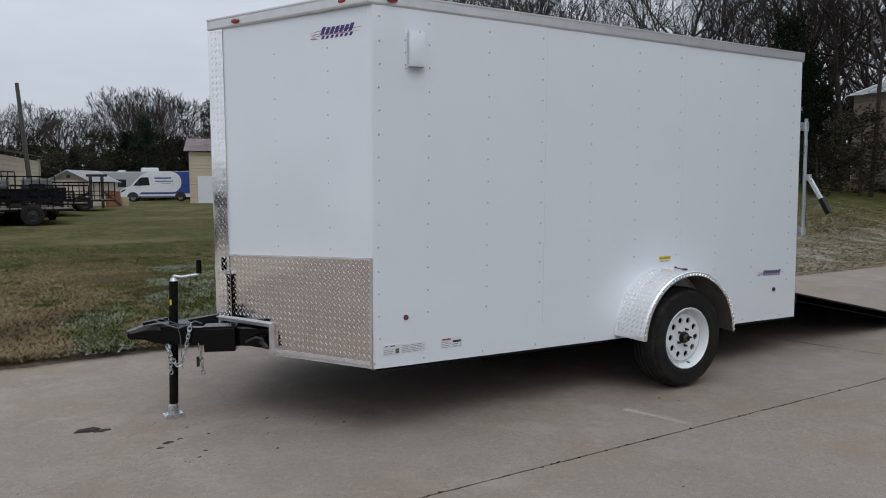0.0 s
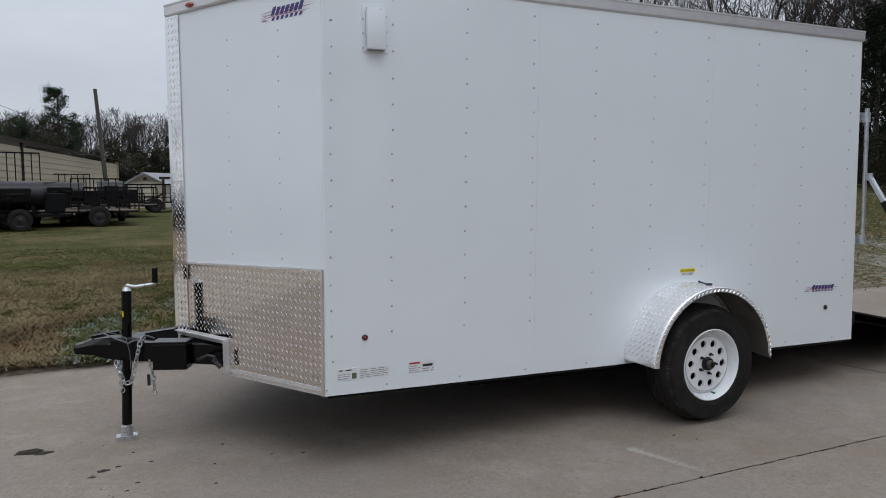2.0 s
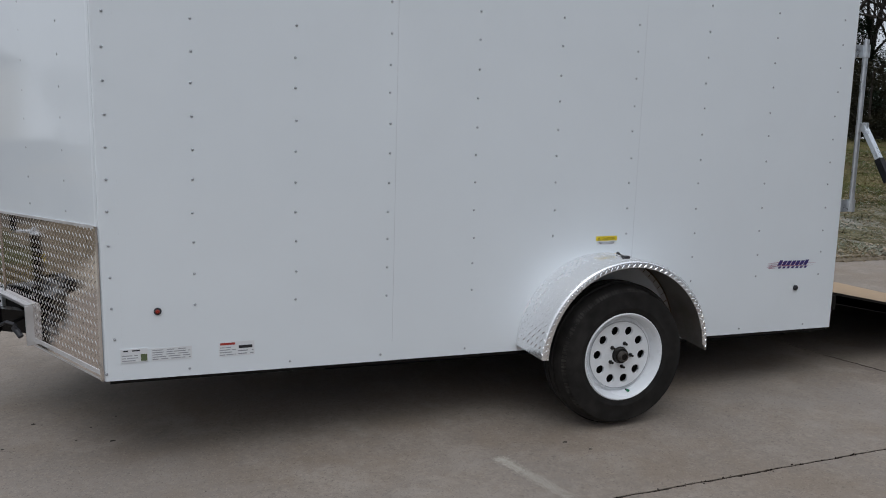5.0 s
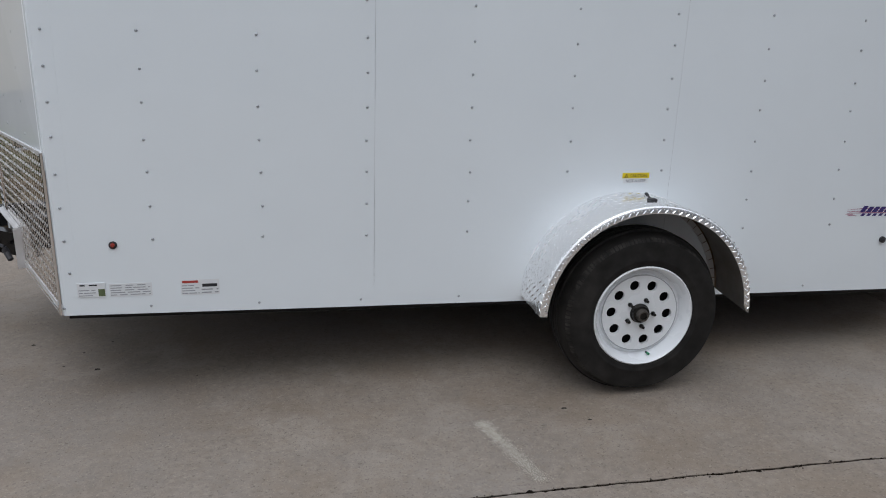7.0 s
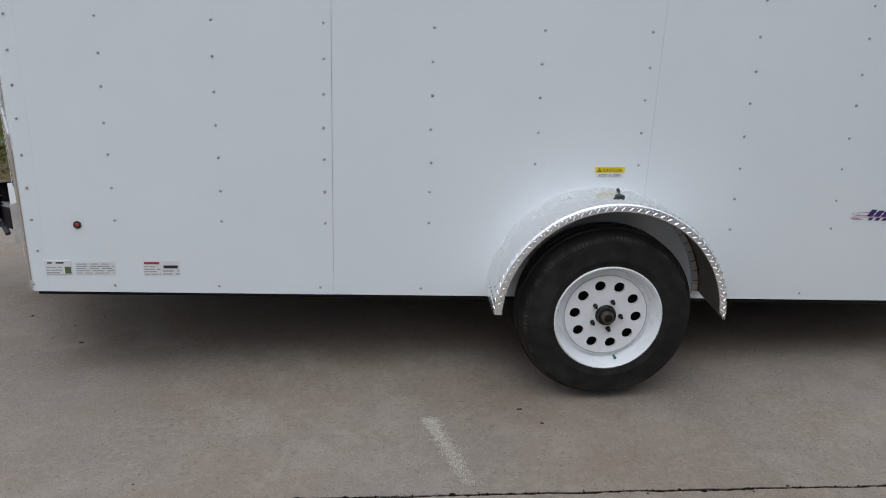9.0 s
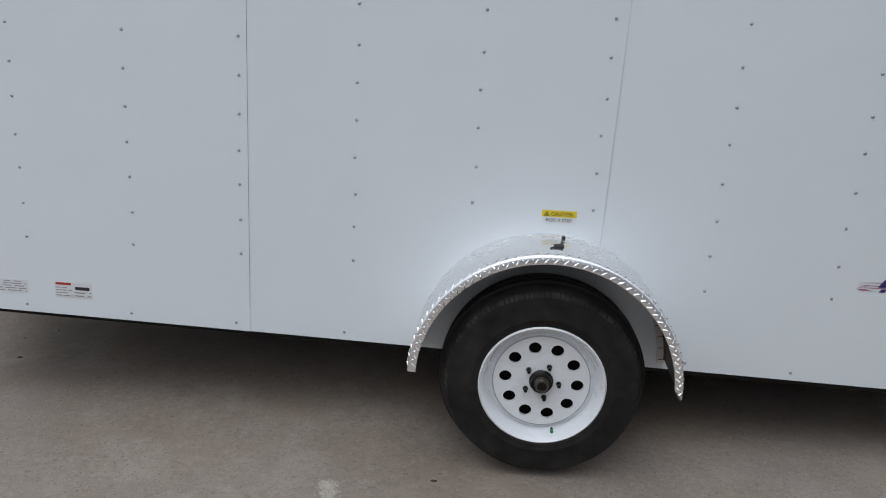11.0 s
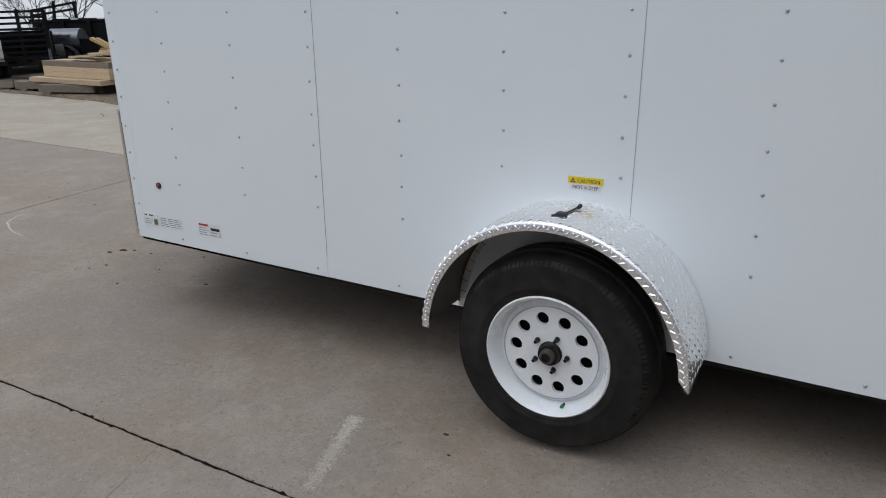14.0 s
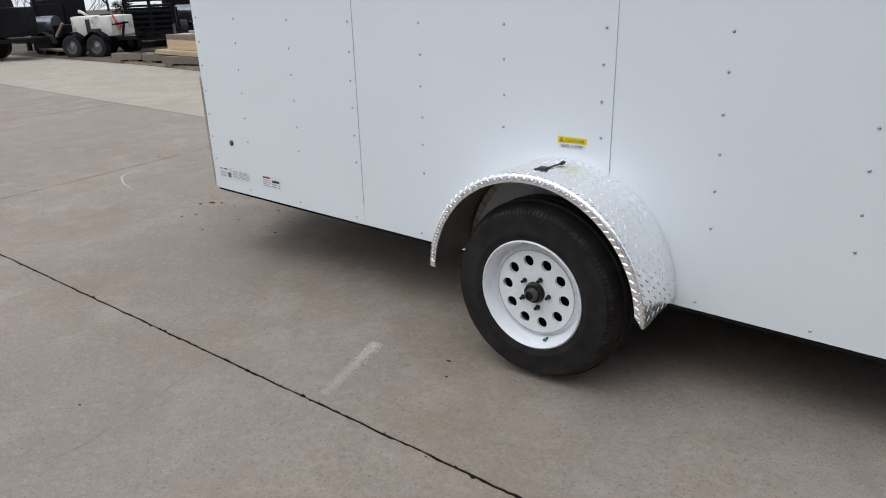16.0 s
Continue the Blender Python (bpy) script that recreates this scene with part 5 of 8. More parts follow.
def bare_tree_meshes(seed, height, limbs=13, kids=(5, 4, 3), fine=0.011, fork=0.34, lean=0.62, crooked=1.0, round_=0.40, girth=0.0175, sway=0.045):
    """A leafless tree with rising limbs in a rounded crown: the trunk in one mesh, the limbs and fine twigs in another."""
    rng = random.Random(seed)
    tv, tf, cv, cf = [], [], [], []

    def along(v, f, p, d, length, r0, r1, steps, bend, seg):
        out = []
        for s in range(steps):
            d = (d + Vector((rng.gauss(0, bend), rng.gauss(0, bend), rng.gauss(0.06, bend * 0.6)))).normalized()
            q = p + d * (length / steps)
            a, b = r0 + (r1 - r0) * s / steps, r0 + (r1 - r0) * (s + 1) / steps
            tube_into(v, f, p, q, a, b, seg)
            p = q
            out.append((p.copy(), d.copy(), b))
        return out

    def away(d, angle, turn):
        side_way = Matrix.Rotation(turn, 3, d) @ d.orthogonal().normalized()
        return (d * math.cos(angle) + side_way * math.sin(angle)).normalized()

    def branch(p, d, length, r, level):
        steps, bend, seg = ((5, 0.13, 4), (3, 0.17, 3), (2, 0.20, 3), (1, 0.1, 3))[level]
        # the crown's outline: what would reach past it stops short
        for _ in range(4):
            e = (p + d * length) / height
            if (e.x * e.x + e.y * e.y) / round_ ** 2 + ((e.z - 0.58) / 0.44) ** 2 < rng.uniform(0.85, 1.12):
                break
            length *= 0.72
        line = along(cv, cf, p, d, length, r, fine * 0.3 if level == 3 else max(fine * 0.7, r * 0.45), steps, bend * crooked, seg)
        if level == 3:
            return
        for k in range(kids[level]):
            at_, dd, rr = line[min(len(line) - 1, int((k + rng.random()) * len(line) / kids[level]))] if k else line[-1]
            nd = away(dd, rng.uniform(0.30, 0.85), rng.uniform(0, 6.28))
            nd = (nd + Vector((0, 0, 0.22))).normalized()
            branch(at_, nd, length * rng.uniform(0.40, 0.68), max(fine, rr * 0.72), level + 1)
    stem = along(tv, tf, Vector((0, 0, -0.2)), Vector((0, 0, 1)), height * 0.78, height * girth, height * min(girth, 0.004), 9, sway, 6)
    for k in range(limbs):
        f = fork + (1 - fork) * (k + rng.random() * 0.6) / limbs
        p, d, r = stem[min(8, int(f * 9))]
        nd = away(d, lean * rng.uniform(0.6, 1.25) * (1.1 - 0.2 * f), k * 2.4 + rng.uniform(-0.5, 0.5))
        branch(p, nd, height * rng.uniform(0.26, 0.44) * (0.72 + 0.42 * math.sin(math.pi * min(1, f))), r * 0.68, 0)
    k = height / max(v.z for v in cv)
    made = []
    for nm, v, f in (("trunk", tv, tf), ("crown", cv, cf)):
        me = bpy.data.meshes.new(nm)
        me.from_pydata([q * k for q in v], [], f)
        made.append(me)
    return made


def clump_mesh(name, centres, size, count, seed, flat=0.6, loose=0.42):
    """Needle or leaf sprays: small crossed blades scattered round each centre."""
    rng = random.Random(seed)
    verts, faces = [], []
    for c, s in centres:
        for _ in range(count):
            p = c + Vector((rng.gauss(0, loose), rng.gauss(0, loose), rng.gauss(0, loose * flat))) * s
            d = Vector((rng.gauss(0, 1), rng.gauss(0, 1), rng.gauss(0, 0.6))).normalized()
            w = d.orthogonal().normalized() * size * rng.uniform(0.18, 0.4)
            d = d * size * rng.uniform(0.6, 1.3)
            k = len(verts)
            verts += [p - w, p + w * 0.6 + d * 0.5, p + d, p - w * 0.8 + d * 0.5]
            faces.append((k, k + 1, k + 2, k + 3))
    me = bpy.data.meshes.new(name)
    me.from_pydata(verts, [], faces)
    return me


TREES = [bare_tree_meshes(sd, 10.0, 14, (5, 4, 4), 0.0165, fk, ln, 0.75, 0.40, 0.0125) for sd, fk, ln in ((11, 0.36, 0.82), (12, 0.30, 0.95), (13, 0.42, 0.70), (14, 0.34, 0.88))]
NEAR_TREES = [bare_tree_meshes(sd, 10.0, 15, (6, 5, 3), 0.008, fk, ln, 1.25, 0.46, 0.0135) for sd, fk, ln in ((31, 0.22, 0.80), (32, 0.30, 0.72), (33, 0.18, 0.92))]
SLENDER_TREE = bare_tree_meshes(34, 10.0, 7, (4, 3, 2), 0.008, 0.5, 0.5, 1.5, 0.2, 0.0085, 0.02)


def plant(kind, x, y, height, turn, label, group, materials, name="tree"):
    z = land(x, y)
    t = thing(name, Matrix.Translation((x, y, z)), label, "tree", group)
    m = Matrix.Translation((x, y, z)) @ Matrix.Rotation(turn, 4, "Z") @ Matrix.Scale(height / 10.0, 4)
    for me, ma in zip(kind, materials):
        if not me.materials:
            me.materials.append(ma)
        ob = new(me.name.split(".")[0], me)
        ob.parent, ob.matrix_parent_inverse = t, Matrix.Translation((x, y, z)).inverted()
        ob.matrix_basis = m
    return t


def polar(eye, heading, dist):
    a = radians(heading)
    return eye[0] + dist * math.sin(a), eye[1] + dist * math.cos(a)


def build_trees():
    rng = random.Random(21)
    for i in range(68):
        hd = -13 + (i % 52) * 0.62 + rng.uniform(-0.4, 0.4)
        d = rng.uniform(78, 104) if i < 52 else rng.uniform(108, 130)
        x, y = polar((0.6, 0.2), hd, d)
        hgt = rng.uniform(8.4, 10.6) + (2.6 if 6 < hd < 11 else -0.5 if hd < -4 else 0.4 if hd > 11 else 0)
        plant(TREES[i % 4], x, y, hgt * d / 90, rng.uniform(0, 6), "tall bare winter tree with dense dark twigs", "woods behind the field", (M_BARK, M_BARK))
    for i in range(21):
        hd = 29 + i % 17 * 2.3 + rng.uniform(-0.6, 0.6) + (1.1 if i > 16 else 0)
        d = rng.uniform(32, 54)
        x, y = polar((0.6, 0.2), hd, d)
        plant(NEAR_TREES[i % 3], x, y, rng.uniform(12, 16), rng.uniform(0, 6), "bare winter tree with dark branching limbs", "trees on the bank", (M_BARK, M_BARK))
    for i in range(7):
        x, y = polar((0.4, 0.1), 54.5 + i * 1.4 + rng.uniform(-0.3, 0.3), rng.uniform(36, 62))
        plant(NEAR_TREES[i % 3], x, y, rng.uniform(10, 14), rng.uniform(0, 6), "bare winter tree with dark branching limbs", "trees on the bank", (M_BARK, M_BARK))
    x, y = polar((0.19, 0.01), 60.9, 26.5)
    plant(SLENDER_TREE, x, y, 9.5, 2.0, "slender bare tree standing before the shed", "trees on the bank", (M_BARK, M_BARK))
    for i in range(10):
        hd = -76 + i * 2.9 + rng.uniform(-0.8, 0.8)
        d = rng.uniform(60, 85)
        x, y = polar((5, 1.3), hd, d)
        plant(TREES[(i + 1) % 4], x, y, rng.uniform(8, 11), rng.uniform(0, 6), "bare winter tree beyond the stored trailers", "trees beyond the yard", (M_BARK, M_BARK))


def evergreen(seed, bottom, wide, taper, count=150, blades=76, size=0.21):
    rng = random.Random(seed)
    tv, tf = [], []
    tube_into(tv, tf, Vector((0, 0, -0.2)), Vector((0.05, 0, 9.6)), 0.22, 0.04, 7)
    me = bpy.data.meshes.new("trunk")
    me.from_pydata(tv, [], tf)
    centres = []
    for i in range(count):
        f = rng.random()
        z = bottom + (9.8 - bottom) * f
        rad = wide * (1 - f) ** taper * rng.uniform(0.55, 1.05) + 0.15
        a = rng.uniform(0, 2 * math.pi)
        centres.append((Vector((rad * math.cos(a) * rng.random() ** 0.4, rad * math.sin(a), z)), rng.uniform(0.7, 1.3)))
    return me, clump_mesh("crown", centres, size, blades, seed, 0.7)


def pine(seed):
    rng = random.Random(seed)
    tv, tf = [], []
    tube_into(tv, tf, Vector((0, 0, -0.2)), Vector((0.2, 0.1, 9.3)), 0.2, 0.05, 7)
    centres = []
    for i in range(42):
        f = rng.random()
        z = 4.6 + 5.0 * f
        a = rng.uniform(0, 2 * math.pi)
        rad = (1.9 - 1.2 * f) * rng.uniform(0.4, 1.1)
        c = Vector((rad * math.cos(a), rad * math.sin(a), z))
        tube_into(tv, tf, Vector((0.1, 0.05, z - 0.4)), c, 0.05, 0.015, 4)
        centres.append((c, rng.uniform(0.6, 1.05)))
    me = bpy.data.meshes.new("trunk")
    me.from_pydata(tv, [], tf)
    return me, clump_mesh("crown", centres, 0.17, 150, seed, 0.7, 0.25)


def build_evergreens():
    rng = random.Random(5)
    cedars = [evergreen(41, 0.4, 2.3, 0.75, 150, 90, 0.18), evergreen(42, 0.3, 3.0, 0.6, 150, 90, 0.18)]
    far_cedars = [evergreen(43, 0.4, 2.3, 0.75, 110, 46, 0.3), evergreen(44, 0.3, 3.0, 0.6, 110, 46, 0.3)]
    brush = [evergreen(61, 0.2, 4.6, 0.35, 80, 44, 0.42), evergreen(62, 0.2, 5.4, 0.3, 80, 44, 0.42)]
    for i in range(46):
        hd, d = -12 + i * 0.6 + rng.uniform(-0.4, 0.4), rng.uniform(74, 90)
        x, y = polar((0.6, 0.2), hd, d)
        plant(brush[i % 2], x, y, rng.uniform(4.6, 7.4) * (0.84 if hd < -1 else 1), rng.uniform(0, 6), "dark leafless undergrowth at the foot of the woods", "undergrowth behind the field", (M_BARK, M_BRUSH), "bush")
    for i in range(18):
        hd, d = -80 + i * 1.9 + rng.uniform(-0.7, 0.7), rng.uniform(52, 70)
        x, y = polar((5, 1.3), hd, d)
        plant(brush[i % 2], x, y, rng.uniform(2.0, 3.2), rng.uniform(0, 6), "dark leafless undergrowth beyond the yard", "undergrowth beyond the yard", (M_BARK, M_BRUSH), "bush")
    for i in range(22):
        hd, d = 38 + i * 1.15 + rng.uniform(-0.4, 0.4), rng.uniform(44, 56)
        x, y = polar((0.4, 0.1), hd, d)
        plant(brush[i % 2], x, y, rng.uniform(3.6, 5.4), rng.uniform(0, 6), "dark tangled undergrowth on the wooded bank", "undergrowth on the bank", (M_BARK, M_BRUSH), "bush")
    for i in range(12):
        hd, d = 41 + i * 1.5 + rng.uniform(-0.3, 0.3), rng.uniform(24.5, 27.5)
        x, y = polar((0.4, 0.1), hd, d)
        plant(brush[i % 2], x, y, rng.uniform(1.5, 2.3), rng.uniform(0, 6), "dark low scrub along the edge of the bank", "scrub on the bank", (M_BARK, M_BRUSH), "bush")
    for hd, d, hgt in ((60.2, 26.2, 2.7), (59.0, 27.5, 2.4)):
        x, y = polar((0.4, 0.1), hd, d)
        plant(brush[0], x, y, hgt, rng.uniform(0, 6), "dark scrub at the corner of the shed", "scrub on the bank", (M_BARK, M_BRUSH), "bush")
    for hd, d, hgt in ((55.6, 31, 6.3), (57.2, 33, 5.0), (53.0, 33, 4.8), (50.4, 34, 4.6), (48.0, 35, 4.4), (45.5, 36, 4.4), (42.5, 37, 4.4), (57.4, 42, 5), (59.5, 47, 4.6)):
        x, y = polar((0.4, 0.1), hd, d)
        plant(cedars[rng.randrange(2)], x, y, hgt, rng.uniform(0, 6), "dark green cedar with dense foliage to the ground", "cedars on the bank", (M_BARK, M_CEDAR), "cedar_tree")
    for hd, d, hgt in ((8.0, 76, 8.2), (6.9, 77, 6.6), (2.2, 80, 5.5), (3.3, 82, 5.0), (0.4, 84, 5), (4.6, 84, 5.5), (10.2, 82, 6), (12, 80, 5), (13.5, 82, 5), (5.8, 82, 5), (9.2, 84, 6), (1.2, 85, 5), (-1, 85, 5)):
        x, y = polar((0.4, 0.1), hd, d)
        plant(far_cedars[rng.randrange(2)], x, y, hgt, rng.uniform(0, 6), "dark cedar at the edge of the woods", "cedars by the field", (M_BARK, M_CEDAR), "cedar_tree")
    pines = [pine(51), pine(52)]
    for hd, d, hgt in ((-3.3, 78, 11.2), (-5.6, 80, 8.6), (-7.0, 76, 7.4), (-8.6, 78, 9), (-4.6, 86, 7.5), (12.6, 92, 12.5), (13.2, 94, 12.2), (-2.4, 84, 8)):
        x, y = polar((1.1, 0.3), hd, d)
        plant(pines[rng.randrange(2)], x, y, hgt, rng.uniform(0, 6), "tall pine with clumped green needles", "pines behind the field", (M_BARK, M_PINEFOL), "pine_tree")


# ---- buildings ----
def sided_wall(parent, a, b, z0, z1, material, course=0.23, name="siding_board"):
    """Lapped horizontal siding between two places in plan, board by board."""
    a, b = Vector((*a, 0)), Vector((*b, 0))
    d = (b - a).normalized()
    n = Vector((d.y, -d.x, 0))
    ln = (b - a).length
    bm = bmesh.new()
    vs = [bm.verts.new(p) for p in ((0, 0.0, course), (0, -0.022, 0.012), (0, -0.006, 0), (ln, 0.0, course), (ln, -0.022, 0.012), (ln, -0.006, 0), (0, 0.05, course), (0, 0.05, 0), (ln, 0.05, course), (ln, 0.05, 0))]
    for f in ((0, 3, 4, 1), (1, 4, 5, 2), (2, 5, 9, 7), (0, 6, 8, 3), (6, 7, 9, 8), (0, 1, 2, 7, 6), (3, 8, 9, 5, 4)):
        bm.faces.new([vs[i] for i in f])
    me = bpy.data.meshes.new(name)
    bmesh.ops.recalc_face_normals(bm, faces=bm.faces)
    bm.to_mesh(me)
    bm.free()
    me.materials.append(material)
    inv = parent_world(parent).inverted()
    for k in range(int((z1 - z0) / course + 0.5)):
        ob = new(name, me)
        ob.parent, ob.matrix_parent_inverse = parent, inv
        ob.matrix_basis = Matrix.Translation((a.x, a.y, z0 + k * course)) @ Matrix.Rotation(math.atan2(d.y, d.x), 4, "Z")


def build_left_building():
    a, b = Vector((-4.9, 17.0, 0)), Vector((1.25, 47.0, 0))
    d = (b - a).normalized()
    n = Vector((-d.y, d.x, 0))
    z0, z1 = 0.1, 3.2
    t = thing("storage_building", (a.x, a.y, z0), "long tan metal-sided building with a brown roof edge", "building")
    sided_wall(t, (a.x, a.y), (b.x, b.y), z0, z1, M_SIDING)
    c = b + n * 9
    sided_wall(t, (b.x, b.y), (c.x, c.y), z0, z1, M_SIDING)
    e = a + n * 9
    core = wall_plate([(q.x, q.y, z0) for q in (a + n * 0.1, b + n * 0.1, c, e)], 0.05, (0, 0, 1))
    part("floor_slab", core, M_CONC, t)
    for p, q in ((c, e), (e, a)):
        part("wall", beamed((p.x, p.y, (z0 + z1) / 2), (q.x, q.y, (z0 + z1) / 2), 0.1, z1 - z0), M_SIDING, t)
    r0, r1 = a - n * 0.25 - d * 0.3, b - n * 0.25 + d * 0.35
    ridge0, ridge1 = r0 + n * 5, r1 + n * 5
    far0, far1 = r0 + n * 9.6, r1 + n * 9.6
    bm = bmesh.new()
    vs = [bm.verts.new((q.x, q.y, z)) for q, z in ((r0, z1 + 0.12), (r1, z1 + 0.12), (ridge1, z1 + 0.95), (ridge0, z1 + 0.95), (far1, z1 + 0.1), (far0, z1 + 0.1))]
    bm.faces.new((vs[0], vs[1], vs[2], vs[3]))
    bm.faces.new((vs[3], vs[2], vs[4], vs[5]))
    bmesh.ops.solidify(bm, geom=bm.faces[:], thickness=0.12)
    part("roof", bm, M_ROOF, t, "brown metal roof")
    for f in (0.465,):
        q = a + (b - a) * f - n * 0.03
        part("downpipe", rodded((q.x, q.y, z0 + 0.1), (q.x, q.y, z1 + 0.05), 0.06, seg=8), M_BARK, t)
    for f in (0.0, 1.0):
        q = a + (b - a) * f - n * 0.03
        part("corner_trim", boxed((q.x - 0.08, q.y - 0.06, z0), (q.x + 0.08, q.y + 0.06, z1)), M_SIDING, t)


def build_right_building():
    a = Vector((*polar((0.19, 0.0), 59.7, 29), 0))
    b = Vector((*polar((0.19, 0.0), 72, 26), 0))
    z0 = land(a.x, a.y) - 0.05
    z1 = z0 + 3.2
    d = (b - a).normalized()
    n = Vector((-d.y, d.x, 0))
    n = n if n.x > 0 else -n
    t = thing("shed", (a.x, a.y, z0), "weathered tan sided shed, darkened for tree shade, with a pale metal roof", "shed")
    c, e = a + n * 6, b + n * 6
    sided_wall(t, (a.x, a.y), (b.x, b.y), z0, z1, M_SIDING2)
    sided_wall(t, (c.x, c.y), (a.x, a.y), z0, z1, M_SIDING2)
    for p, q in ((c, e), (e, b)):
        part("wall", beamed((p.x, p.y, (z0 + z1) / 2), (q.x, q.y, (z0 + z1) / 2), 0.1, z1 - z0), M_SIDING2, t)
    bm = bmesh.new()
    r0, r1 = a - d * 0.15 - n * 0.3, b - n * 0.3
    vs = [bm.verts.new((q.x, q.y, z)) for q, z in ((r0, z1), (r1, z1), (r1 + n * 3.4, z1 + 1.0), (r0 + n * 3.4, z1 + 1.0), (r1 + n * 6.9, z1), (r0 + n * 6.9, z1))]
    bm.faces.new((vs[0], vs[1], vs[2], vs[3]))
    bm.faces.new((vs[3], vs[2], vs[4], vs[5]))
    bmesh.ops.solidify(bm, geom=bm.faces[:], thickness=0.07)
    part("roof", bm, M_ROOFW, t, "pale galvanised roof")
    for k in range(14):
        p = r0 + d * (0.4 + k * 0.45)
        part("roof_rib", beamed((p.x, p.y, z1 + 0.06), (p.x + n.x * 3.4, p.y + n.y * 3.4, z1 + 1.06), 0.05, 0.05), M_ROOFW, t)


def small_house(name, hd0, hd1, dist, wall_h, roof_h, eye, label, wall_mat, roof_mat, deep=4.0, gable=False, door=False, corners=None):
    a, b = [Vector((*c, 0)) for c in corners] if corners else (Vector((*polar(eye, hd0, dist), 0)), Vector((*polar(eye, hd1, dist), 0)))
    d = (b - a).normalized()
    n = Vector((-d.y, d.x, 0))
    z0 = land(a.x, a.y) - 0.03
    z1 = z0 + wall_h
    t = thing(name, (a.x, a.y, z0), label, "shed")
    c, e = a + n * deep, b + n * deep
    sided_wall(t, (a.x, a.y), (b.x, b.y), z0, z1, wall_mat)
    sided_wall(t, (c.x, c.y), (a.x, a.y), z0, z1, wall_mat)
    for p, q in ((c, e), (e, b)):
        part("wall", beamed((p.x, p.y, (z0 + z1) / 2), (q.x, q.y, (z0 + z1) / 2), 0.08, z1 - z0), wall_mat, t)
    bm = bmesh.new()
    if gable:
        m0 = (a + b) / 2
        vs = [bm.verts.new((q.x, q.y, z)) for q, z in ((a - d * 0.3 - n * 0.3, z1 - 0.1), (m0 - n * 0.3, z1 + roof_h), (b + d * 0.3 - n * 0.3, z1 - 0.1), (c - d * 0.3, z1 - 0.1), (m0 + n * deep, z1 + roof_h), (e + d * 0.3, z1 - 0.1))]
        bm.faces.new((vs[0], vs[1], vs[4], vs[3]))
        bm.faces.new((vs[1], vs[2], vs[5], vs[4]))
        g = bmesh.new()
        gv = [g.verts.new((q.x, q.y, z)) for q, z in ((a, z1), (b, z1), (m0, z1 + roof_h - 0.05))]
        g.faces.new(gv)
        bmesh.ops.solidify(g, geom=g.faces[:], thickness=0.06)
        part("gable", g, wall_mat, t)
    else:
        vs = [bm.verts.new((q.x, q.y, z)) for q, z in ((a - d * 0.35 - n * 0.3, z1), (b + d * 0.35 - n * 0.3, z1), (e + d * 0.35, z1 + roof_h), (c - d * 0.35, z1 + roof_h))]
        bm.faces.new(vs)
    bmesh.ops.solidify(bm, geom=bm.faces[:], thickness=0.08)
    part("roof", bm, roof_mat, t)
    if not gable:
        k = int((b - a).length / 0.45)
        for i in range(k + 1):
            p = a + d * (i * 0.45) - n * 0.3
            part("roof_rib", beamed((p.x, p.y, z1 + 0.06), (p.x + n.x * (deep + 0.3), p.y + n.y * (deep + 0.3), z1 + roof_h + 0.06), 0.06, 0.05), roof_mat, t)
    if door:
        p, q = a + d * 0.55 - n * 0.03, a + d * 1.75 - n * 0.03
        part("door", beamed((p.x, p.y, z0 + 1.0), (q.x, q.y, z0 + 1.0), 0.08, 2.0), M_LABEL, t, "white door")
    else:
        m0 = (a + b) / 2 - n * 0.03
        part("vent", boxed((m0.x - 0.12, m0.y - 0.03, z1 + 0.15), (m0.x + 0.12, m0.y + 0.03, z1 + 0.35)), M_INK, t)
    return t


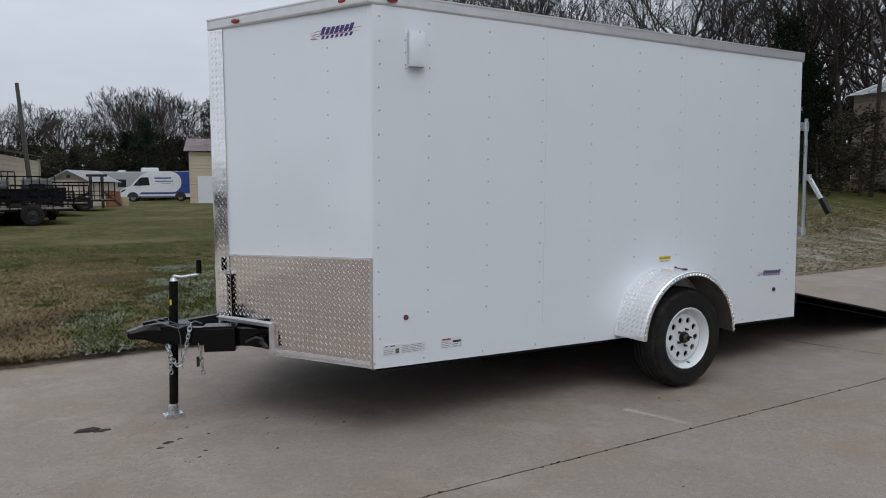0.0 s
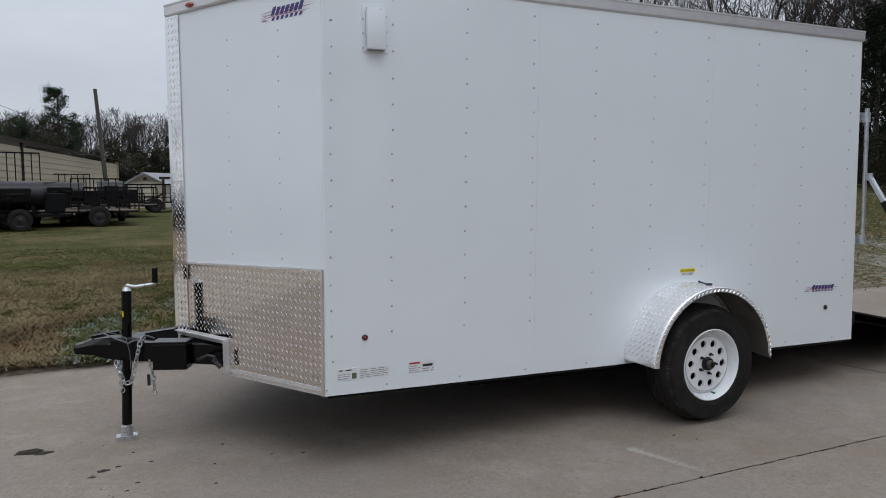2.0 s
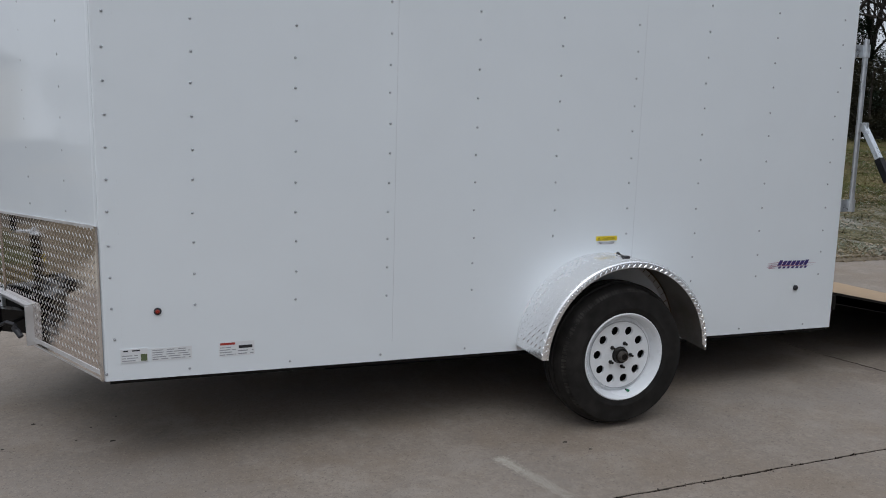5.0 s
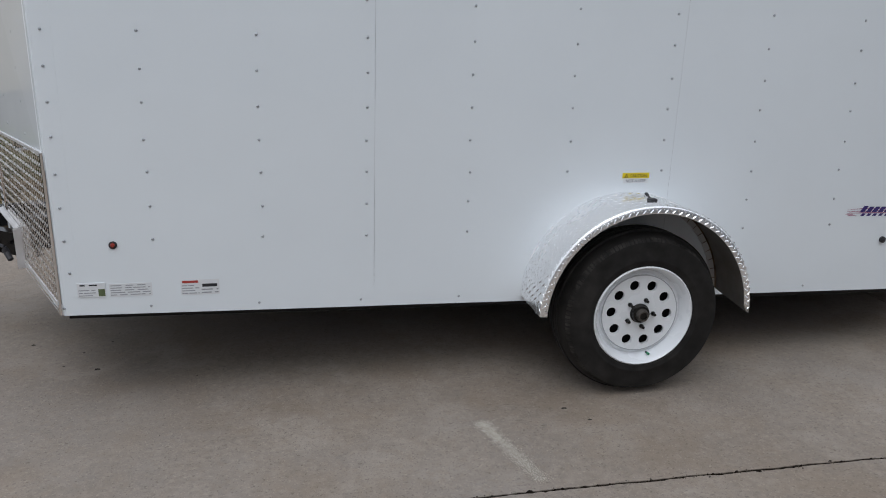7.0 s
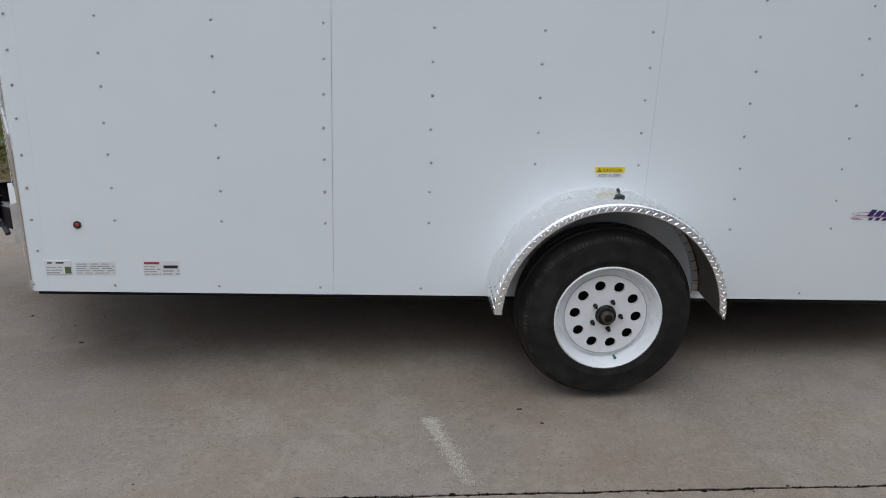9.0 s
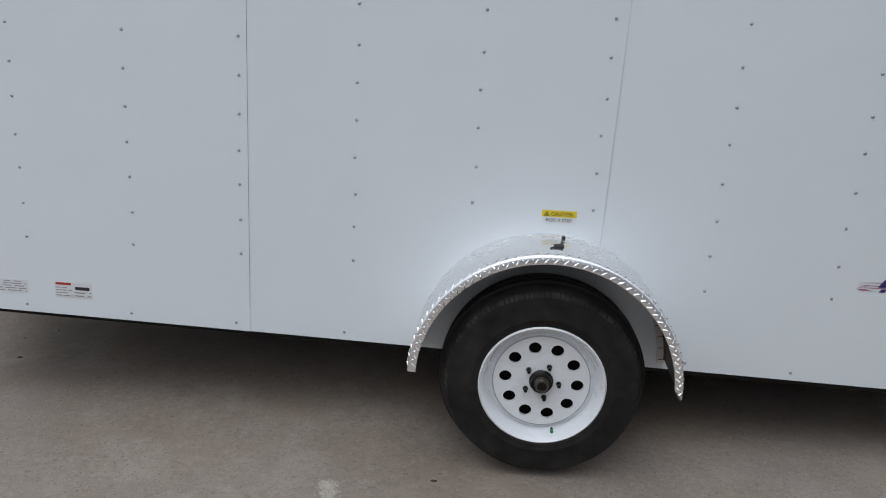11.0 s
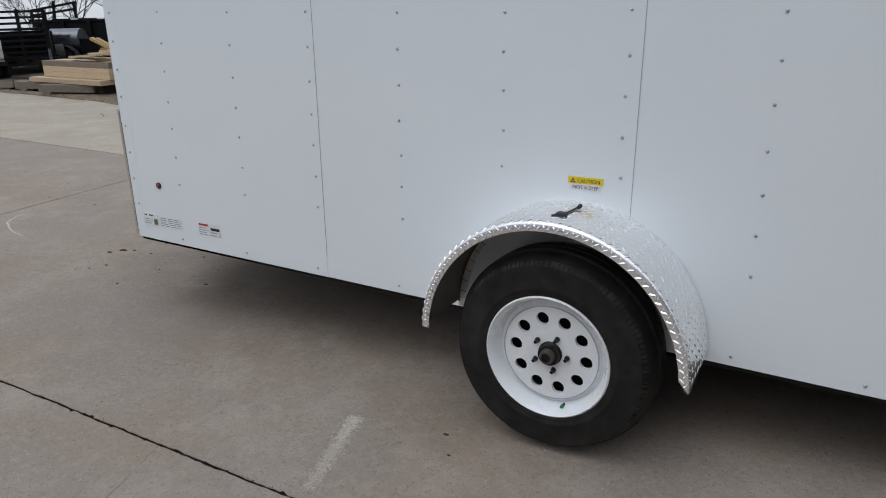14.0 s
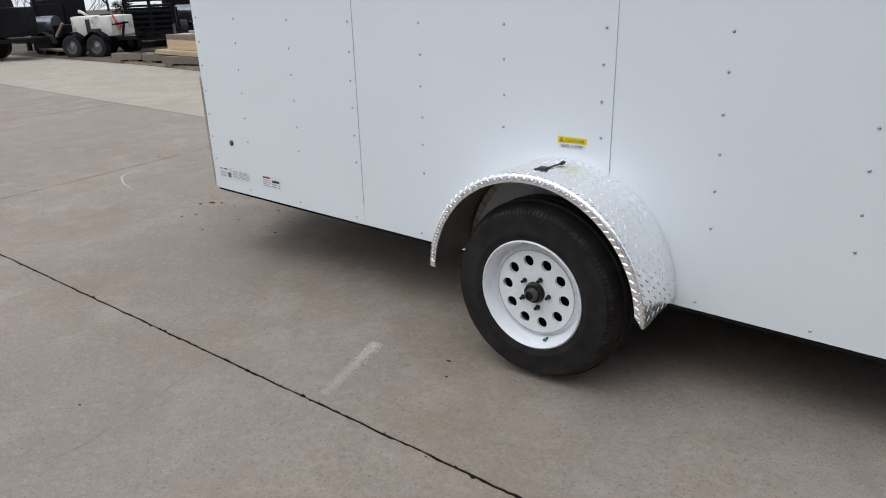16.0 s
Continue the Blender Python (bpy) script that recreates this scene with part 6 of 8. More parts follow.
def build_van():
    """A tall white panel van, side on, with a blue rear."""
    ex, ey = polar((0.19, 0.01), 9.0, 66)
    z = land(ex, ey)
    at = Matrix.Translation((ex, ey, z)) @ Matrix.Rotation(radians(-14), 4, "Z")
    t = thing("panel_van", at, "white high-roofed panel van with a blue rear section", "van")

    def shape(pts, y0, y1):
        bm = prism(pts, y0, y1, axis=1)
        bmesh.ops.transform(bm, matrix=at, verts=bm.verts)
        return bm
    body = [(-2.9, 0.40), (-2.96, 0.72), (-2.90, 0.95), (-2.66, 1.12), (-2.12, 1.30), (-1.72, 1.74), (-1.36, 2.10), (-1.0, 2.36), (-0.62, 2.49), (-0.2, 2.53), (2.55, 2.52), (2.75, 2.3), (2.9, 0.45), (2.4, 0.36), (-2.5, 0.34)]
    part("body", shape(body, -0.98, 0.98), M_VANW, t, "white painted body")
    sweep_edge = [(1.05 + 0.82 * math.cos(q), 1.62 + 0.88 * math.sin(q)) for q in [radians(88 - 14.5 * k) for k in range(13)]]
    part("rear_wrap", shape([(2.55, 2.50), (1.10, 2.50)] + sweep_edge + [(1.05, 0.66), (2.885, 0.66), (2.74, 2.3)], -0.99, 0.99), M_VANB, t, "blue vinyl rear panel with a rounded edge")
    part("lower_wrap", shape([(-1.45, 0.62), (1.30, 0.62), (1.30, 0.78), (-1.30, 0.78)], -0.991, 0.991), M_VANB, t, "dark blue stripe along the lower body")
    part("lower_trim", shape([(-1.5, 0.34), (1.3, 0.34), (1.3, 0.46), (-1.5, 0.46)], -0.995, 0.995), M_SILVER, t)
    part("bumper", shape([(-2.97, 0.34), (-2.40, 0.34), (-2.52, 0.70), (-2.97, 0.72)], -0.97, 0.97), M_INK, t)
    part("mirror", shape([(-1.62, 1.36), (-1.46, 1.36), (-1.46, 1.66), (-1.62, 1.66)], -1.16, -1.02), M_INK, t)
    for x in (-1.95, 1.75):
        arch = [(x + 0.45 * math.cos(radians(15 * k)), 0.36 + 0.45 * math.sin(radians(15 * k))) for k in range(13)]
        part("wheel_arch", shape(arch, -0.994, 0.994), M_INK, t)
    part("side_window", shape([(-1.92, 1.32), (-1.40, 1.93), (-1.20, 2.02), (-0.70, 2.02), (-0.62, 1.36)], -0.992, 0.992), M_GLASS, t, "dark cab window")
    part("windscreen", shape([(-2.10, 1.27), (-1.40, 2.07), (-1.36, 2.03), (-2.03, 1.23)], -0.85, 0.85), M_GLASS, t)
    part("headlamp", shape([(-2.93, 0.80), (-2.62, 1.04), (-2.45, 1.0), (-2.8, 0.78)], -0.99, 0.99), M_GLASS, t)
    for k, (x0, x1, zz, hh) in enumerate(((-0.25, 1.05, 1.90, 0.11), (-0.2, 1.2, 1.66, 0.07), (0.3, 1.0, 1.50, 0.03))):
        part("sign_bar", shape([(x0, zz), (x1, zz), (x1, zz + hh), (x0, zz + hh)], -0.996, -0.97), M_VANB, t)
    for x in (-1.95, 1.75):
        for y_out, s in ((-0.98, -1), (0.98, 1)):
            bm = lathe([(0.20, y_out), (0.28, y_out + s * 0.01), (0.345, y_out), (0.345, y_out - s * 0.22), (0.2, y_out - s * 0.22)], 24, (x, 0, 0.345), close=True)
            bmesh.ops.transform(bm, matrix=at, verts=bm.verts)
            w = part("wheel", bm, M_RUBBER, t, smooth=True)
            bm = lathe([(0.205, y_out - s * 0.01), (0.12, y_out - s * 0.03), (0.001, y_out - s * 0.02)], 16, (x, 0, 0.345))
            bmesh.ops.transform(bm, matrix=at, verts=bm.verts)
            part("rim", bm, M_SILVER, w, smooth=True)


def build_camper():
    x, y = polar((0.19, 0.01), 7.0, 74)
    z = land(x, y)
    at = Matrix.Translation((x, y, z))
    t = thing("camper_trailer", at, "long white camper trailer with a roof air conditioner", "camper")

    def bx(lo, hi, bev=0.0):
        return boxed(lo, hi, at, bev)
    part("body", bx((-3.2, -1.1, 0.5), (3.6, 1.1, 2.72), 0.12), M_CAMPER, t)
    part("air_conditioner", bx((1.1, -0.4, 2.72), (2.6, 0.4, 3.12), 0.1), M_VANW, t)
    part("roof_hatch", bx((-0.9, -0.3, 2.72), (-0.3, 0.3, 2.86), 0.03), M_VANW, t)
    part("window", bx((-1.6, -1.13, 1.3), (-0.4, -1.08, 2.0)), M_GLASS, t)
    part("skirt", bx((-3.1, -1.06, 0.22), (3.5, 1.06, 0.5)), M_DARK, t)
    for xx in (0.4, 1.2):
        bm = lathe([(0.19, -1.08), (0.33, -1.08), (0.33, -0.88), (0.19, -0.88)], 20, (xx, 0, 0.33), close=True)
        bmesh.ops.transform(bm, matrix=at, verts=bm.verts)
        part("wheel", bm, M_RUBBER, t, smooth=True)


# ---- stored trailers in the field ----
def utility_trailer(at, length, width, rail_h, gate_h, label, group, solid=0.0, axles=1):
    """A black open utility trailer with rails, a mesh gate, and round fenders."""
    t = thing("utility_trailer", at, label, "trailer", group)

    def put(name, bm, ma, parent=None, sm=False):
        bmesh.ops.transform(bm, matrix=at, verts=bm.verts)
        return part(name, bm, ma, parent or t, smooth=sm)
    hl, hw, zf = length / 2, width / 2, 0.5
    put("frame", boxed((-hl, -hw, zf - 0.06), (hl, hw, zf)), M_MATT)
    put("deck", boxed((-hl + 0.03, -hw + 0.03, zf), (hl - 0.03, hw - 0.03, zf + 0.03)), M_OLDWOOD)
    for s in (-1, 1):
        put("rail", beamed((-hl, s * hw, zf + rail_h), (hl, s * hw, zf + rail_h), 0.05, 0.05), M_MATT)
        if rail_h > 0.3:
            put("rail", beamed((-hl, s * hw, zf + rail_h * 0.5), (hl, s * hw, zf + rail_h * 0.5), 0.035, 0.035), M_MATT)
            put("rail", beamed((-hl, s * hw, zf + rail_h * 0.24), (hl, s * hw, zf + rail_h * 0.24), 0.03, 0.03), M_MATT)
        k = max(2, int(length / 0.55))
        for i in range(k + 1):
            x = -hl + length * i / k
            put("post", beamed((x, s * hw, zf), (x, s * hw, zf + rail_h), 0.04, 0.04), M_MATT)
        if solid:
            put("side_sheet", boxed((-hl, s * hw - 0.01, zf), (hl, s * hw + 0.01, zf + solid)), M_MATT)
        for a in range(axles):
            cx = 0.3 + a * 0.85
            yo = s * (hw + 0.24)
            bm = lathe([(0.19, yo), (0.27, yo + s * 0.012), (0.335, yo - s * 0.01), (0.335, yo - s * 0.19), (0.19, yo - s * 0.2)], 28, (cx, 0, 0.335), close=True)
            w = put("wheel", bm, M_RUBBER, sm=True)
            put("rim", lathe([(0.195, yo - s * 0.01), (0.17, yo - s * 0.04), (0.08, yo - s * 0.035), (0.001, yo - s * 0.01)], 20, (cx, 0, 0.335)), M_OLDRIM, w, True)
            bm = bmesh.new()
            prev = None
            for i in range(13):
                an = radians(10 + 160 * i / 12)
                cur = [bm.verts.new((cx + 0.41 * math.cos(an), s * hw + s * q, 0.36 + 0.41 * math.sin(an))) for q in (0.01, 0.27)]
                if prev:
                    bm.faces.new((prev[0], prev[1], cur[1], cur[0]))
                prev = cur
            bmesh.ops.solidify(bm, geom=bm.faces[:], thickness=0.008)
            put("fender", bm, M_MATT, sm=True)
    put("rail", beamed((-hl, -hw, zf + rail_h), (-hl, hw, zf + rail_h), 0.05, 0.05), M_MATT)
    if gate_h:
        for z in (zf, zf + gate_h):
            put("gate_bar", beamed((hl + 0.03, -hw, z), (hl + 0.03, hw, z), 0.045, 0.045), M_MATT)
        k = 7
        for i in range(k + 1):
            y = -hw + width * i / k
            put("gate_bar", beamed((hl + 0.03, y, zf), (hl + 0.03, y, zf + gate_h), 0.03, 0.03), M_MATT)
    for s in (-1, 1):
        put("tongue_bar", beamed((-hl, s * hw * 0.7, zf - 0.03), (-hl - 1.1, 0, zf - 0.03), 0.06, 0.08), M_MATT)
    put("jack", rodded((-hl - 0.9, 0, land_under(at, -hl - 0.9)), (-hl - 0.9, 0, zf + 0.35), 0.03), M_MATT)
    return t


def land_under(at, x):
    return 0.0


def smoker_trailer(at, r, length, label, group, drum_mat=None, chimney=True):
    """A barbecue smoker: a long drum with a fire box and stack on a single-axle trailer."""
    t = thing("smoker_trailer", at, label, "smoker", group)

    def put(name, bm, ma, parent=None, sm=False):
        bmesh.ops.transform(bm, matrix=at, verts=bm.verts)
        return part(name, bm, ma, parent or t, smooth=sm)
    hl = length / 2
    zc = 0.62 + r
    bm = bmesh.new()
    rod(bm, (-hl, 0, zc), (hl, 0, zc), r, seg=28)
    drum = put("drum", bm, drum_mat or M_DRUM, sm=True)
    put("lid", boxed((-hl * 0.55, -r * 1.01, zc - r * 0.1), (hl * 0.55, -r * 0.80, zc + r * 0.50), None, 0.03), drum_mat or M_MATT, drum)
    put("lid_handle", beamed((-hl * 0.3, -r * 1.1, zc + 0.05), (hl * 0.3, -r * 1.1, zc + 0.05), 0.03, 0.03), M_OLDRIM, drum)
    put("fire_box", boxed((hl, -r * 0.7, 0.55), (hl + 0.55, r * 0.7, 0.55 + r * 1.3), None, 0.02), M_MATT)
    if chimney:
        put("chimney", rodded((-hl * 0.8, 0, zc + r * 0.9), (-hl * 0.8, 0, zc + r + 0.75), 0.07, seg=12), M_MATT)
    put("frame", boxed((-hl - 0.7, -r, 0.42), (hl + 0.7, r, 0.5)), M_MATT)
    for x in (-hl * 0.6, hl * 0.6):
        put("cradle", boxed((x - 0.05, -r * 0.8, 0.5), (x + 0.05, r * 0.8, 0.75)), M_MATT)
    put("tongue_bar", beamed((-hl - 0.7, 0, 0.45), (-hl - 1.7, 0, 0.45), 0.08, 0.08), M_MATT)
    put("jack", rodded((-hl - 1.4, 0, 0.0), (-hl - 1.4, 0, 0.75), 0.03), M_MATT)
    for s in (-1, 1):
        yo = s * (r + 0.26)
        w = put("wheel", lathe([(0.19, yo), (0.27, yo + s * 0.012), (0.335, yo - s * 0.01), (0.335, yo - s * 0.19), (0.19, yo - s * 0.2)], 28, (0.1, 0, 0.335), close=True), M_RUBBER, sm=True)
        put("rim", lathe([(0.195, yo - s * 0.01), (0.17, yo - s * 0.04), (0.08, yo - s * 0.035), (0.001, yo - s * 0.01)], 20, (0.1, 0, 0.335)), M_OLDRIM, w, True)
        bm = bmesh.new()
        prev = None
        for i in range(13):
            an = radians(5 + 170 * i / 12)
            cur = [bm.verts.new((0.1 + 0.43 * math.cos(an), s * r + s * q, 0.36 + 0.43 * math.sin(an))) for q in (0.02, 0.30)]
            if prev:
                bm.faces.new((prev[0], prev[1], cur[1], cur[0]))
            prev = cur
        bmesh.ops.solidify(bm, geom=bm.faces[:], thickness=0.01)
        put("fender", bm, M_SILVER, sm=True)
    return t


def at_ground(x, y, turn):
    return Matrix.Translation((x, y, land(x, y))) @ Matrix.Rotation(radians(turn), 4, "Z")


def build_field_row():
    g = "black trailers stored in the field"
    smoker_trailer(at_ground(-1.7, 25.4, 4), 0.44, 1.5, "black barbecue smoker trailer with a round drum", g, None, False)
    utility_trailer(at_ground(-2.6, 29.6, -72), 3.5, 1.7, 0.55, 1.95, "black open utility trailer with a tall ramp gate", g)
    utility_trailer(at_ground(0.2, 30.2, -80), 3.2, 1.7, 0.62, 1.05, "black open utility trailer with low rails", g)
    smoker_trailer(at_ground(-0.9, 32.2, 2), 0.42, 1.6, "black barbecue smoker trailer with a round drum", g, None, False)
    utility_trailer(at_ground(0.45, 34.2, 2), 3.4, 1.7, 0.45, 0.0, "black open utility trailer with low rails", g)
    smoker_trailer(at_ground(0.9, 35.9, 2), 0.44, 1.1, "black barbecue smoker trailer with a round drum", g, None, False)
    utility_trailer(at_ground(-1.2, 36.6, -75), 3.6, 1.7, 0.75, 1.3, "black open utility trailer with rails", g)
    utility_trailer(at_ground(2.5, 38.8, 3), 3.3, 1.8, 0.85, 0.0, "black open utility trailer with high rails", g)
    utility_trailer(at_ground(-2.4, 27.4, 3), 3.4, 1.7, 0.38, 0.0, "black open utility trailer with low rails", g)
    utility_trailer(at_ground(-0.2, 28.6, 1), 3.3, 1.7, 0.45, 0.6, "black open utility trailer with low rails", g)
    utility_trailer(at_ground(0.9, 33.0, 2), 3.4, 1.7, 0.72, 0.0, "black open utility trailer with high rails", g)
    utility_trailer(at_ground(-3.4, 33.4, 2), 3.6, 1.7, 0.55, 0.0, "black open utility trailer with rails", g, 0.3)
    utility_trailer(at_ground(0.2, 27.2, 3), 3.0, 1.6, 0.30, 0.0, "black open utility trailer with low rails", g)
    # post frame and drums beside the small shed
    x, y = polar((0.19, 0.01), 4.75, 42)
    z = land(x, y)
    f = thing("timber_stand", (x, y, z), "dark timber post frame with a diagonal brace", "frame")
    for dx in (-0.2, 0.35):
        part("post", boxed((x + dx - 0.07, y - 0.07, z - 0.05), (x + dx + 0.07, y + 0.07, z + 1.75)), M_BARK, f)
    part("brace", beamed((x - 1.3, y, z + 0.25), (x - 0.2, y, z + 0.9), 0.08, 0.1), M_BARK, f)
    part("brace", beamed((x + 0.35, y, z + 0.9), (x + 1.2, y, z + 0.15), 0.08, 0.1), M_BARK, f)
    part("beam", beamed((x - 0.4, y, z + 1.72), (x + 0.6, y, z + 1.72), 0.12, 0.12), M_BARK, f)
    for hd, dd, hh, ma, lab in ((5.75, 46, 0.95, M_RUST, "rusty orange steel drum"), (6.05, 46.5, 0.9, M_RUST, "rusty orange steel drum"), (6.6, 47, 0.55, M_PINE, "faded tan plastic drum")):
        dx, dy = polar((0.19, 0.01), hd, dd)
        zz = land(dx, dy)
        bm = lathe([(0.001, 0), (0.28, 0), (0.29, hh * 0.33), (0.28, hh * 0.34), (0.29, hh * 0.66), (0.28, hh * 0.67), (0.28, hh), (0.001, hh)], 16)
        bmesh.ops.transform(bm, matrix=Matrix.Translation((dx, dy, zz)) @ Matrix.Rotation(radians(90), 4, "X"), verts=bm.verts)
        tagged(part("drum", bm, ma, smooth=True), lab + " standing on the grass", "drum", "drums by the shed")


def build_pole():
    x, y = polar((0.58, 0.2), 0.0, 40)
    z = land(x, y)
    foot, head = Vector((x + 0.22, y, z - 0.1)), Vector((x - 0.20, y + 0.1, 6.52))
    p = thing("utility_pole", (x, y, z), "leaning weathered wooden utility pole", "pole")
    part("shaft", rodded(foot, head, 0.125, 0.085, 12), M_POLE, p, smooth=True)
    bm = bmesh.new()
    a, b = Vector((-12, 41, 9.6)), Vector((-2.9, 52.2, 5.95))
    pts = [a.lerp(b, k / 14) - Vector((0, 0, 0.25 * math.sin(math.pi * k / 14))) for k in range(15)]
    sweep(bm, pts, 0.014, 5)
    line = part("power_line", bm, M_INK)
    tagged(line, "thin sagging overhead power line", "cable", kind="structure")


# ---- the yard's edge: lumber, tank and smokers ----
def board(parent, p0, p1, w, h, ma, name="board"):
    return part(name, beamed(p0, p1, w, h), ma, parent)


def build_lumber():
    base = thing("lumber_stack", (-7.9, 9.9, -0.03), "stack of pale sawn pine beams on timber bearers", "lumber")
    for k, z in enumerate((0.315, 0.411, 0.507)):
        for j in range(4):
            board(base, (-8.72 + 0.03 * j, 9.75 + 0.11 * j + 0.04, z), (-6.62 + 0.04 * (j % 2), 9.65 + 0.11 * j, z), 0.10, 0.093, M_OLDWOOD if k == 2 and j < 2 else M_PINE)
    for j in range(4):
        board(base, (-8.93 + 0.05 * j, 9.62 + 0.2 * j + 0.04, 0.222), (-6.66, 9.52 + 0.2 * j, 0.222), 0.19, 0.08, M_PINE)
    for x in (-9.0, -7.9, -6.95):
        board(base, (x, 9.6, 0.08), (x + 0.1, 10.6, 0.08), 0.15, 0.20, M_DARKWOOD, "bearer")
    rng = random.Random(3)
    loose = thing("loose_boards", (-7.0, 10.1, 0.55), "heap of loose offcut pine boards lying across each other", "lumber")
    for i in range(11):
        x, y, z = -8.05 + 0.13 * i, 9.82 + rng.uniform(0, 0.4), 0.575 + 0.022 * i + rng.uniform(0, 0.03)
        a = rng.uniform(-0.35, 0.35)
        ln = rng.uniform(0.9, 1.6)
        board(loose, (x, y, z), (x + ln * math.cos(a), y + ln * math.sin(a), z + rng.uniform(-0.03, 0.06)), rng.uniform(0.09, 0.16), 0.035, M_PINE)
    board(loose, (-7.18, 10.12, 0.76), (-7.52, 10.0, 0.94), 0.09, 0.05, M_OCHREWOOD)
    board(loose, (-7.36, 10.08, 0.755), (-6.5, 10.2, 0.735), 0.12, 0.04, M_OCHREWOOD)
    board(loose, (-7.15, 10.2, 0.86), (-6.45, 10.25, 0.78), 0.12, 0.05, M_PINE)
    board(loose, (-7.14, 10.17, 0.76), (-7.46, 10.07, 0.93), 0.09, 0.04, M_OCHREWOOD)
    heap = thing("board_heap", (-5.9, 10.4, 0.0), "untidy heap of old boards and offcuts on the grass", "lumber")
    # lower part of the heap: every board in the darkest timber colour
    for i in range(26):
        x, y, z = -6.75 + rng.uniform(0, 0.5), 10.15 + rng.uniform(0, 0.8), 0.0 + 0.019 * i
        a = rng.uniform(-0.35, 0.35)
        ln = rng.uniform(0.7, 1.2)
        board(heap, (x, y, z), (x + ln * math.cos(a), y + ln * math.sin(a), z + rng.uniform(-0.02, 0.03)), rng.uniform(0.12, 0.22), 0.05, M_DARKWOOD)
    for i in range(20):
        x, y, z = -7.0 + rng.uniform(0, 0.75), 9.98 + rng.uniform(0, 0.7), 0.50 + 0.019 * i
        a = rng.uniform(-0.4, 0.4)
        ln = rng.uniform(0.6, 1.3)
        board(heap, (x, y, z), (x + ln * math.cos(a), y + ln * math.sin(a), z + rng.uniform(-0.05, 0.05)), rng.uniform(0.08, 0.16), 0.04, (M_PINE, M_OCHREWOOD, M_PINE, M_OLDWOOD)[i % 4])
    board(heap, (-6.33, 10.2, 1.02), (-5.80, 10.2, 0.76), 0.10, 0.12, M_OCHREWOOD)
    board(heap, (-6.25, 10.32, 1.02), (-5.98, 10.32, 1.01), 0.07, 0.03, M_PINE)
    board(heap, (-6.9, 9.95, 0.06), (-5.75, 10.1, 0.17), 0.07, 0.03, M_PINE)
    offcut = part("board_offcut", beamed((-6.1, 9.70, 0.03), (-5.75, 9.82, 0.03), 0.09, 0.03), M_PINE)
    tagged(offcut, "short pale pine offcut lying on the dirt", "lumber")
    for p0, p1 in (((-8.25, 9.36), (-7.05, 9.62)), ((-9.3, 9.55), (-8.5, 9.72)), ((-9.95, 9.6), (-8.95, 9.85)), ((-10.3, 9.42), (-9.55, 9.66))):
        s = part("railway_sleeper", beamed((*p0, 0.108), (*p1, 0.108), 0.19, 0.13), M_SLEEPER)
        tagged(s, "weathered grey timber sleeper lying on the ground", "timber", "sleepers by the lumber")
        blk = boxed((p0[0] + 0.1, p0[1] - 0.06, -0.04), (p0[0] + 0.3, p0[1] + 0.12, 0.042))
        far_blk = boxed((p1[0] - 0.3, p1[1] - 0.08, -0.04), (p1[0] - 0.1, p1[1] + 0.08, 0.042))
        tagged(part("timber_block", far_blk, M_DARKWOOD), "short dark timber block under a sleeper", "timber", "blocks under the sleepers")
        tagged(part("timber_block", blk, M_OLDWOOD), "short dark timber block under a sleeper", "timber", "blocks under the sleepers")


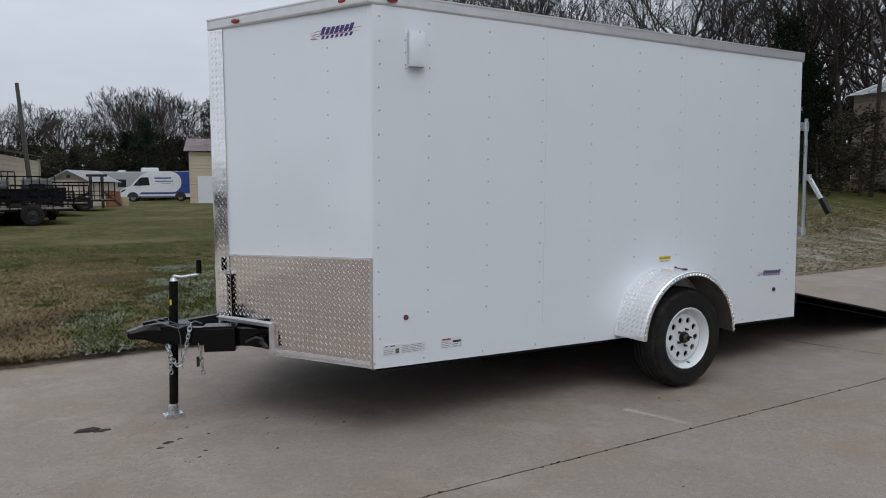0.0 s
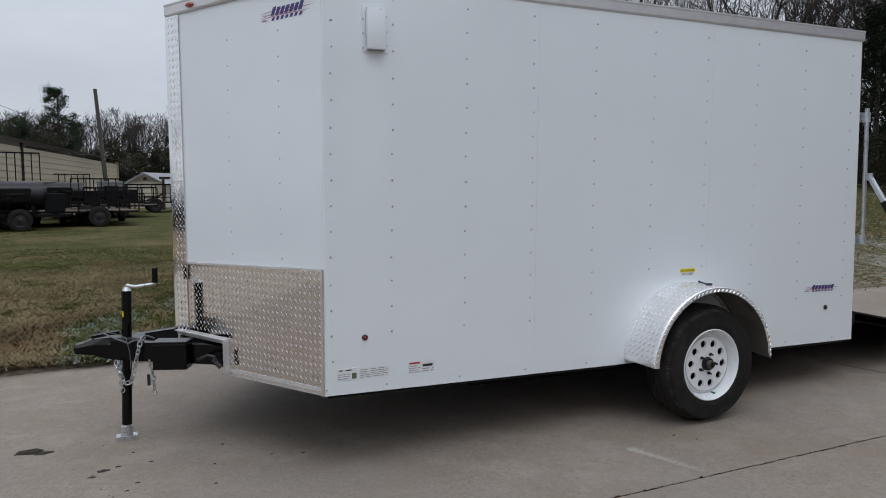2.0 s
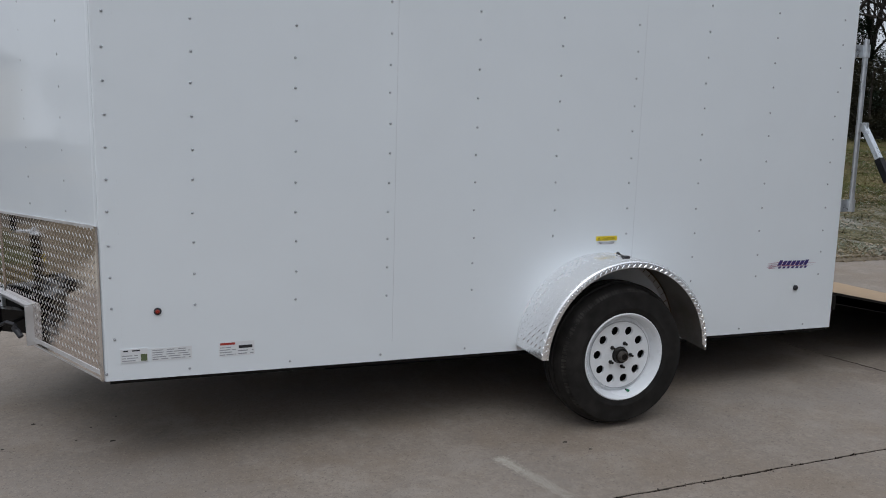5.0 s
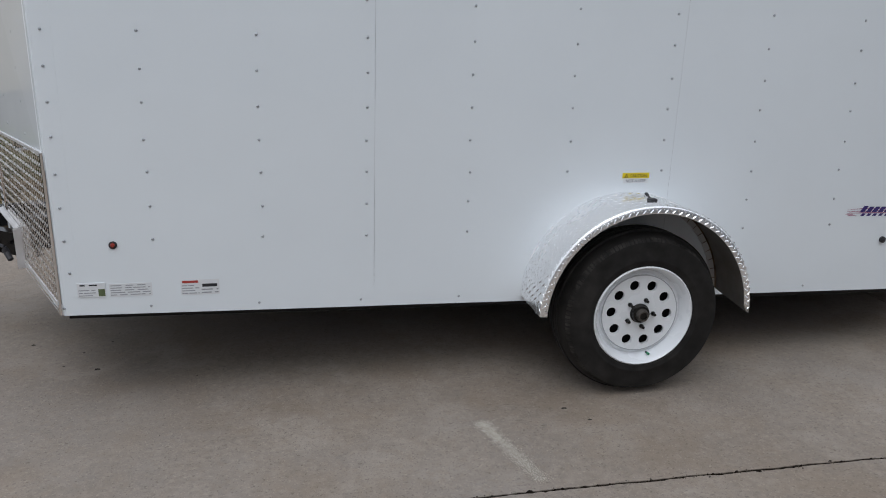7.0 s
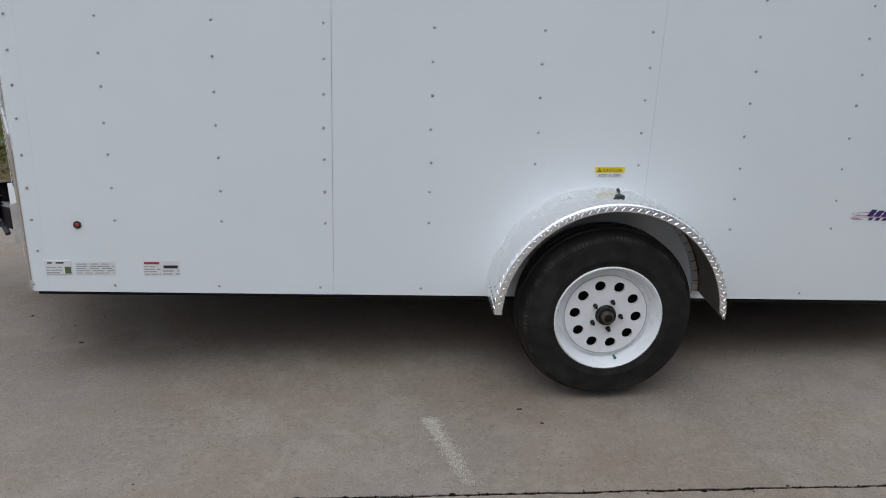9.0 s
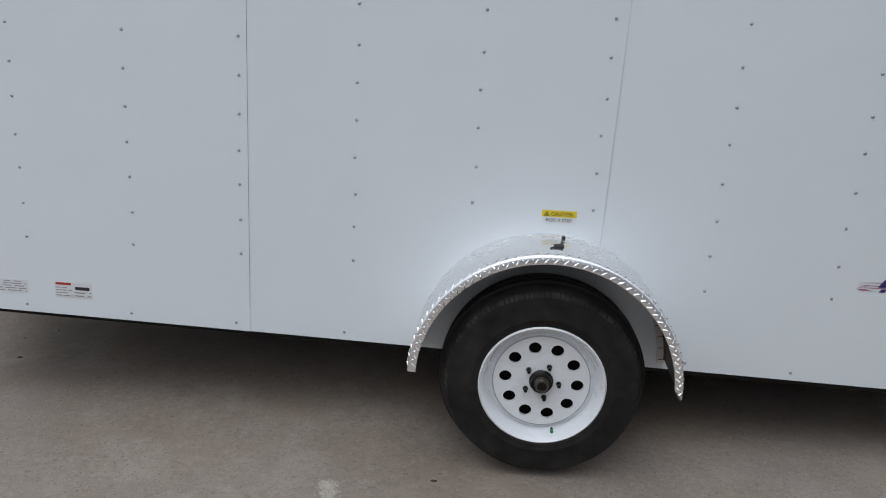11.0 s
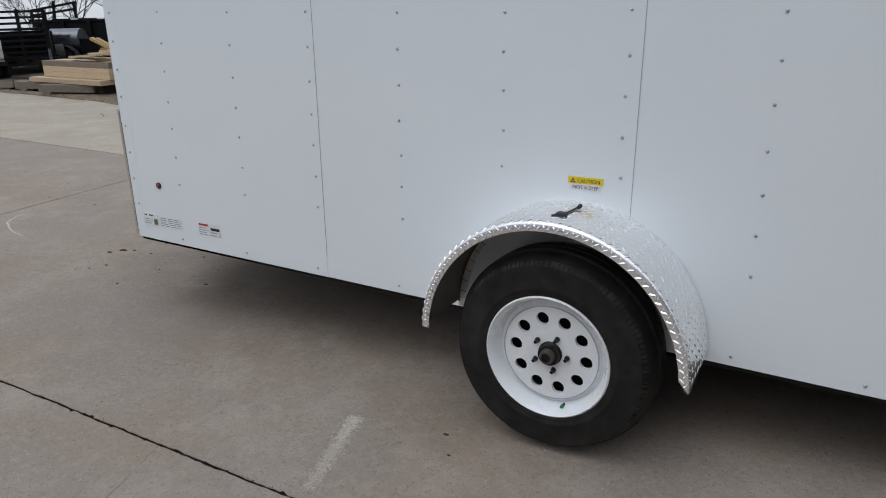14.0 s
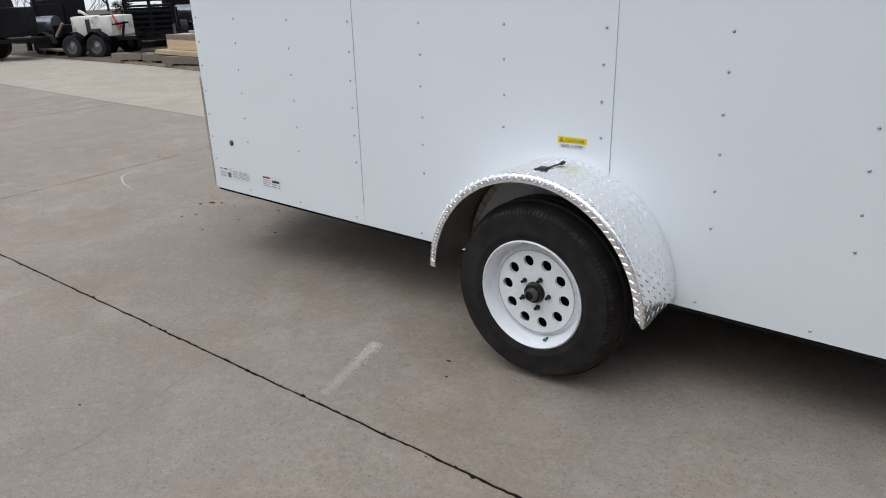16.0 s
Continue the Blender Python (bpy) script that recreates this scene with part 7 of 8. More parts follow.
def build_tank_trailer():
    at = Matrix.Translation((-12.37, 10.27, -0.04)) @ Matrix.Rotation(radians(23), 4, "Z")
    t = thing("tank_trailer", at, "rust-stained white tank on a small black tandem trailer", "trailer")

    def put(name, bm, ma, parent=None, sm=False):
        bmesh.ops.transform(bm, matrix=at, verts=bm.verts)
        return part(name, bm, ma, parent or t, smooth=sm)
    put("tank", boxed((-0.46, -0.40, 0.48), (0.66, 0.40, 0.93), None, 0.045), M_TANK, sm=True)
    for x in (0.02,):
        put("strap", boxed((x - 0.015, -0.406, 0.50), (x + 0.015, 0.406, 0.926), None, 0.08), M_INK)
    put("cap", rodded((0.22, 0, 0.91), (0.22, 0, 0.97), 0.13, seg=16), M_INK)
    bm = bmesh.new()
    sweep(bm, [(-0.1, -0.2, 0.90), (-0.16, -0.22, 0.98), (-0.24, -0.24, 1.03), (-0.30, -0.26, 1.04)], 0.032, 8)
    put("hose", bm, M_TANK, sm=True)
    bm = bmesh.new()
    sweep(bm, [(0.72, -0.38, 0.95), (0.80, -0.43, 0.85), (0.95, -0.42, 0.70), (0.88, -0.43, 0.66), (0.80, -0.42, 0.80)], 0.022, 6)
    put("red_hose", bm, M_REDINK, sm=True)
    put("pump", boxed((0.14, -0.52, 0.50), (0.36, -0.40, 0.66), None, 0.02), M_INK)
    put("frame", boxed((-0.80, -0.46, 0.40), (1.35, 0.46, 0.48)), M_BLACK)
    put("side_rail", beamed((-0.85, -0.5, 0.50), (-0.60, -0.5, 0.80), 0.05, 0.05), M_OLDWOOD)
    put("brace", beamed((0.95, -0.44, 0.48), (1.05, -0.44, 0.80), 0.04, 0.04), M_MATT)
    put("brace", beamed((0.72, -0.44, 0.74), (1.15, -0.44, 0.78), 0.04, 0.04), M_MATT)
    for x in (-0.34, 0.34):
        for s in (-1, 1):
            yo = s * 0.66
            w = put("wheel", lathe([(0.155, yo), (0.22, yo + s * 0.012), (0.265, yo - s * 0.01), (0.265, yo - s * 0.18), (0.155, yo - s * 0.19)], 28, (x, 0, 0.265), close=True), M_RUBBER, sm=True)
            put("rim", lathe([(0.16, yo - s * 0.01), (0.14, yo - s * 0.05), (0.07, yo - s * 0.04), (0.001, yo - s * 0.01)], 20, (x, 0, 0.265)), M_SILVER, w, True)
            put("rim_ring", lathe([(0.150, yo - s * 0.004), (0.162, yo - s * 0.004), (0.162, yo - s * 0.02), (0.150, yo - s * 0.02)], 28, (x, 0, 0.265), close=True), M_SILVER, w, True)
            bm = bmesh.new()
            prev = None
            for i in range(13):
                an = radians(10 + 160 * i / 12)
                cur = [bm.verts.new((x + 0.315 * math.cos(an), s * (0.46 + q), 0.285 + 0.315 * math.sin(an))) for q in (0.0, 0.22)]
                if prev:
                    bm.faces.new((prev[0], prev[1], cur[1], cur[0]))
                prev = cur
            bmesh.ops.solidify(bm, geom=bm.faces[:], thickness=0.01)
            put("fender", bm, M_MATT, sm=True)
    put("tongue_bar", beamed((1.5, 0, 0.44), (2.3, 0, 0.42), 0.08, 0.08), M_BLACK)
    put("jack", rodded((2.0, 0.05, 0.0), (2.0, 0.05, 0.7), 0.03), M_SILVER)


def build_gate_trailer():
    z = -0.02
    at = Matrix.Translation((-12.34, 11.61, z)) @ Matrix.Rotation(radians(150), 4, "Z")
    t = thing("gate_trailer", at, "black equipment trailer with a tall slatted ramp gate raised", "trailer")

    def put(name, bm, ma, parent=None, sm=False):
        bmesh.ops.transform(bm, matrix=at, verts=bm.verts)
        return part(name, bm, ma, parent or t, smooth=sm)
    for y in (-0.54, 0.0, 0.54):
        put("gate_post", boxed((-0.04, y - 0.04, 0.35), (0.04, y + 0.04, 1.50)), M_MATT)
    for k in range(9):
        zz = 0.40 + k * 0.128
        put("gate_slat", boxed((-0.05, -0.56, zz), (0.05, 0.56, zz + 0.052)), M_MATT)
    for s in (-1, 1):
        put("gate_brace", beamed((0.0, s * 0.58, 1.45), (0.6, s * 0.58, 0.5), 0.05, 0.05), M_MATT)
    put("load_panel", boxed((0.24, -0.6, 0.48), (0.28, 0.6, 1.02)), M_MATT)
    put("frame", boxed((0.0, -0.68, 0.34), (2.6, 0.68, 0.48)), M_MATT)
    put("bumper", boxed((-0.15, -0.68, 0.25), (0.0, 0.68, 0.42)), M_MATT)
    for s in (-1, 1):
        put("stand", boxed((-0.12, s * 0.5 - 0.12, 0.0), (0.12, s * 0.5 + 0.12, 0.33)), M_RUST)
        for x in (1.2, 1.95):
            yo = s * 0.9
            put("wheel", lathe([(0.19, yo), (0.33, yo), (0.33, yo - s * 0.19), (0.19, yo - s * 0.19)], 24, (x, 0, 0.33), close=True), M_RUBBER, sm=True)
    put("side_sheet", boxed((0.2, 0.62, 0.48), (2.6, 0.66, 1.0)), M_MATT)
    put("side_sheet", boxed((0.2, -0.66, 0.48), (2.6, -0.62, 1.0)), M_MATT)


def build_dump_trailer():
    at = Matrix.Translation((-13.75, 16.05, -0.06)) @ Matrix.Rotation(radians(30), 4, "Z")
    t = thing("dump_trailer", at, "long black high-sided dump trailer", "trailer")

    def put(name, bm, ma, parent=None, sm=False):
        bmesh.ops.transform(bm, matrix=at, verts=bm.verts)
        return part(name, bm, ma, parent or t, smooth=sm)
    put("body", boxed((-2.6, -1.0, 0.5), (2.8, 1.0, 1.20), None, 0.03), M_MATT)
    put("top_rail", boxed((-2.65, -1.05, 1.20), (2.85, -0.95, 1.28)), M_MATT)
    for i in range(8):
        x = -2.5 + i * 0.72
        put("stake_pocket", boxed((x, -1.08, 0.55), (x + 0.1, -1.0, 1.25)), M_MATT)
        put("reflector", boxed((x + 0.3, -1.062, 1.25), (x + 0.5, -1.05, 1.28)), M_LABEL)
    put("exhaust_stack", rodded((0.9, -0.4, 1.15), (0.9, -0.4, 1.7), 0.075, seg=12), M_MATT)
    for p0, p1 in (((-2.6, -0.9, 1.2), (-2.6, -0.9, 1.5)), ((-2.0, -0.9, 1.2), (-1.95, -0.9, 1.75)), ((-1.4, -0.9, 1.2), (-1.4, -0.9, 1.7)), ((-2.65, -0.9, 1.5), (-1.35, -0.9, 1.7)), ((-2.65, -0.9, 1.37), (-1.35, -0.9, 1.53))):
        put("rack_bar", beamed(p0, p1, 0.06, 0.06), M_MATT)
    put("frame", boxed((-2.6, -0.8, 0.36), (4.0, 0.8, 0.5)), M_MATT)
    for s in (-1, 1):
        for x in (-0.4, 0.5):
            yo = s * 1.0
            put("wheel", lathe([(0.19, yo), (0.36, yo), (0.36, yo - s * 0.2), (0.19, yo - s * 0.2)], 24, (x, 0, 0.36), close=True), M_RUBBER, sm=True)


def build_yard_smokers():
    g = "barbecue smokers by the yard"
    smoker_trailer(Matrix.Translation((-13.22, 13.35, -0.03)) @ Matrix.Rotation(radians(28), 4, "Z") @ Matrix.Scale(0.79, 4), 0.34, 0.98, "grey galvanised barrel smoker on a small trailer", g, M_SILVER, False)
    smoker_trailer(Matrix.Translation((-14.5, 10.0, -0.05)) @ Matrix.Rotation(radians(30), 4, "Z") @ Matrix.Scale(0.74, 4), 0.33, 0.75, "sooty grey drum smoker with a dark fire box", g, M_SILVER, True)
    smoker_trailer(Matrix.Translation((-14.6, 8.3, -0.05)) @ Matrix.Rotation(radians(38), 4, "Z"), 0.5, 1.7, "large black barbecue smoker with a stack", g, M_MATT, True)
    at = Matrix.Translation((-15.3, 10.75, -0.05)) @ Matrix.Rotation(radians(27), 4, "Z")
    t = thing("cooker_cabinet", at, "black upright cooker cabinet on a trailer", "smoker", g)
    for name, lo, hi in (("body", (-0.5, -0.35, 0.42), (0.55, 0.35, 1.32)), ("door", (-0.38, -0.38, 0.5), (0.42, -0.35, 1.22)), ("frame", (-1.0, -0.5, 0.34), (1.0, 0.5, 0.42)), ("leg", (-0.9, -0.4, 0.0), (-0.8, -0.3, 0.36)), ("leg", (0.8, -0.4, 0.0), (0.9, -0.3, 0.36)), ("leg", (-0.9, 0.3, 0.0), (-0.8, 0.4, 0.36)), ("leg", (0.8, 0.3, 0.0), (0.9, 0.4, 0.36))):
        part(name, boxed(lo, hi, at, 0.015), M_MATT, t)
    for x in (-0.35, 0.1):
        part("stack", rodded(at @ Vector((x, 0, 1.3)), at @ Vector((x, 0, 1.9)), 0.07), M_MATT, t)
    wagon = thing("flat_cart", (-13.2, 9.75, -0.04), "low black flat cart standing on the concrete", "cart", g)
    part("deck", boxed((-14.3, 9.6, 0.10), (-12.4, 9.9, 0.14)), M_OLDWOOD, wagon)
    for x in (-14.1, -13.4, -12.6):
        part("foot", boxed((x - 0.06, 9.62, -0.04), (x + 0.06, 9.88, 0.10)), M_MATT, wagon)


# ---- small things on the ground ----
def build_debris():
    rng = random.Random(17)
    # flat clods of dirt by the jack
    for x, y, r in ((0.47, 4.55, 0.065), (0.54, 4.51, 0.04), (0.83, 4.09, 0.03), (0.78, 4.03, 0.02), (1.05, 4.12, 0.014), (0.98, 3.86, 0.014), (1.775, 3.89, 0.014), (3.655, 3.215, 0.013), (3.72, 3.115, 0.010), (0.90, 4.12, 0.016), (0.93, 3.78, 0.012)):
        bm = bmesh.new()
        n = 12
        z = yard(x)
        ring = []
        for i in range(n):
            a = 2 * math.pi * i / n
            q = r * rng.uniform(0.55, 1.1)
            ring.append((x + q * 1.35 * math.cos(a), y + q * 0.7 * math.sin(a)))
        lo = [bm.verts.new((px, py, z - 0.002)) for px, py in ring]
        hi = [bm.verts.new((x + (px - x) * 0.7, y + (py - y) * 0.7, z + r * rng.uniform(0.06, 0.2))) for px, py in ring]
        for i in range(n):
            bm.faces.new((lo[i], lo[(i + 1) % n], hi[(i + 1) % n], hi[i]))
        bm.faces.new(hi)
        tagged(part("dirt_clod", bm, M_DIRT), "flat dark clod of dried mud on the concrete", "dirt", "clods near the jack")
    # crumbs scattered over the slabs
    verts, faces = [], []
    spots = [(rng.gauss(1.0, 0.55), rng.gauss(4.0, 0.35)) for _ in range(45)] + [(rng.uniform(-3, 7), rng.uniform(1.2, 6.2)) for _ in range(60)]
    for x, y in spots:
        r = 0.002 + 0.008 * rng.random() ** 2.5
        k = len(verts)
        z = yard(x)
        a0 = rng.uniform(0, 6)
        for i in range(5):
            a = a0 + 2 * math.pi * i / 5
            verts.append((x + r * 1.5 * math.cos(a), y + r * math.sin(a), z - 0.001))
        verts.append((x, y, z + r * 0.6))
        faces += [(k + i, k + (i + 1) % 5, k + 5) for i in range(5)]
    me = bpy.data.meshes.new("mud_crumb_scatter")
    me.from_pydata(verts, [], faces)
    tagged(mesh_part("mud_crumb_scatter", me, M_DIRT), "scattered crumbs of dark mud on the concrete", "dirt", kind="stuff")
    # dirt and root ends standing in the main joint
    verts, faces = [], []
    for _ in range(900):
        x = rng.uniform(-4.5, 9)
        y = 2.69 + 0.014 * (5 - x) + rng.gauss(0, 0.007)
        r = rng.uniform(0.002, 0.0045) * (2.6 if rng.random() < 0.10 else 1)
        z = yard(x) - 0.004
        k = len(verts)
        a0 = rng.uniform(0, 6)
        for i in range(4):
            a = a0 + 1.57 * i
            verts.append((x + r * 2 * math.cos(a), y + r * math.sin(a), z))
        verts.append((x, y, z + 0.005 + r * 0.5))
        faces += [(k + i, k + (i + 1) % 4, k + 4) for i in range(4)]
    me = bpy.data.meshes.new("joint_dirt")
    me.from_pydata(verts, [], faces)
    tagged(mesh_part("joint_dirt", me, M_JOINT), "black dirt packed in the slab joint", "dirt", kind="stuff")

    def ribbon(name, pts, w, ma, label, seed, lift=0.0012, ragged=0.5):
        rg = random.Random(seed)
        bm = bmesh.new()
        prev = None
        dense = []
        for a, b in zip(pts, pts[1:]):
            k = max(2, int(math.dist(a, b) / 0.03))
            dense += [(a[0] + (b[0] - a[0]) * i / k, a[1] + (b[1] - a[1]) * i / k) for i in range(k)]
        dense.append(pts[-1])
        for i, (x, y) in enumerate(dense):
            j = min(i + 1, len(dense) - 1)
            h = max(0, j - 1)
            d = Vector((dense[j][0] - dense[h][0], dense[j][1] - dense[h][1]))
            n = Vector((-d.y, d.x)).normalized()
            f = math.sin(math.pi * (0.06 + 0.88 * i / len(dense)))
            off = rg.gauss(0, w * 0.35) if ragged else 0
            q0, q1 = w * f * rg.uniform(1 - ragged, 1), w * f * rg.uniform(1 - ragged, 1)
            cur = (bm.verts.new((x + n.x * (q0 + off), y + n.y * (q0 + off), yard(x) + lift)), bm.verts.new((x - n.x * (q1 - off), y - n.y * (q1 - off), yard(x) + lift)))
            if prev:
                bm.faces.new((prev[0], prev[1], cur[1], cur[0]))
            prev = cur
        tagged(part(name, bm, ma), label, name.split("_")[-1], kind="structure")
    verts, faces = [], []
    for _ in range(2600):
        f = rng.random() ** 1.15
        x = 3.31 + 0.115 * f + rng.gauss(0, 0.017)
        y = 3.165 - 0.40 * f + rng.gauss(0, 0.008)
        r = rng.uniform(0.0010, 0.0030) * (1.1 - 0.4 * f)
        z = yard(x) + 0.0011
        k = len(verts)
        a0 = rng.uniform(0, 6)
        for i in range(5):
            q = r * rng.uniform(0.5, 1.1)
            verts.append((x + q * math.cos(a0 + 1.257 * i), y + q * 1.4 * math.sin(a0 + 1.257 * i), z))
        faces.append(tuple(range(k, k + 5)))
    me = bpy.data.meshes.new("pale_scrape")
    me.from_pydata(verts, [], faces)
    tagged(mesh_part("pale_scrape", me, M_SCUFF), "pale scrape mark across the slab", "scrape", kind="stuff")
    line = [(2.815, 2.70), (2.85, 2.60), (2.895, 2.47), (2.93, 2.33), (2.945, 2.25), (2.985, 2.10), (2.975, 1.93)]
    for a, b in ((0.0, 0.16), (0.20, 0.42), (0.46, 0.66), (0.70, 0.98)):
        pts = []
        for k in range(9):
            s = (a + (b - a) * k / 8) * (len(line) - 1)
            i = min(int(s), len(line) - 2)
            x = line[i][0] + (line[i + 1][0] - line[i][0]) * (s - i)
            y = line[i][1] + (line[i + 1][1] - line[i][1]) * (s - i)
            pts.append((x + 0.012 * noise.noise((y * 14, 1, 0)) + 0.005 * noise.noise((y * 45, 2, 0)), y))
        ribbon("hairline_crack", pts, 0.0012, M_HAIR, "broken hairline crack in the concrete", 2, 0.0014, 0.7)
    ribbon("short_crack", [(1.25, 3.99), (1.32, 3.93), (1.40, 3.90)], 0.0016, M_HAIR, "short crack in the concrete", 3, 0.0014, 0.7)
    ribbon("chalk_scuff", [(-0.62, 4.42), (-0.66, 4.30), (-0.55, 4.16), (-0.32, 4.05), (-0.1, 4.0)], 0.008, M_SCUFF, "thin curved pale scuff on the concrete", 4, 0.0014, 0.5)
    ribbon("rear_crack", [(5.815, 3.84), (5.845, 3.66), (5.875, 3.50), (5.90, 3.36)], 0.009, M_JOINT, "widened crumbling stretch of the slab joint", 5, 0.0014, 0.7)


def build_soil_edges():
    """A ragged margin of bare soil along the concrete, and the dark gravel where the trailers stand."""
    bm = bmesh.new()
    prev = None
    for i in range(740):
        x = -10.15 + i * 0.05
        e = slab_edge(x)
        w0 = 0.05 + 0.05 * noise.noise((x * 2.1, 1.0, 4.0)) + 0.03 * noise.noise((x * 9.0, 2.0, 4.0))
        w1 = 0.20 + 0.18 * noise.noise((x * 0.8, 3.0, 4.0)) + 0.08 * noise.noise((x * 5.0, 3.0, 4.0))
        w1 += 1.25 * smooth01(-1.6, -4.0, x) * (1 - smooth01(-5.5, -8.6, x)) * (1 + 0.25 * noise.noise((x * 1.3, 7.0, 4.0)))
        row = [(e - w0, yard(x) + 0.002), (e - 0.01, yard(x) + 0.022), (e + 0.06, max(land(x, e + 0.06), yard(x)) + 0.018 + 0.01 * smooth01(-3.5, -4.2, x)), (e + max(0.09, w1), max(land(x, e + w1), yard(x)) - 0.004 + 0.03 * smooth01(-1.6, -4.0, x) * (1 - smooth01(-7.5, -8.6, x)))]
        cur = [bm.verts.new((x, y, z + 0.006 * noise.noise((x * 11, y * 11, 0)) * (0 < k < 3))) for k, (y, z) in enumerate(row)]
        if prev:
            for k in range(3):
                bm.faces.new((prev[k], cur[k], cur[k + 1], prev[k + 1]))
        prev = cur
    tagged(part("soil_margin", bm, M_SOIL, smooth=True), "ragged brown margin of bare soil along the concrete", "soil", kind="structure")
    bm = bmesh.new()
    grid = []
    for i in range(54):
        x = -4.2 - 0.05 * i ** 1.75
        row = []
        for j in range(30):
            y = slab_edge(x) + 0.02 + 0.03 * j ** 2 * (1 + 0.2 * noise.noise((x * 0.5, j, 0))) * min(1.0, 0.35 + 0.08 * i)
            if j == 0:
                row.append(bm.verts.new((x, slab_edge(x) - 0.05 + 0.03 * noise.noise((x * 3, 0, 9)), yard(x) + 0.004)))
            else:
                row.append(bm.verts.new((x, y + 0.05, max(land(x, y + 0.05), yard(x)) + 0.014)))
        grid.append(row)
    for p, q in zip(grid, grid[1:]):
        for k in range(29):
            bm.faces.new((p[k], p[k + 1], q[k + 1], q[k]))
    tagged(part("gravel", bm, M_GRAVEL, smooth=True), "dark gravel where the smokers and trailers stand", "gravel", kind="structure")


def build_litter():
    """A blanket of straw and pale leaf litter along the foot of the bank."""
    bm = bmesh.new()
    prev = None
    for i in range(150):
        x = 6.6 + i * 0.1
        reach = 3.0 + 1.3 * noise.noise((x * 0.5, 2.0, 1.0)) + 0.5 * noise.noise((x * 2.2, 2.0, 1.0))
        row = []
        for j in range(25):
            y = 6.585 + reach * (j / 24)
            row.append(bm.verts.new((x, y, land(x, y) + 0.004 + (0.012 + 0.02 * abs(noise.noise((x * 3, y * 3, 0)))) * math.sin(math.pi * (j + 1) / 26))))
        if prev:
            for k in range(24):
                bm.faces.new((prev[k], row[k], row[k + 1], prev[k + 1]))
        prev = row
    tagged(part("leaf_litter", bm, M_LITTER, smooth=True), "straw-coloured grass and pale leaf litter along the bank", "litter", kind="structure")


def build_grass():
    rng = random.Random(9)
    sets = {"green": ([], []), "straw": ([], []), "brown": ([], []), "frost": ([], []), "leaf": ([], [])}

    def blade(kind, x, y, z, h, w):
        v, f = sets[kind]
        a = rng.uniform(0, 6.28)
        lean = rng.uniform(1.0, 3.0) * h
        c, s = math.cos(a), math.sin(a)
        k = len(v)
        v.extend(((x - s * w, y + c * w, z), (x + s * w, y - c * w, z), (x + c * lean, y + s * lean, z + h)))
        f.append((k, k + 1, k + 2))

    def leaf(x, y, z, r):
        v, f = sets["leaf"]
        a = rng.uniform(0, 6.28)
        c, s = math.cos(a) * r, math.sin(a) * r
        k = len(v)
        t = rng.uniform(-0.3, 0.6) * r
        v.extend(((x - c, y - s, z + 0.004), (x + s * 0.5, y - c * 0.5, z + 0.012 + t * 0.5), (x + c, y + s, z + 0.006 + abs(t)), (x - s * 0.5, y + c * 0.5, z + 0.01)))
        f.append((k, k + 1, k + 2, k + 3))

    def clump(x, y, dense):
        z = max(land(x, y), yard(x)) - 0.004
        n = 1.3 * noise.noise((x * 0.5, y * 0.30, 5.0)) + 0.9 * noise.noise((x * 2.1, y * 0.9, 2.0)) + 0.5 * noise.noise((x * 6, y * 3, 3.0))
        n += 0.55 * smooth01(1.0, 0.0, x) * smooth01(16, 13, y) * smooth01(30, 12, -20 * x) - 0.72 * smooth01(0.15, 0.7, x) * smooth01(5, 3, x) * smooth01(11.0, 9.0, y) - 0.2 * smooth01(13, 16, y)
        near = max(0.0, 1 - (y - slab_edge(x)) / 1.2)
        if n + near * 0.8 > 0.26:
            kind = "straw"
        elif n < (-0.04 if y < 9.5 else -0.12) and y < 12.5 and 0.5 * noise.noise((x * 1.6, y * 1.1, 8.0)) + 0.5 * noise.noise((x * 5, y * 4, 8.5)) > -0.10:
            kind = "frost"
        else:
            kind = "green"
        dull = 0.5 + 0.9 * noise.noise((x * 0.9, y * 0.6, 4.0)) + 0.35 * smooth01(8.6, 7.2, y) * smooth01(0.6, -0.4, x)
        if kind == "straw" and dull > 0.62 and near < 0.7:
            kind = "brown"
        for _ in range(dense):
            kk = kind if rng.random() < (0.6 if kind == "frost" else 0.58) else rng.choice(("green", "straw", "brown", "green", "brown" if kind == "straw" else "green"))
            blade(kk, x + rng.gauss(0, 0.05), y + rng.gauss(0, 0.05), z, rng.uniform(0.010, 0.036), rng.uniform(0.003, 0.008) * (1.5 if kk == "frost" else 1))
        if rng.random() < 0.16 and y < 10:
            for _ in range(7):
                blade(kind if kind != "frost" else "green", x + rng.gauss(0, 0.025), y + rng.gauss(0, 0.025), z, rng.uniform(0.03, 0.06), rng.uniform(0.004, 0.008))
        if rng.random() < 0.03:
            leaf(x, y, z + 0.01, rng.uniform(0.010, 0.022))
    for _ in range(20000):
        y = 6.56 + 11.5 * rng.random() ** 1.8
        x = rng.uniform(-1.6 - 0.12 * (y - 6.6), 2.6 + 0.22 * (y - 6.6))
        if y > slab_edge(x) - 0.03:
            clump(x, y, 5)
    for _ in range(9000):
        clump(rng.uniform(-0.4, 2.6), 6.7 + 7.5 * rng.random() ** 1.3, 6)
    for _ in range(9000):
        y = 8 + 20 * rng.random()
        x = rng.uniform(-5, 7)
        clump(x, y, 3)
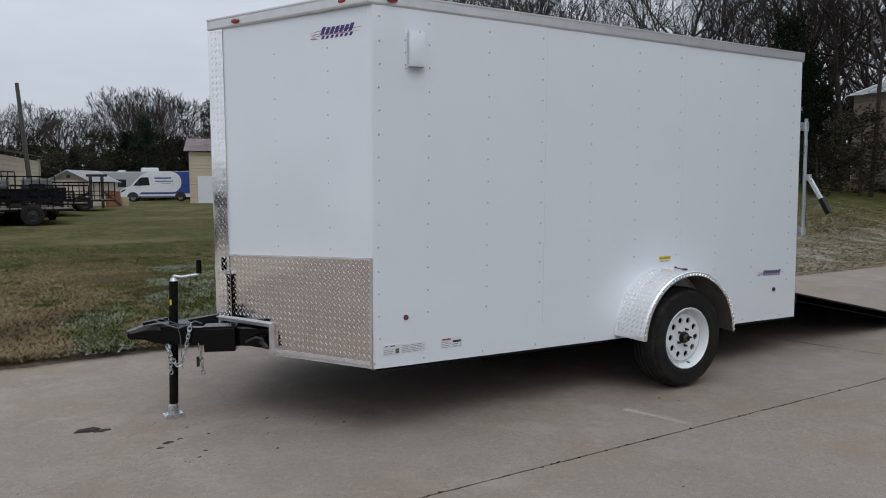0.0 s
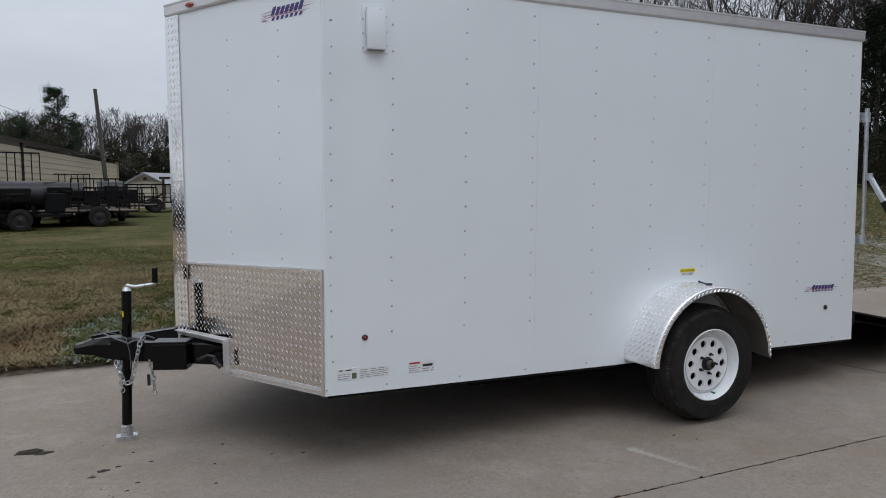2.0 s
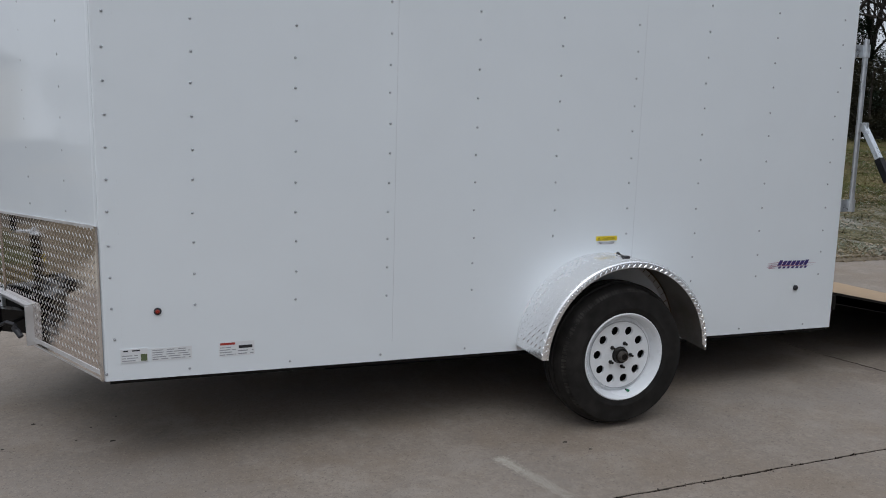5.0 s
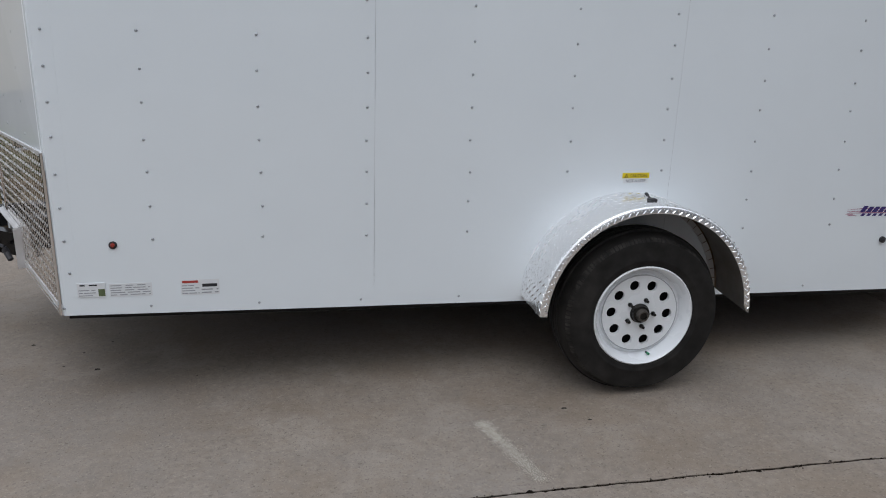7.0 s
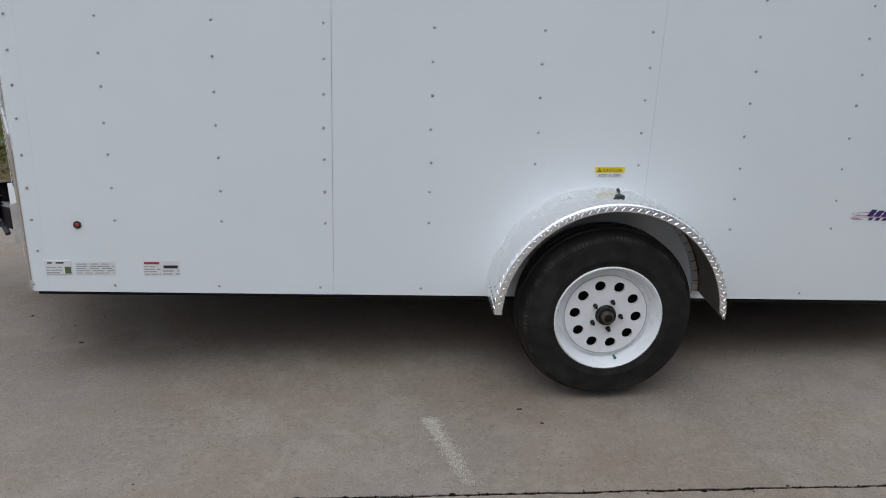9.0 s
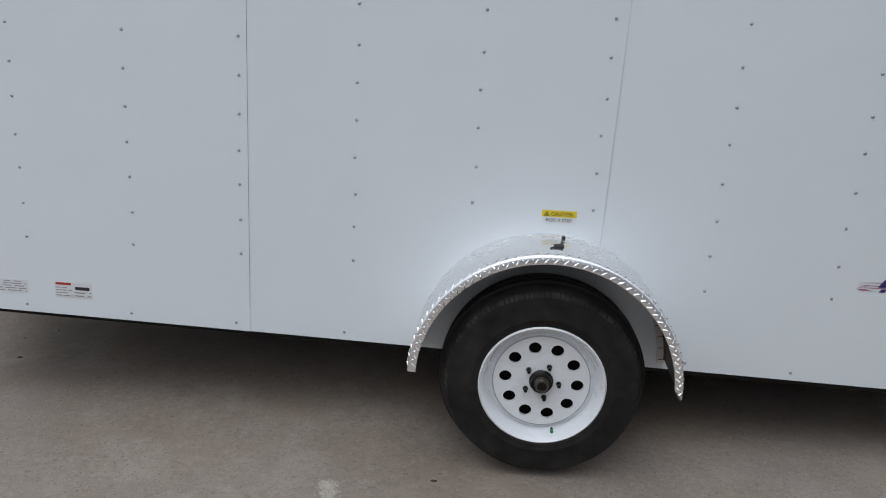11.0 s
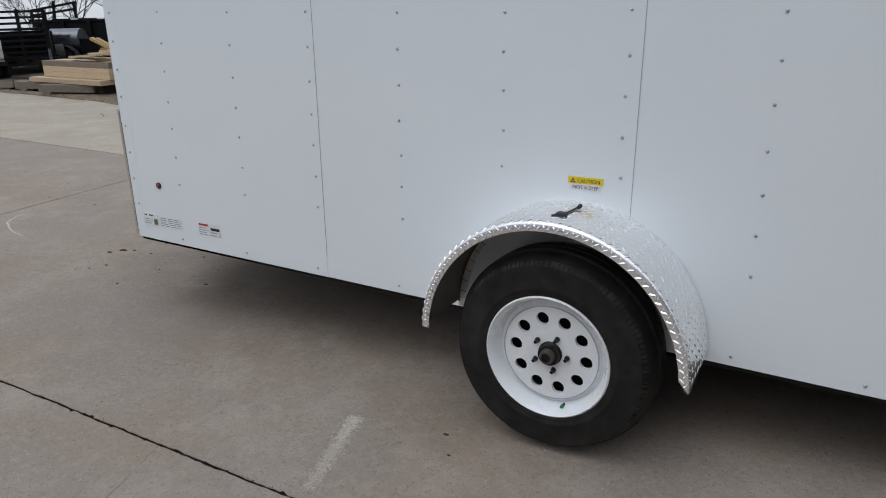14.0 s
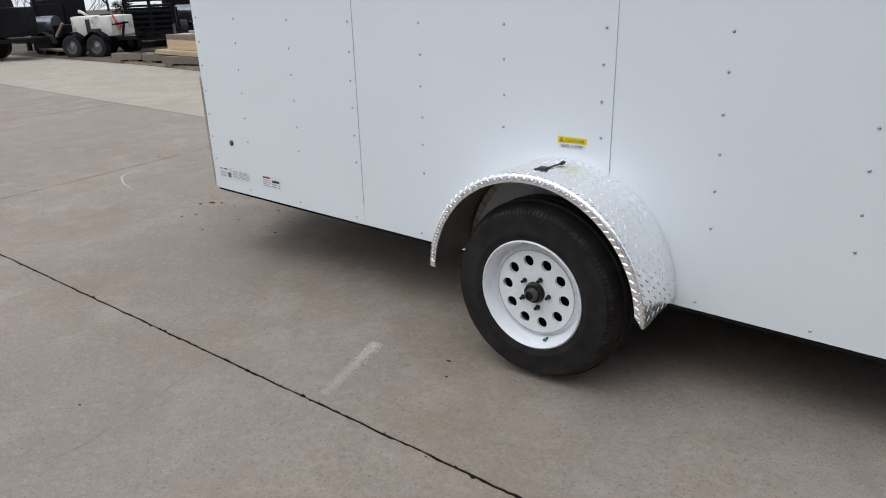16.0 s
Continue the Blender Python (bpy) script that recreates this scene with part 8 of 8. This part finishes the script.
    for _ in range(15000):
        y = 6.6 + 7.5 * rng.random() ** 1.5
        x = rng.uniform(7.5, 21)
        clump(x, y, 2)
        pale = noise.noise((x * 0.9, y * 0.35, 7.0))
        for _ in range(2):
            blade("frost" if pale > 0.12 else "straw", x + rng.gauss(0, 0.08), y + rng.gauss(0, 0.08), land(x, y), rng.uniform(0.015, 0.04), rng.uniform(0.006, 0.013))
        if rng.random() < 0.9:
            xx, yy = x + rng.uniform(-0.2, 0.2), y + rng.uniform(-0.2, 0.2)
            if yy > 6.6:
                leaf(xx, yy, land(xx, yy) + 0.005, rng.uniform(0.012, 0.034))
    for _ in range(9000):
        x = rng.uniform(12, 28)
        clump(x, 9.5 + 8.5 * rng.random(), 3)
    for _ in range(14000):
        x = rng.uniform(7.2, 19)
        y = 6.6 + 4.2 * rng.random() ** 1.4
        q = noise.noise((x * 0.8, y * 0.3, 6.0)) + 0.6 * noise.noise((x * 3, y * 1.4, 6.0))
        if q > -0.25:
            blade("frost" if q > 0.18 else "straw", x, y, land(x, y), rng.uniform(0.02, 0.05), rng.uniform(0.006, 0.014))
        if rng.random() < 0.5:
            leaf(x + rng.uniform(-0.2, 0.2), y, land(x, y) + 0.02, rng.uniform(0.012, 0.036))
    for _ in range(2500):
        x = rng.uniform(-9, -2)
        y = slab_edge(x) + 0.03 + 2.5 * rng.random()
        clump(x, y, 3)
    for key, ma, nm, lab in (("green", M_BLADE_G, "green_grass", "short green winter grass blades"), ("straw", M_BLADE_S, "dry_grass", "dry straw-coloured grass blades"), ("brown", M_BLADE_B, "dead_grass", "brown dead grass blades"),
                             ("frost", M_FROST, "frosted_clover", "pale frosted clover and weeds"), ("leaf", M_LEAF, "fallen_leaf_litter", "scattered pale fallen leaves on the turf")):
        me = bpy.data.meshes.new(nm)
        me.from_pydata(sets[key][0], [], sets[key][1])
        tagged(mesh_part(nm, me, ma), lab, "grass" if key != "leaf" else "leaves", kind="stuff")


build_left_building()
build_right_building()
small_house("garden_shed", 2.6, 6.1, 50, 1.6, 0.65, (0.19, 0.01), "small pale gabled shed with a white metal roof", M_SHEDW, M_ROOFW, 3.2, gable=True, corners=((1.9, 51.0), (3.97, 49.5)))
small_house("workshop", 11.15, 15.2, 55, 3.75, 1.3, (0.19, 0.01), "tan sided workshop with a rust-streaked ribbed roof and white door", M_SIDING, M_ROOFR, 6.0, door=True)
build_van()
build_camper()
build_pole()
build_field_row()
build_lumber()
build_tank_trailer()
build_gate_trailer()
build_dump_trailer()
build_yard_smokers()
build_debris()
build_trees()
build_evergreens()
build_soil_edges()
build_litter()
build_grass()
